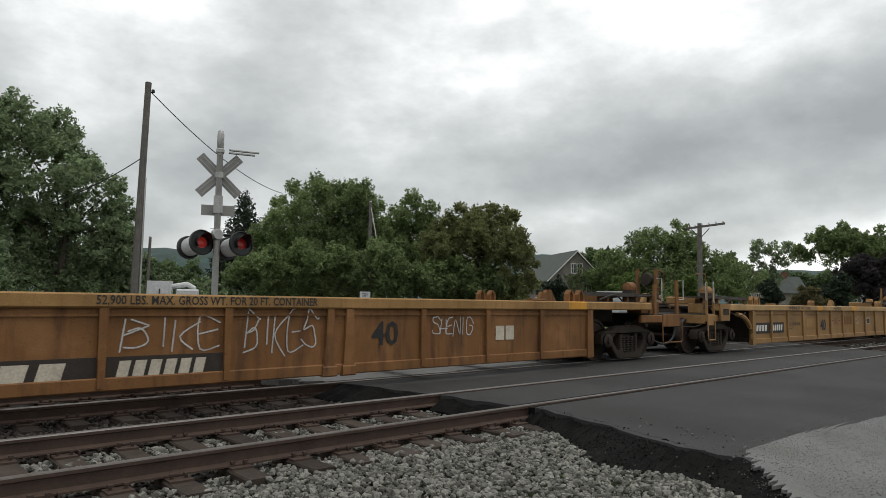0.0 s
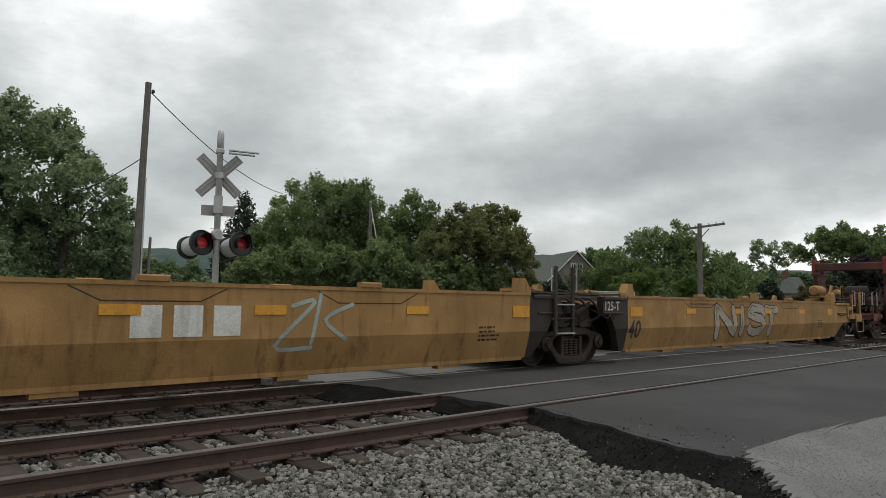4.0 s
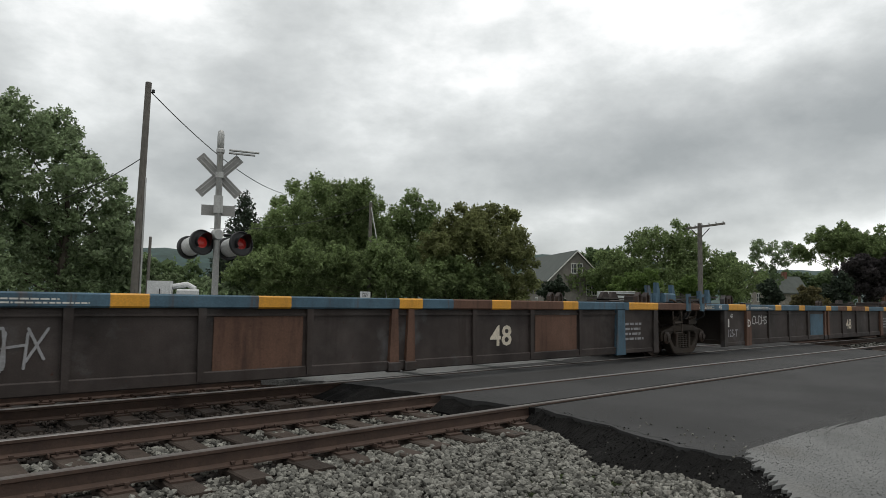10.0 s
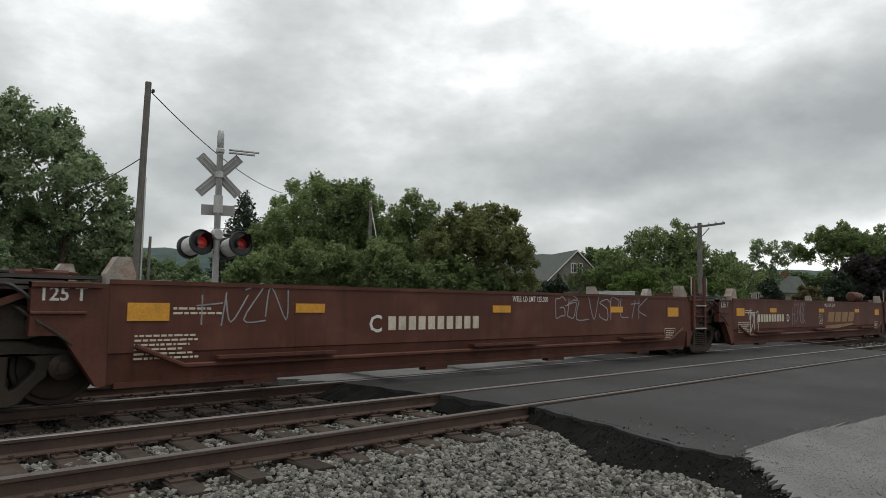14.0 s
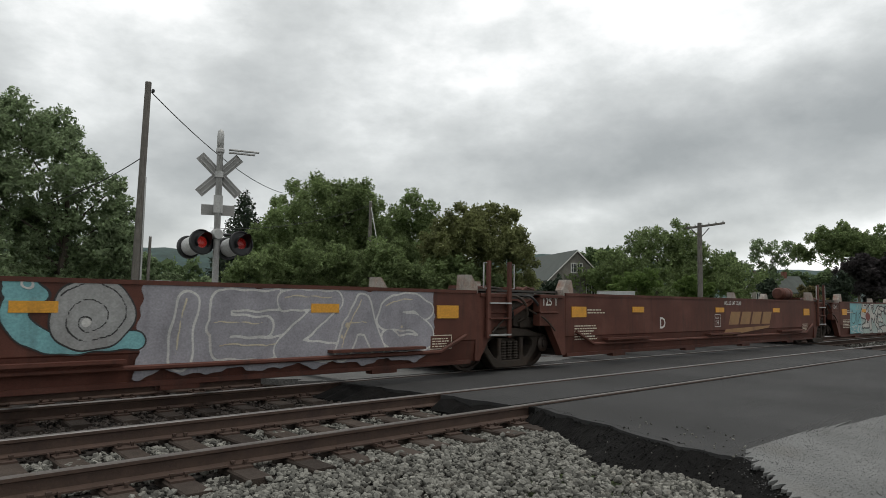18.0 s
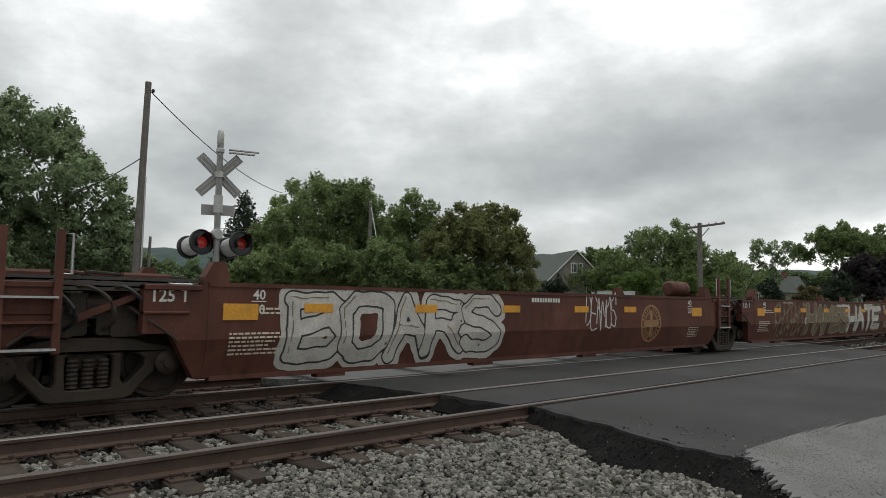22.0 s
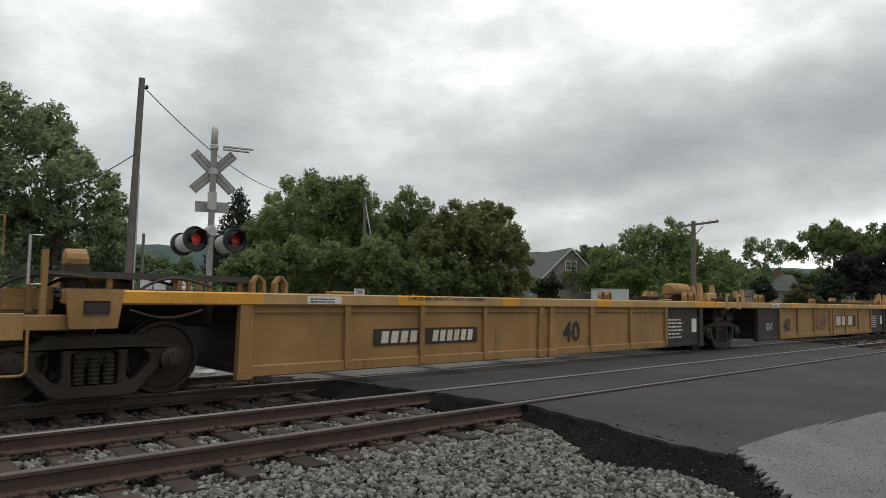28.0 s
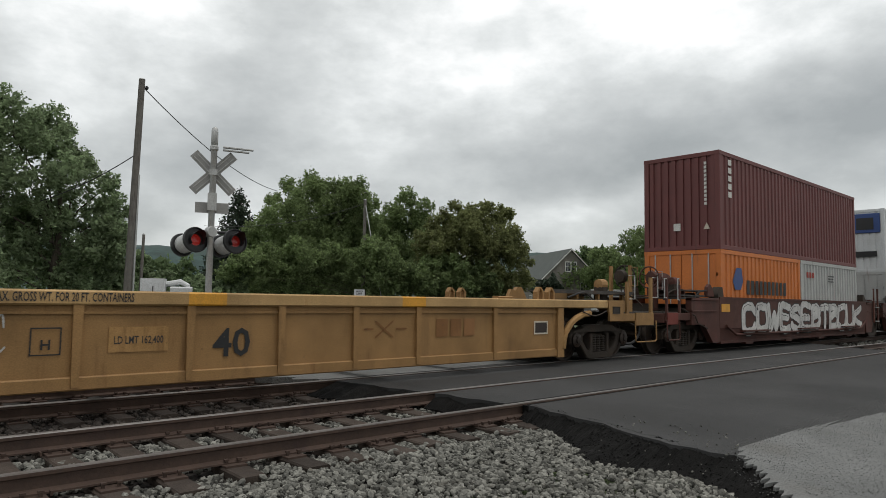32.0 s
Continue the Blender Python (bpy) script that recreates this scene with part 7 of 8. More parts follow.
ghost_piece(t)
tag("CXOS", 13.45, 14.3, .44, .72, FACE, "spray_black", t, 21, .022)
t = yellow_unit(55.75, 1, False, False, "rusty yellow well car with scrawled white graffiti")
burner("ENSE", 2.3, 5.3, .42, 1.42, FACE, t, "spray_bone", "spray_cream", "spray_bone", 12, 0.9, extra="spray_black", line=.03)
bars(7.52, 8.95, .80, 1.22, 3, FACE, "white", t)
burner("WIZDO", 8.95, 11.75, .5, 1.46, FACE, t, "yellow_old", "spray_pale", None, 13, 0.7, extra="spray_teal", style="wild", line=.03)
t = yellow_unit(72.3, 2, False, False, "well car covered with pale blue lettered graffiti")
for word, a, b, k in (("PALM", 2.40, 7.45, 14), ("REUL", 8.60, 13.75, 15)):
    burner(word, a, b, .36, 1.46, FACE, t, "spray_pale", "spray_maroon", "spray_pale", k, 1.25, glow="spray_cream", extra="spray_teal", style="block", line=.062, halo=.028)


def runs(t, x0, x1, mat, seed, n):
    """Looping drips of paint."""
    rnd, s = random.Random(seed), Spray(x0, x1, .3, 1.49, FACE - .0062, t, seed)
    f = np.full(s.X.shape, 9.0)
    for _ in range(n):
        x, z = rnd.uniform(x0 + .2, x1 - .2), rnd.uniform(.75, 1.48)
        d = rnd.uniform(.15, .5)
        f = np.minimum(f, s.line(wavy([(x - .1, z), (x - .06, z - d), (x, z - d - .04), (x + .05, z - d), (x + .1, z - .1)], rnd, 4), .014))
        f = np.minimum(f, s.blot(rnd.uniform(x0, x1), rnd.uniform(.4, 1.4), rnd.uniform(.03, .07)))
    s.paint(f, mat, 0, "graffiti_drips")


for a, b in ((1.68, 2.42), (13.72, 14.75)):
    part("graffiti_ground", Geo().plate([(a, .30), (b, .30), (b + .05, 1.48), (a, 1.48)], FACE + .002), M["sealbrown"], t)
runs(t, 2.5, 7.4, "spray_teal", 3, 14)
runs(t, 8.6, 13.7, "spray_teal", 4, 16)
part("graffiti_ground", Geo().plate([(7.46, .30), (8.58, .30), (8.52, 1.48), (7.50, 1.48)], FACE - .004), M["sealbrown"], t)
tag("LSD", 7.62, 8.34, 1.10, 1.36, FACE - .008, "spray_cream", t, 5, .045)
tag("326", 7.60, 8.36, .78, 1.02, FACE - .008, "spray_cream", t, 7, .05)
tag("PHD", 2.0, 2.9, .32, .55, FACE - .008, "spray_cream", t, 6, .035)
t = yellow_unit(88.85, 3, False, False, "yellow well car with faded block lettering")
lettering("E", .16, 4.86, 1.02, FACE, "black", t)
bars(7.44, 9.0, .82, 1.22, 3, FACE, "white", t)
tag("ZK", 9.4, 10.6, .7, 1.3, FACE, "spray_pale", t, 8, .06)
t = yellow_unit(105.4, 4, False, True, "weathered yellow end unit of a well car set")
burner("NIST", 6, 10, .40, 1.42, FACE, t, "spray_bone", "spray_black", None, 15, 1.0, line=.028)


# brown bulkhead set
def tower(u, k, first, last, label):
    t = tower_unit(u, 16.32, label, first, last)
    for x in (4.55, 7.5, 10.7):
        stripe(x, 1.29, t, FACE + .012, .5, .13)
    for x in (.85 if k == 1 else 1.82, 14.02):
        stripe(x, 1.02, t, FACE - .016, .55, .2)
    part("placard", Geo().box(2.43, 3.35, FACE, FACE + .012, 1.34, 1.44), M["panelred"], t)
    fine_print(2.48, 3.3, 1.37, 1.41, 1, FACE - .004, "white", t)
    for x in (.48, L_T - .94):
        fine_print(x, x + .46, 3.05, 3.3, 5, -1.4845, "cream", t)
    fine_print(13.6, 14.3, .45, .75, 4, FACE, "cream", t)
    return t


L_T = 16.32


def block_name(t, x, size=.36):
    """Seven plain cream blocks in the rhythm of a painted name."""
    g = Geo()
    for dx, w, hh in ((0, .42, 1), (.62, .34, .72), (1.12, .34, .72), (2.15, .34, 1), (2.62, .36, .72), (3.12, .34, .72), (3.62, .38, 1)):
        c = .05
        g.plate([(x + dx + c, .66), (x + dx + w - c, .66), (x + dx + w, .66 + c), (x + dx + w, .66 + size * hh - c), (x + dx + w - c, .66 + size * hh), (x + dx + c, .66 + size * hh), (x + dx, .66 + size * hh - c), (x + dx, .66 + c)], FACE)
    part("painted_name", g, M["cream"], t, "cream painted name reduced to blocks")


t = tower(126.4, 0, True, False, "brown bulkhead well car with white scrawls")
block_name(t, 3.45)
tag("TERWY", 5.9, 6.9, 1.06, 1.4, FACE, "spray_white", t, 3, .02)
part("number_panel", Geo().box(10.43, 13.1, FACE, FACE + .01, .78, 1.04), M["panelred"], t)
bars(10.5, 11.3, .82, .99, 4, FACE - .004, "cream", t)
bars(11.5, 12.7, .82, .99, 6, FACE - .004, "cream", t)
tag("DATE", 11.4, 12.7, 1.08, 1.3, FACE, "spray_white", t, 5, .022)
tag("NAHE", 13.5, 14.4, 1.3, 1.6, -1.47, "spray_white", t, 9, .025)
tag("SHOWNO", 9.2, 10.4, 1.1, 1.42, FACE, "spray_white", t, 11, .022)
t = tower(142.72, 1, False, False, "brown bulkhead well car with a pale painted name")
tag("NAS", 1.98, 2.6, .75, 1.45, FACE, "spray_white", t, 21, .035)
tag("TNC", 2.8, 3.95, .45, 1.1, FACE, "spray_white", t, 22, .03)
tag("NS", 4.08, 4.54, .7, 1.3, FACE, "spray_white", t, 23, .035)
tag("CFSPSM", 5.1, 6.8, 1.15, 1.38, FACE, "spray_grey", t, 24, .02)
tag("OBK", .6, 1.2, 1.6, 2.0, -1.47, "spray_grey", t, 25, .02)
block_name(t, 6.12)
part("number_panel", Geo().box(8.14, 9.6, FACE, FACE + .01, 1.24, 1.42), M["panelred"], t)
bars(8.25, 9.45, 1.28, 1.38, 11, FACE - .004, "cream", t)
t = tower(159.04, 2, False, False, "brown bulkhead well car with large white graffiti")
burner("TVEW", 3.26, 7.35, .32, 1.46, FACE, t, "spray_silver", "spray_black", "greycar", 31, 0.95, extra="spray_white", style="wild", line=.03)
part("graffiti_edge", Geo().stroke([(7.44, 1.45), (7.38, .62), (7.66, .36)], .07, FACE - .008), M["spray_olive"], t)
bars(7.4, 9.2, .66, 1.02, 3, FACE - .001, "cream", t)
s = burner("GARS", 9.25, 13.15, .42, 1.44, FACE, t, "spray_peach", "spray_black", None, 32, 1.05, extra="cream", line=.03, second="spray_maroon", split=.5)
s.paint(np.abs(s.blot(11.15, .92, 2.12, .60)) - .02, "spray_khaki", 6, "graffiti_ring")
tag("GOODTIMES", 7.75, 8.8, .40, .56, FACE - .006, "spray_cream", t, 33, .028)
tag("AVERA", 7.65, 8.2, 1.10, 1.24, FACE - .006, "spray_cream", t, 34, .022)
tag("COLETHALL", 1.6, 2.9, .7, 1.4, -1.475, "spray_white", t, 33, .025)
t = tower(175.38, 3, False, False, "brown bulkhead well car with grey and orange graffiti")
burner("SHAES", 2.5, 6.42, .32, 1.44, FACE, t, "greycar", "spray_white", "greycar", 41, 0.8, extra="spray_white", style="wild", line=.022, glow="spray_bone_light", halo=.025)
burner("KITS", 6.5, 9.75, .34, 1.44, FACE, t, "spray_peach", "spray_black", "spray_peach", 42, 0.95, extra="spray_maroon", line=.02, glow="spray_khaki")
burner("NEK", 10.05, 14.0, .34, 1.44, FACE, t, "spray_white", "spray_black", "greycar", 43, 1.15, style="wild", line=.035, extra="spray_pale")
t = tower(191.7, 4, False, True, "brown bulkhead end unit with pale stencils and a painted name")
part("number_panel", Geo().box(2.45, 4.8, FACE, FACE + .01, .78, 1.1), M["panelred"], t)
bars(2.52, 3.35, .83, 1.04, 4, FACE - .004, "cream", t)
bars(3.55, 4.72, .83, 1.04, 6, FACE - .004, "cream", t)
lettering("LD LMT   94000   PER UNIT", .085, 5.45, .98, FACE, "cream", t, fit=1.85)
lettering("NEW 7-87", .085, 6.75, .84, FACE, "cream", t, .9)
tag("WESTM", 7.4, 8.6, .7, 1.0, FACE, "spray_grey", t, 51, .022)
block_name(t, 8.76)
tag("NARES", 13.9, 14.9, 1.3, 1.7, -1.47, "spray_white", t, 52, .025)

# sooty grey ribbed set with a parti-coloured chord
PD = (3.15, 4.62, 6.18, 7.78, 9.50, 11.15, 12.72, 14.28, 15.75)
GB = [(-.45, .6, "browncar"), (.6, 1.9, "bluecar"), (1.9, 3.0, "amber"), (3.3, 5.05, "bluecar"), (5.05, 5.5, "amber"), (5.5, 6.95, "bluecar"), (6.95, 7.45, "amber"), (7.45, 9.41, "bluecar"), (9.41, 9.9, "amber"), (9.9, 10.6, "bluecar"),
      (10.6, 11.57, "browncar"), (11.57, 12.08, "amber"), (12.08, 13.67, "browncar"), (13.67, 14.17, "amber"), (14.17, 15.9, "bluecar"), (16.08, 17.33, "amber"), (17.33, 19.6, "browncar")]
WORDS = ("A", "E", "D", "C", "B")
for k, u in enumerate((212.4, 231.4, 250.55, 269.65, 288.75)):
    t = ribbed_unit(u, 19.12, "sooty grey ribbed well car with a blue and amber chord", "greycar", "bluecar" if k < 3 else "browncar", "greycar", PD, (1.75, 17.25), k == 0, k == 4, [(a, b, m if m == "amber" or k < 3 else ("browncar" if (i * 7 + k) % 3 else "bluecar")) for i, (a, b, m) in enumerate(GB)], 9.5, kind=3)
    for x, mt in ((3.15, "bluecar"), (15.75, "bluecar")):
        part("wide_post", Geo().prism([(x - .14, 1.18), (x + .14, 1.18), (x + .17, .18), (x - .17, .18)], -1.475, -1.40), M[mt if k % 2 else "browncar"], t)
    for i, x in enumerate((6.3, 8.0, 12.8)):
        if (i + k) % 2:
            part("repainted_panel", Geo().box(x + .05, x + 1.38, SHEET - .003, SHEET + .006, .31, 1.07), M["bluecar" if i == 1 else "browncar"], t)
    lettering(WORDS[k], .2, 3.06, .72, -1.479, "white", t)
    lettering("48", .36, 13.46 if k == 3 else 11.58, .52, SHEET - .006, "spray_grey" if k == 3 else "cream", t, fit=.58)
    lettering("40", .12, 3.0, 1.21, -1.4745, "white", t)
    lettering("48", .12, 1.3, 1.21, -1.4745, "white", t)
    lettering("45", .10, 2.1, .98, SHEET - .006, "white", t)
    part("notice_plate", Geo().box(1.86, 2.02, SHEET - .008, SHEET, .72, .95), M["white"], t)
    fine_print(3.3, 4.9, 1.225, 1.31, 2, -1.4745, "white", t)
    fine_print(.2, 1.1, 1.22, 1.32, 3, -1.4745, "cream", t)
    if k != 3:
        fine_print(16.0, 16.8, .5, .95, 4, SHEET - .006, "spray_grey", t)
    else:
        tag("DG", 15.05, 15.42, .5, .82, SHEET - .006, "spray_white", t, 60, .02)
        lettering("45", .10, 16.87, .92, SHEET - .006, "white", t)
        part("notice_plate", Geo().box(17.03, 17.19, SHEET - .008, SHEET, .66, .88), M["white"], t)
    if k == 0:
        tag("CLOH", 3.58, 4.4, .82, 1.04, SHEET - .006, "spray_white", t, 61, .03)
        lettering("AOK", .25, 3.63, .42, SHEET - .006, "white", t, fit=.6)
        bars(4.94, 5.71, .42, .68, 4, SHEET - .006, "spray_grey", t)
        tag("WLADELO", 9.75, 11.0, .6, .95, SHEET - .006, "spray_white", t, 62, .022)
        tag("KOL2", 12.82, 13.67, .6, 1.05, SHEET - .006, "spray_white", t, 63, .022)
        lettering("A 0 LIMIT", .10, 6.6, .7, SHEET - .006, "cream", t)
    elif k == 1:
        tag("CLOHX", 3.4, 4.4, .55, .95, SHEET - .006, "spray_grey", t, 64, .03)
    elif k == 2:
        tag("CLOHS", 3.5, 4.5, .8, 1.0, SHEET - .006, "spray_white", t, 65, .025)
        lettering("125-T", .2, 1.95, .45, SHEET - .006, "spray_grey", t, .9)
    elif k == 3:
        tag("V", 3.8, 4.1, .6, .9, SHEET - .006, "spray_white", t, 66, .06)
    else:
        lettering("AOK", .26, 3.82, .48, SHEET - .006, "white", t, fit=.62)
        bars(5.1, 5.91, .5, .76, 4, SHEET - .006, "spray_grey", t)
        lettering("125-T", .26, 2.12, .42, SHEET - .006, "spray_grey", t, fit=.7)
        burner("VUW3", 8.0, 9.2, .36, 1.04, SHEET - .006, t, "greycar", "spray_white", None, 67, .8, line=.03, hollow=True)


# brown sets
def wedge_logo(t, x, z=.78, h=.36, k=1.15, mat="gold"):
    """Four slanted gold blocks over a long wedge."""
    g = Geo()
    for i in range(4):
        a = x + i * .62 * k
        g.plate([(a, z), (a + .52 * k, z), (a + .52 * k + h * .45, z + h), (a + h * .45, z + h)], FACE)
    g.plate([(x - .35 * k, z - .32), (x + 2.3 * k, z - .12), (x + 2.4 * k, z - .05), (x - .15 * k, z - .12)], FACE)
    part("painted_emblem", g, M[mat], t, "dull gold slanted block emblem")


def brown_unit(u, k, first, last, label, ledge, L=16.3, guide="guidewhite", logo=None, pockets=(), stripes=(3.78, 7.85, 11.6), folded=False):
    t = smooth_unit(u, L, label, "brown", "brown", first, last, guide, a=1.3, b=L - 1.3, pockets=pockets, ledge=ledge, hang=False, folded=folded)
    for x in stripes:
        stripe(x, 1.12, t, FACE + .004, .48, .13)
    for x in (1.5, 14.05):
        stripe(x, 1.02, t, FACE + .004, .5, .22)
    fine_print(1.6, 2.4, .55, .88, 6, FACE, "cream", t)
    fine_print(2.05, 2.75, 1.10, 1.22, 2, FACE, "cream", t)
    part("stencil_frame", Geo().box(13.9, 14.4, FACE - .001, FACE, .50, .74), M["cream"], t)
    part("stencil_frame", Geo().box(13.915, 14.385, FACE - .004, FACE - .0015, .515, .725), M["brown"], t)
    fine_print(13.95, 14.35, .54, .71, 4, FACE - .006, "cream", t)
    if not first:
        lettering("125 T", .16, .60, 1.26, FACE + .008, "white", t, .9)
    if logo:
        wedge_logo(t, logo)
        lettering("WELL LD LMT 125,000", .10, logo - .25, 1.33, FACE, "white", t, fit=1.05)
        g = Geo()
        for q in (((0, 0), (.4, 0)), ((.4, 0), (.4, .32)), ((.4, .32), (0, .32)), ((0, .32), (0, 0))):
            g.stroke([(logo - .8 + a * .8, .74 + b) for a, b in q], .014, FACE)
        part("plate_mark", g, M["white"], t)
        lettering("PLATE", .05, logo - .77, .95, FACE, "white", t)
        lettering("H", .12, logo - .70, .79, FACE, "white", t)
    if k == 3:
        tank(t, -1.55, 1.74, "brown", -.55, .21, .95)
    return t


t = brown_unit(312.4, 0, True, False, "brown well car with white scrawls and a gold emblem", True, logo=8.75)
for i, (w, a, b) in enumerate((("JUGUS", 1.9, 2.9), ("SJKIVO", 3.6, 5.6), ("JOE", 6.0, 6.8), ("CPS", 7.0, 8.0))):
    tag(w, a, b, .62, 1.38, FACE, "spray_white", t, 70 + i, .022)
tag("HRGHRIS", 11.87, 13.37, .55, 1.4, FACE, "spray_grey", t, 75, .02)
t = brown_unit(328.75, 1, False, False, "brown well car unit with pale stencilled letters", True)
lettering("C", .26, 5.08, .82, FACE, "white", t)
bars(5.45, 7.55, .84, 1.06, 10, FACE, "cream", t)
lettering("WELL LD LMT 125,000", .10, 8.39, 1.33, FACE, "white", t, fit=1.05)
tag("HVZN", 2.35, 3.6, 1.0, 1.4, FACE, "spray_grey", t, 76, .02)
tag("GBLVSPLTK", 9.6, 13.1, 1.0, 1.4, FACE, "spray_grey", t, 77, .025)
t = brown_unit(345.05, 2, False, False, "brown well car unit with a gold emblem", True, logo=8.65)
bars(2.92, 4.88, .84, 1.06, 10, FACE, "cream", t)
lettering("D", .22, 5.06, .84, FACE, "white", t)
tag("9213", 2.23, 2.93, .55, 1.1, FACE, "spray_white", t, 78, .03)
tag("HGNSK", 5.5, 6.6, .8, 1.4, FACE, "spray_grey", t, 79, .02)
t = brown_unit(361.3, 3, False, False, "brown well car unit with grey scrawls", True)
bars(5.2, 7.4, .84, 1.06, 10, FACE, "cream", t)
tag("JDZNKS", 8.6, 11.2, .5, 1.3, FACE, "spray_white", t, 80, .03)
t = brown_unit(377.6, 4, False, True, "brown well car covered by a large lilac and grey graffiti piece", False)
burner("EYOER", 2.0, 14.75, .30, 1.47, FACE, t, "spray_lilac", "spray_black", "spray_olive", 81, 1.35, extra="spray_white", glow="spray_white", style="wild", line=.055, halo=.035)
tag("GHESLE", 12.9, 13.7, .36, .55, FACE - .008, "spray_black", t, 82, .025)

t = brown_unit(398.5, 0, True, False, "brown well car with a hollow white graffiti outline", True, logo=8.65)
bars(3.0, 4.97, .74, 1.0, 10, FACE, "gold", t)
burner("EABHUES", 5.0, 10.9, .40, 1.46, FACE - .004, t, "brown", "spray_grey", None, 91, 1.0, line=.045, hollow=True)
t = brown_unit(414.78, 1, False, False, "well car with white block graffiti and teal spirals", True)
burner("NWOK", 1.75, 5.75, .30, 1.46, FACE, t, "spray_silver", "spray_white", "spray_grey", 92, 1.05, style="block", line=.03)



def snail_piece(t):
    """Two painted snails face each other: coiled grey shells on teal feet."""
    s, rnd = Spray(5.8, 9.3, .3, 1.49, FACE, t, 7), random.Random(2)
    foot = np.minimum(s.line(wavy([(6.15, .74), (6.7, .68), (7.1, .80), (7.28, 1.10), (7.22, 1.30)], rnd, 4), .10, .13), s.blot(7.18, 1.34, .20, .13))
    foot = np.minimum(foot, np.minimum(s.line(wavy([(9.2, .80), (8.6, .76), (8.15, .84), (7.90, 1.06), (7.95, 1.30)], rnd, 4), .10, .13), s.blot(8.0, 1.34, .22, .13)))
    for x in (7.12, 7.30, 7.86, 8.06):
        foot = np.minimum(foot, s.blot(x, 1.42, .075))
    s.paint(foot - .02, "spray_black", 1, "graffiti_outline")
    s.paint(foot, "spray_teal", 2, "graffiti_fill", "teal painted snail bodies")
    for x, way in ((6.60, 1), (8.70, -1)):
        s.paint(s.blot(x, 1.10, .45, .42) - .02, "spray_black", 3, "graffiti_outline")
        s.paint(s.blot(x, 1.10, .45, .42), "spray_silver", 4, "graffiti_fill", "coiled grey painted shell")
        coil = [(x + way * ((.42 - .38 * k / 60) * math.cos(k * .24 + .6) + .06 * k / 60), 1.10 + (.39 - .36 * k / 60) * math.sin(k * .24 + .6) - .10 * k / 60) for k in range(61)]
        s.paint(s.line(coil, .009), "spray_black", 5, "graffiti_coil")
        s.paint(s.blot(x + way * .07, 1.0, .05), "spray_white", 5, "graffiti_highlight")
    s.paint(np.minimum(np.minimum(s.lines([[(7.46, 1.0), (7.58, 1.12), (7.72, 1.0), (7.58, .66), (7.46, 1.0)], [(7.46, 1.0), (7.72, 1.0)]], .012), np.abs(s.blot(7.16, 1.43, .05)) - .012), np.abs(s.blot(8.03, 1.43, .05)) - .012), "spray_white", 6, "graffiti_highlight")


snail_piece(t)
burner("IEZAS", 9.3, 13.85, .38, 1.46, FACE, t, "spray_lilac", "spray_white", "spray_lilac", 94, 1.05, style="block", extra="spray_cream", line=.03)
burner("IE", 5.0, 5.9, .36, 1.40, FACE, t, "spray_lilac", "spray_cream", None, 98, 0.9, style="wild", line=.03)
t = brown_unit(431.06, 2, False, False, "clean brown well car with a gold emblem", True, logo=8.6)
lettering("D", .26, 4.98, .74, FACE, "white", t)
t = brown_unit(447.32, 3, False, False, "well car with a wide green-white graffiti piece", False)
part("graffiti_ground", Geo().plate([(2.35, .32), (3.85, .32), (3.85, 1.47), (2.38, 1.47)], FACE), M["spray_teal"], t)
tag("2019", 3.02, 3.84, 1.22, 1.42, FACE - .003, "spray_pale", t, 95, .03)
tag("DIZ", 2.55, 3.6, .72, 1.12, FACE - .003, "spray_black", t, 94, .03)
tag("SENOK", 2.5, 3.75, .38, .60, FACE - .003, "spray_white", t, 93, .03)
burner("SMETPXXBSE", 3.75, 13.7, .30, 1.47, FACE, t, "spray_bone_light", "spray_black", "spray_pale", 96, 0.85, extra="spray_teal", style="wild", line=.05)
rust = Spray(3.8, 5.0, .6, 1.3, FACE - .0075, t, 4)
rust.paint(rust.blot(4.45, .96, .28, .17), "spray_maroon", 0, "graffiti_shade")
tag("MOSS", 12.3, 13.6, .36, .6, FACE - .008, "spray_white", t, 97, .04)
t = brown_unit(463.6, 4, False, True, "brown end unit with a gold emblem and a white tag", False, logo=8.7)
bars(2.9, 5.4, .74, 1.0, 10, FACE, "gold", t)
lettering("A", .24, 6.2, .74, FACE, "white", t)
burner("SVHSR", 2.05, 3.45, .36, 1.2, FACE, t, "spray_grey", "spray_white", None, 98, .9, line=.028, hollow=True)


def seal(t, x, z=.86, r=.42):
    """A round tan emblem."""
    g = Geo()
    ring = [(x + r * math.cos(a * math.tau / 32), z + r * math.sin(a * math.tau / 32)) for a in range(33)]
    g.stroke(ring, .05, FACE)
    ring2 = [(x + r * .62 * math.cos(a * math.tau / 32), z + r * .62 * math.sin(a * math.tau / 32)) for a in range(33)]
    g.stroke(ring2, .03, FACE)
    g.stroke([(x - r * .6, z), (x + r * .6, z)], .16, FACE).stroke([(x, z - r * .6), (x, z + r * .6)], .14, FACE - .001)
    for a in range(24):
        if a % 6:
            c, s = math.cos(a * math.tau / 24), math.sin(a * math.tau / 24)
            g.stroke([(x + r * .72 * c, z + r * .72 * s), (x + r * .9 * c, z + r * .9 * s)], .04, FACE)
    part("round_emblem", g, M["gold"], t, "tan round emblem with a cross")


def fraction(t, x):
    lettering("40", .13, x, 1.30, FACE, "white", t)
    lettering("20", .13, x, 1.10, FACE, "white", t)
    part("fraction_line", Geo().plate([(x - .02, 1.265), (x + .2, 1.265), (x + .2, 1.28), (x - .02, 1.28)], FACE), M["white"], t)


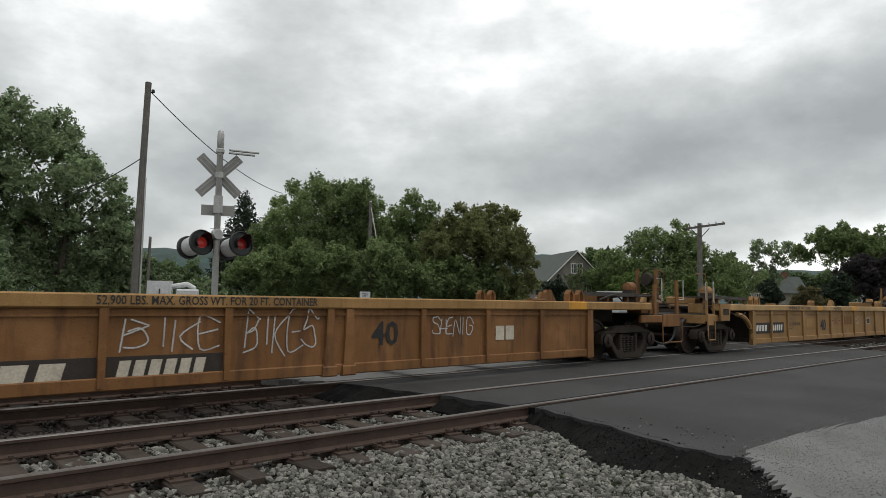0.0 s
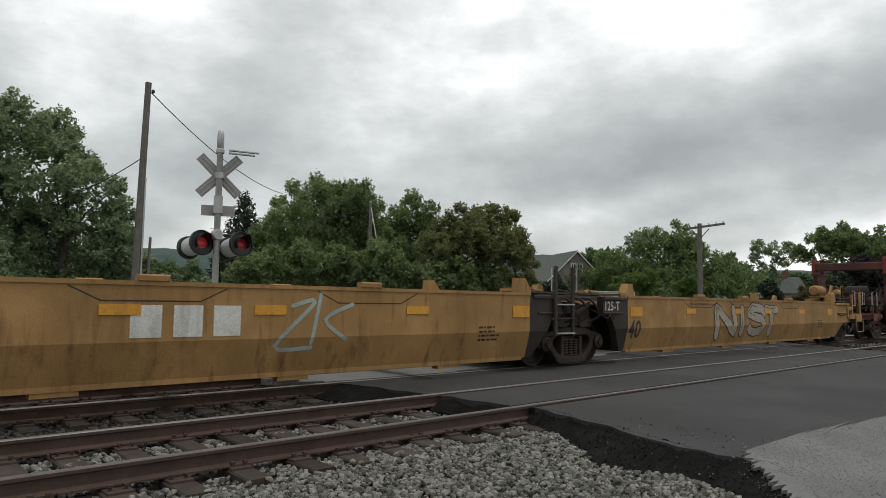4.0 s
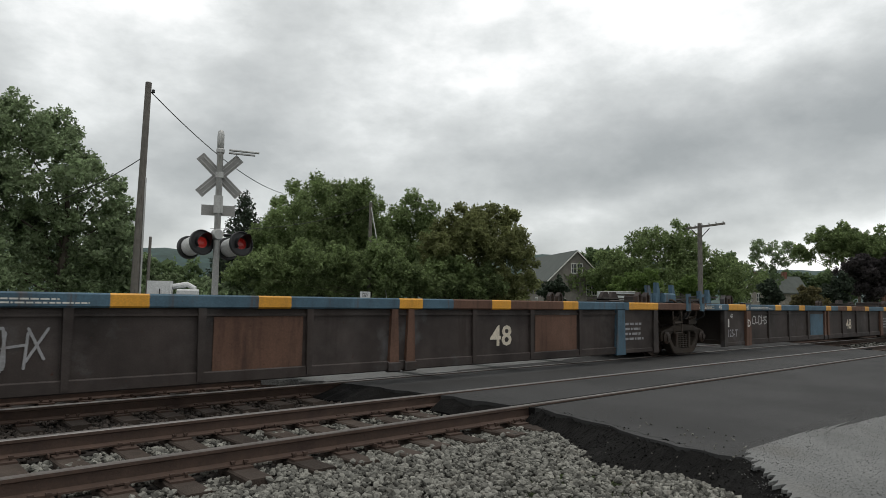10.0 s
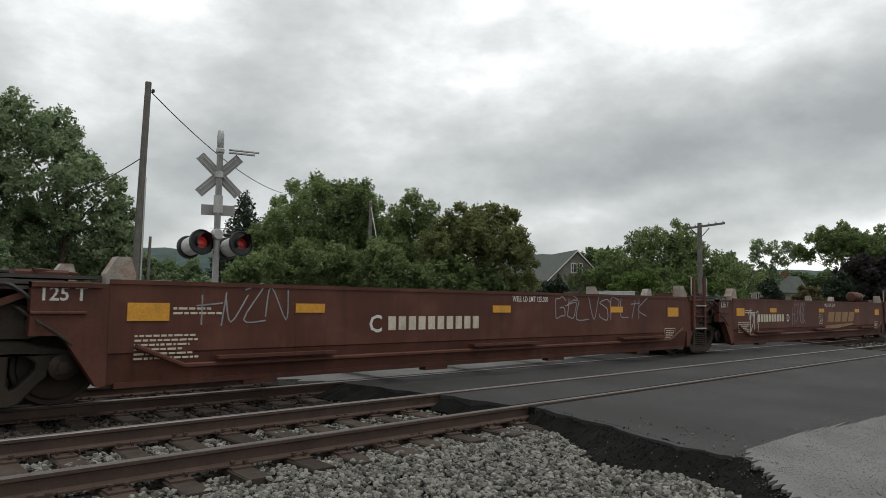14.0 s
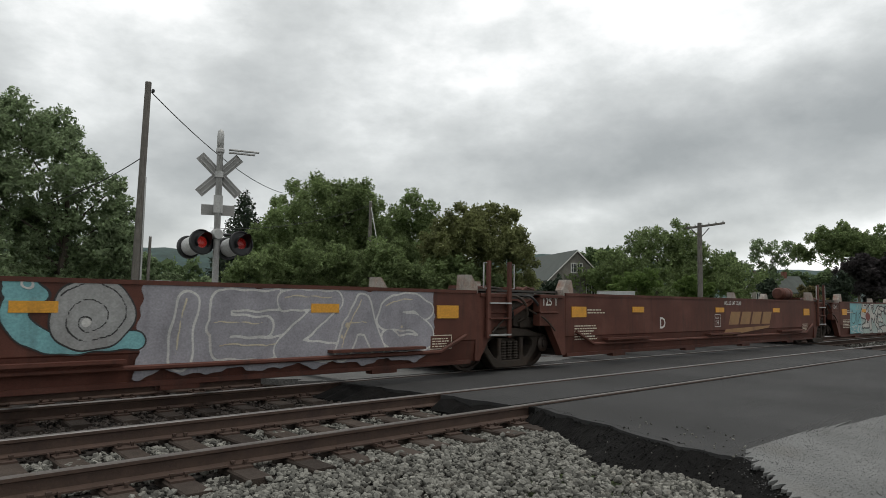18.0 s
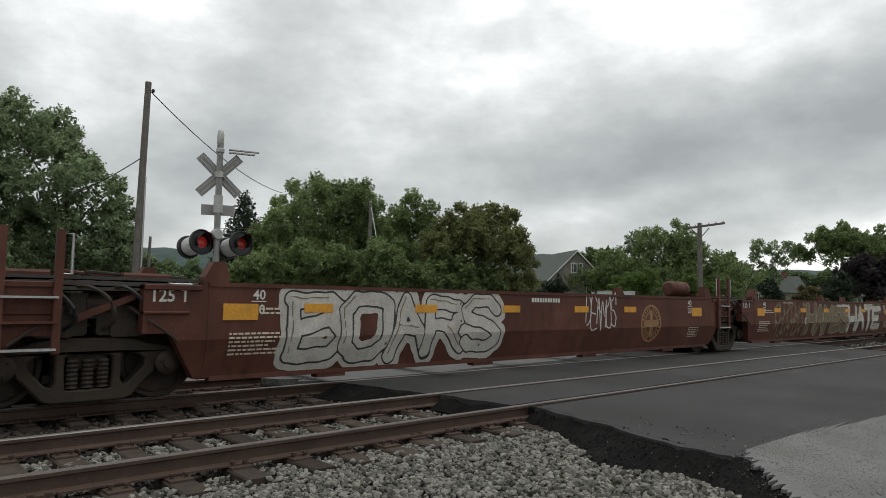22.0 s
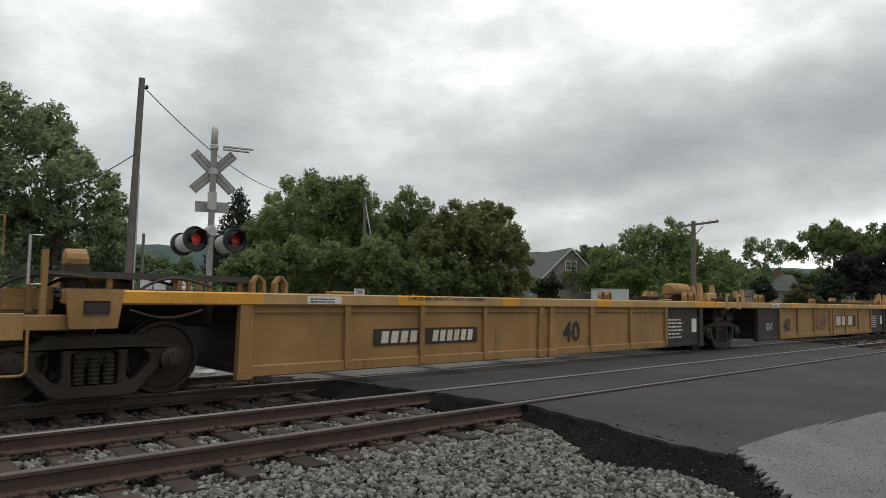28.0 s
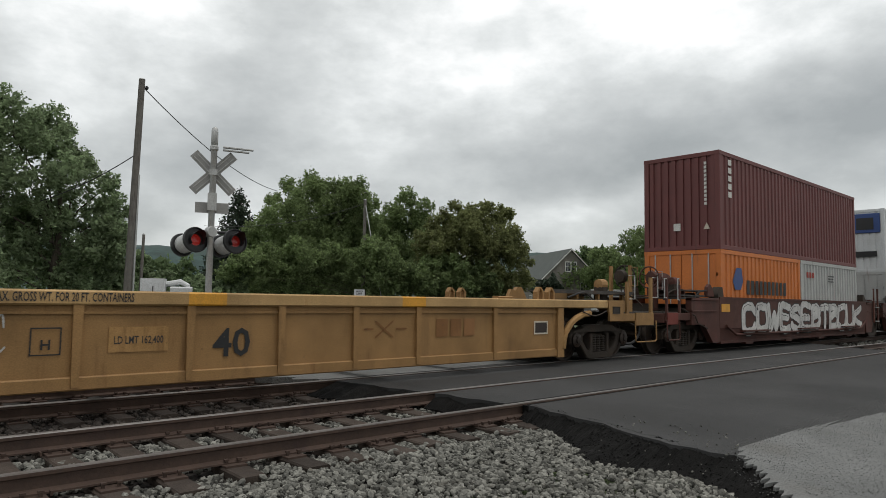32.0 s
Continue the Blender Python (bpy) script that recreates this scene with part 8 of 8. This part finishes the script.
def brown_flat(u, k, first, last, label):
    t = brown_unit(u, k, first, last, label, False, L=16.4, guide="brown", folded=True, stripes=(3.58, 5.8, 7.74, 10.95) if first else (2.72, 4.8, 6.92, 9.11, 10.95))
    fraction(t, 1.92)
    fraction(t, 13.85)
    lettering("LD LMT 122200 PER UNIT", .055, 3.4, 1.40, FACE, "white", t, .9)
    return t


t = brown_flat(484.3, 0, True, False, "brown well car with two silver graffiti throw-ups")
bars(2.64, 3.5, .74, .98, 4, FACE, "gold", t)
bars(4.23, 5.2, .74, .98, 6, FACE, "gold", t)
burner("BEAD", 5.25, 7.05, .34, 1.44, FACE, t, "spray_silver", "spray_black", None, 101, 1.0, line=.03)
burner("ROTO", 9.35, 13.65, .32, 1.46, FACE, t, "spray_silver", "spray_black", None, 102, 1.05, extra="spray_white", line=.042)
lettering("LD LMT 122200 PER UNIT", .085, 7.74, 1.0, FACE, "white", t, fit=1.5)
t = brown_flat(500.75, 1, False, False, "brown well car with maroon and teal graffiti")
burner("TYOS", 2.45, 6.65, .34, 1.46, FACE, t, "spray_maroon", "spray_white", "spray_teal", 103, 0.9, glow="spray_bone_light", extra="spray_cream", style="block", line=.04, halo=.05)
bars(7.7, 8.67, 1.32, 1.40, 11, FACE, "white", t)
seal(t, 11.97)
t = brown_flat(517.15, 2, False, False, "brown well car with white block graffiti and a round emblem")
burner("BOARS", 2.56, 6.80, .30, 1.47, FACE, t, "spray_bone_light", "spray_black", None, 104, .74, glow="spray_bone_light", extra="spray_khaki", style="block", line=.028, halo=.10)
bars(7.75, 8.64, 1.32, 1.40, 11, FACE, "white", t)
tag("DEAMOS", 9.5, 10.6, .8, 1.4, FACE, "spray_white", t, 105, .03)
seal(t, 12.1)
t = brown_flat(533.63, 3, False, False, "brown well car under khaki and silver graffiti")
wash = Spray(2.6, 5.6, .3, 1.49, FACE, t, 8)
wash.paint(np.maximum(wash.box(2.75, 5.45, .34, 1.44, 2.5), -.03 + 2.2 * np.abs(wash.mist)), "spray_khaki", 0, "graffiti_ground", "blotchy khaki overpaint")
burner("HAMES", 5.35, 9.45, .32, 1.47, FACE, t, "spray_khaki", "spray_bone", None, 106, 1.0, style="block", line=.022, extra="greycar")
burner("HATE", 9.45, 13.3, .34, 1.46, FACE, t, "spray_bone_light", "spray_black", None, 107, 0.9, glow="spray_khaki", extra="spray_khaki", style="block", line=.022, halo=.05)
bars(8.3, 9.6, 1.32, 1.40, 11, FACE - .008, "white", t)
lettering("C", .2, 5.15, .74, FACE - .008, "white", t)
t = brown_flat(550.08, 4, False, True, "brown well car end unit with silver and blue graffiti")
seal(t, 4.27, .86, .48)
burner("JAOS", 4.85, 8.05, .32, 1.47, FACE, t, "spray_silver", "spray_purple", "spray_teal", 108, 1.0, glow="spray_white", extra="spray_black", line=.05, halo=.025)
lettering("B", .22, 9.68, .78, FACE, "white", t)
bars(10.85, 11.77, .78, 1.02, 4, FACE, "gold", t)
bars(12.43, 13.41, .78, 1.02, 6, FACE, "gold", t)
lettering("L 266 FT", .10, 14.55, 1.18, FACE - .022, "white", t, fit=.55)
fine_print(15.15, 15.95, .78, 1.40, 8, FACE - .022, "white", t)
part("notice_plate", Geo().box(15.3, 15.62, FACE - .028, FACE - .02, .88, 1.02), M["amber"], t)
g = Geo()
for q in (((16.0, .92), (16.5, .92)), ((16.5, .92), (16.5, 1.36)), ((16.5, 1.36), (16.0, 1.36)), ((16.0, 1.36), (16.0, .92)), ((16.0, 1.15), (16.5, 1.15))):
    g.stroke(q, .014, FACE - .022)
part("plate_mark", g, M["white"], t)

# five-unit golden yellow set
t = yellow_unit(570.72, 0, True, False, "golden yellow well car with grey bubble graffiti", False)
part("number_panel", Geo().box(3.87, 6.15, FACE, FACE + .008, .96, 1.16), M["black"], t, "black lettering panel")
bars(3.95, 4.75, 1.0, 1.13, 4, FACE - .004, "white", t, .2)
bars(4.95, 6.05, 1.0, 1.13, 6, FACE - .004, "white", t, .2)
burner("OESTR", 6.15, 9.85, .32, 1.47, FACE, t, "spray_grey", "spray_black", None, 111, 0.95, glow="spray_silver", extra="spray_white", second="spray_teal", split=.35, line=.026, halo=.045)
tag("DOMAN", 10.9, 14.2, .44, 1.36, FACE, "spray_black", t, 112, .026)
tag("SOND", 2.7, 5.0, .42, .8, FACE, "ochre", t, 113, .02)
for i, (u, w) in enumerate(((587.2, "C"), (603.75, "D"), (620.15, "E"))):
    t = yellow_unit(u, i, False, False, "golden yellow well car with black stencils", False)
    lettering(w, .2, 5.1, .95, FACE, "black", t)
    bars(7.49, 9.05, .72, 1.04, 3, FACE, "ochre", t)
    tag("CENO", 3.1, 5.6, .55, 1.3, FACE, "ochre", t, 114 + i, .02)
    if i == 0:
        tag("WLADEH", 10.2, 13.8, .86, 1.12, FACE, "spray_white", t, 118, .025)
    if i == 2:
        burner("NISHE", 3.4, 12.6, .36, 1.44, FACE, t, "spray_lilac", "spray_white", "spray_lilac", 119, 0.9, style="wild")
t = yellow_unit(636.6, 4, False, True, "golden yellow well car end unit with a black number panel", False)
part("number_panel", Geo().box(10.81, 13.15, FACE, FACE + .008, .78, 1.02), M["black"], t, "black lettering panel")
bars(10.95, 11.75, .82, .98, 4, FACE - .004, "white", t, .2)
bars(11.95, 13.05, .82, .98, 6, FACE - .004, "white", t, .2)
lettering("A", .22, 10.56, .78, FACE, "black", t)
lettering("119800 PER UNIT", .09, 8.1, .98, FACE, "black", t, fit=1.05)
tag("ZEROS", 12.98, 14.0, .72, 1.2, FACE, "spray_cream", t, 120, .02)
for x in (8.6, 11.6):
    part("sill_cover", Geo().box(x - 1.25, x + 1.25, -1.50, -1.32, 1.46, 1.60, .03), M["yellow_plate"], t)


# ribbed yellow set with dark end panels
def ttx(t, x):
    part("emblem_panel", Geo().box(x, x + 2.5, SHEET - .003, SHEET + .005, .52, .94), M["dark"], t)
    bars(x + .15, x + 2.2, .56, .90, 3, SHEET - .008, "cream", t, .12, .78, "painted_emblem")


for k, u in enumerate((657.7, 674.35, 691.0, 707.7, 724.4)):
    t = ribbed_unit(u, 16.66, "golden yellow ribbed well car with dark grey end panels", "yellow", "yellow", "dark", P166, RB, k == 0, k == 4, yellow_bands(k), 8.25)
    if k == 1:
        tank(t, -1.6, 1.62, "yellow_old", -.6, .23, 1.0)
    if k:
        lettering("125-T", .19, 2.38, .52, SHEET - .008, "white", t, .8, label="white weight class stencil")
    if k < 4:
        fine_print(13.1, 13.9, .42, .95, 6, SHEET - .008, "white", t)
        part("notice_plate", Geo().box(14.3, 14.55, SHEET - .012, SHEET, .55, .9), M["white"], t)
    else:
        part("notice_plate", Geo().box(RB[1] - .43, RB[1] - .25, -1.473, -1.465, .66, .9), M["white"], t)
        bars(12.95, 13.45, .76, .80, 9, SHEET - .006, "cream", t)
        part("patch_plate", Geo().box(13.6, 13.9, SHEET - .006, SHEET, .68, .80), M["redoxide"], t)
    part("notice_plate", Geo().box(2.7, 3.3, -1.4755, -1.4715, 1.21, 1.32), M["white"], t)
    fine_print(2.75, 3.25, 1.23, 1.31, 2, -1.479, "dark", t)
    if k in (0, 4):
        part("number_panel", Geo().box(3.96, 6.3, SHEET - .003, SHEET + .005, .55, .82), M["dark"], t, "dark lettering panel")
        bars(4.1, 4.9, .59, .78, 4, SHEET - .008, "cream", t, .15)
        bars(5.2, 6.2, .59, .78, 6, SHEET - .008, "cream", t, .15)
        lettering("40", .40, 8.83, .48, SHEET - .006, "black", t, fit=.58)
        lettering("52,900 LBS. MAX. GROSS WT. FOR 20 FT. CONTAINERS", .06, 4.6, 1.28, -1.4745, "black", t, .86)
    else:
        lettering("40", .40, 3.77, .46, SHEET - .006, "black", t, fit=.58)
        ttx(t, 8.55)
    if k == 1:
        tag("SLURP", 6.5, 7.7, .5, .9, SHEET - .006, "spray_purple", t, 131, .04)
    if k == 4:
        part("notice_plate", Geo().box(11.84, 12.35, SHEET - .008, SHEET, .55, .85), M["cream"], t)
        part("notice_plate", Geo().box(11.88, 12.31, SHEET - .011, SHEET - .004, .59, .81), M["dark"], t)
        fine_print(11.9, 12.29, .60, .80, 4, SHEET - .0135, "cream", t)
t = single_car(745.45, "golden yellow single ribbed well car with a chalked word", P453, (1.72, 5.09, 5.96, 9.63, 11.14, 13.75), [("NATOC", 3.69, 4.83, .62, 1.0, "spray_white", 133)])


# the loaded car and what follows
def container(u, x0, L, z0, H, mat, label, doors=True):
    t = thing("shipping_container", label, "container", pose(u, TRAIN_Y, 0), "containers on the train")
    UNITS.append((t, u))
    a, b, w = x0, x0 + L, 1.219
    for s in (-1, 1):
        y = lambda p, q: sorted((s * p, s * q))
        for z in (z0, z0 + H - .13):
            part("side_rail", Geo().box(a, b, *y(w - .06, w), z, z + .13, .01), M[mat], t)
        g, n = Geo(), int((L - .3) / .28)
        pts = []
        for i in range(n):
            c = a + .15 + (L - .3) * i / n
            k = (L - .3) / n
            pts += [(c, w - .012), (c + k * .40, w - .012), (c + k * .5, w - .048), (c + k * .9, w - .048)]
        pts.append((b - .15, w - .012))
        v = [(px, s * py, z) for px, py in pts for z in (z0 + .12, z0 + H - .12)]
        g.add(v, [(2 * i, 2 * i + 2, 2 * i + 3, 2 * i + 1) for i in range(len(pts) - 1)])
        part("corrugated_side", g, M[mat], t)
        for x in (a, b - .16):
            part("corner_post", Geo().box(x, x + .16, *y(w - .16, w), z0, z0 + H, .012), M[mat], t)
            for z in (z0, z0 + H - .118):
                part("corner_casting", Geo().box(x - .004, x + .178, *y(w - .16, w + .004), z, z + .118, .01), M[mat], t)
    part("roof", Geo().box(a + .05, b - .05, -w + .05, w - .05, z0 + H - .06, z0 + H - .03), M[mat], t)
    part("floor", Geo().box(a + .05, b - .05, -w + .05, w - .05, z0 + .03, z0 + .12), M["tie"], t)
    part("end_wall", Geo().box(b - .10, b - .05, -w + .1, w - .1, z0 + .1, z0 + H - .1), M[mat], t)
    for z in (z0, z0 + H - .13):
        part("end_rail", Geo().box(a, a + .08, -w, w, z, z + .13, .01), M[mat], t)
    if doors:
        for s in (-1, 1):
            d = part("door", Geo().box(a + .03, a + .07, *sorted((s * .01, s * (w - .12))), z0 + .12, z0 + H - .12, .008), M[mat], t)
            for yy in (.35, .85):
                part("lock_rod", Geo().tube([(a + .01, s * yy, z0 + .1), (a + .01, s * yy, z0 + H - .1)], .02, 6), M["alu"], d)
            for zz in (.3, .5, .7):
                part("hinge", Geo().box(a + .0, a + .04, *sorted((s * (w - .2), s * (w - .08))), z0 + H * zz, z0 + H * zz + .1), M[mat], d)
    else:
        g = Geo()
        for i in range(9):
            yy = -w + .16 + i * .245
            g.box(a + .02, a + .06, yy, yy + .13, z0 + .13, z0 + H - .13)
        part("corrugated_end", g, M[mat], t)
        part("end_panel", Geo().box(a + .06, a + .09, -w + .12, w - .12, z0 + .12, z0 + H - .12), M[mat], t)
    return t


CU = 765.7
t = smooth_unit(CU, 16.4, "grimy well car loaded with stacked containers", "sealbrown", "sealbrown", True, False, "iron", ledge=True, hang=False)
burner("COWESEBTBOUK", 2.9, 13.8, .40, 1.44, FACE, t, "spray_white", "spray_black", None, 141, 1.0, line=.03)
stripe(1.55, 1.1, t, FACE + .004, .5, .22)
c = container(CU, 2.05, 12.19, 2.905, 2.896, "box_brown", "maroon corrugated high-cube shipping container on top of the stack", False)
g = Geo()
for i in range(5):
    z = 5.42 - i * .24
    g.plate([(2.60, z), (2.82, z), (2.82, z + .17), (2.60, z + .17)], -1.2235)
part("painted_mark", g, M["white"], c, "white vertical mark")
g = Geo()
for i in range(11):
    z = 5.42 - i * .12
    g.add([(2.045, -.75, z), (2.045, -.83, z), (2.045, -.83, z + .085), (2.045, -.75, z + .085)], [(0, 1, 2, 3)])
part("painted_code", g, M["white"], c)
part("data_plate", Geo().box(2.035, 2.05, -.0, .22, 3.5, 3.72), M["white"], c)
part("warning_triangle", Geo().add([(2.04, -.72, 3.5), (2.04, -.92, 3.5), (2.04, -.82, 3.7)], [(0, 1, 2)]), M["cream"], c)
c = container(CU, 2.05, 6.06, .31, 2.591, "box_orange", "orange twenty-foot shipping container with a blue mark in the well", True)
part("painted_mark", Geo().plate([(2.95, 1.75), (3.35, 1.75), (3.5, 2.0), (3.4, 2.4), (3.05, 2.4), (2.8, 2.0)], -1.2235), M["box_blue"], c, "blue angular mark")
bars(3.75, 6.9, 1.62, 2.05, 10, -1.2235, "black", c, 0, .7)
c = container(CU, 8.18, 6.06, .31, 2.591, "box_grey", "pale grey twenty-foot shipping container in the well", True)
bars(8.7, 9.5, 2.3, 2.5, 3, -1.2235, "spray_red", c, 0, .7)
fine_print(10.9, 11.6, 2.2, 2.5, 3, -1.2235, "black", c)
for k in (1, 2):
    u = CU + 16.4 * k
    t = smooth_unit(u, 16.4, "grimy brown well car further back with stacked containers", "sealbrown", "sealbrown", False, k == 2, "iron", ledge=True, hang=False)
    container(u, 2.05, 12.19, .31, 2.591, "box_grey" if k == 1 else "box_orange", "forty-foot shipping container in the well", True)
    c = container(u, 2.05, 12.19, 2.905, 2.896, "box_white", "white refrigerated shipping container with a blue machinery end", False)
    part("machinery_panel", Geo().box(2.00, 2.05, -1.05, 1.05, 4.7, 5.6, .02), M["box_blue"], c)
    part("machinery_grille", Geo().box(1.985, 2.005, -.8, -.1, 4.85, 5.4), M["lampblack"], c)
    part("machinery_grille", Geo().box(1.985, 2.005, -.9, .9, 3.6, 3.85), M["lampblack"], c)


def motions():
    """Everything on the train's track rolls towards -x at an even speed."""
    for t, u in UNITS:
        walk(t, [(0, pose(u, TRAIN_Y, 0)), (SECONDS, pose(u - SPEED * SECONDS, TRAIN_Y, 0))])
    for w, u, a in wheelsets:
        # each wheelset rolls while it passes the crossing
        first = max(0, int((u - 34) / SPEED * FPS))
        last = min(int(SECONDS * FPS), int((u + 3) / SPEED * FPS) + 1)
        rows = [(0, 0.0)] if first else []
        rows += [(f / FPS, -89.0 * (f - first)) for f in range(first, last + 1)]
        if not rows:
            rows = [(0, 0.0)]
        if last < SECONDS * FPS:
            rows.append((SECONDS, rows[-1][1] - 40))
        walk(w, [(t, pose(a, 0, WHEEL_R, 0, turn, 0)) for t, turn in rows])


motions()
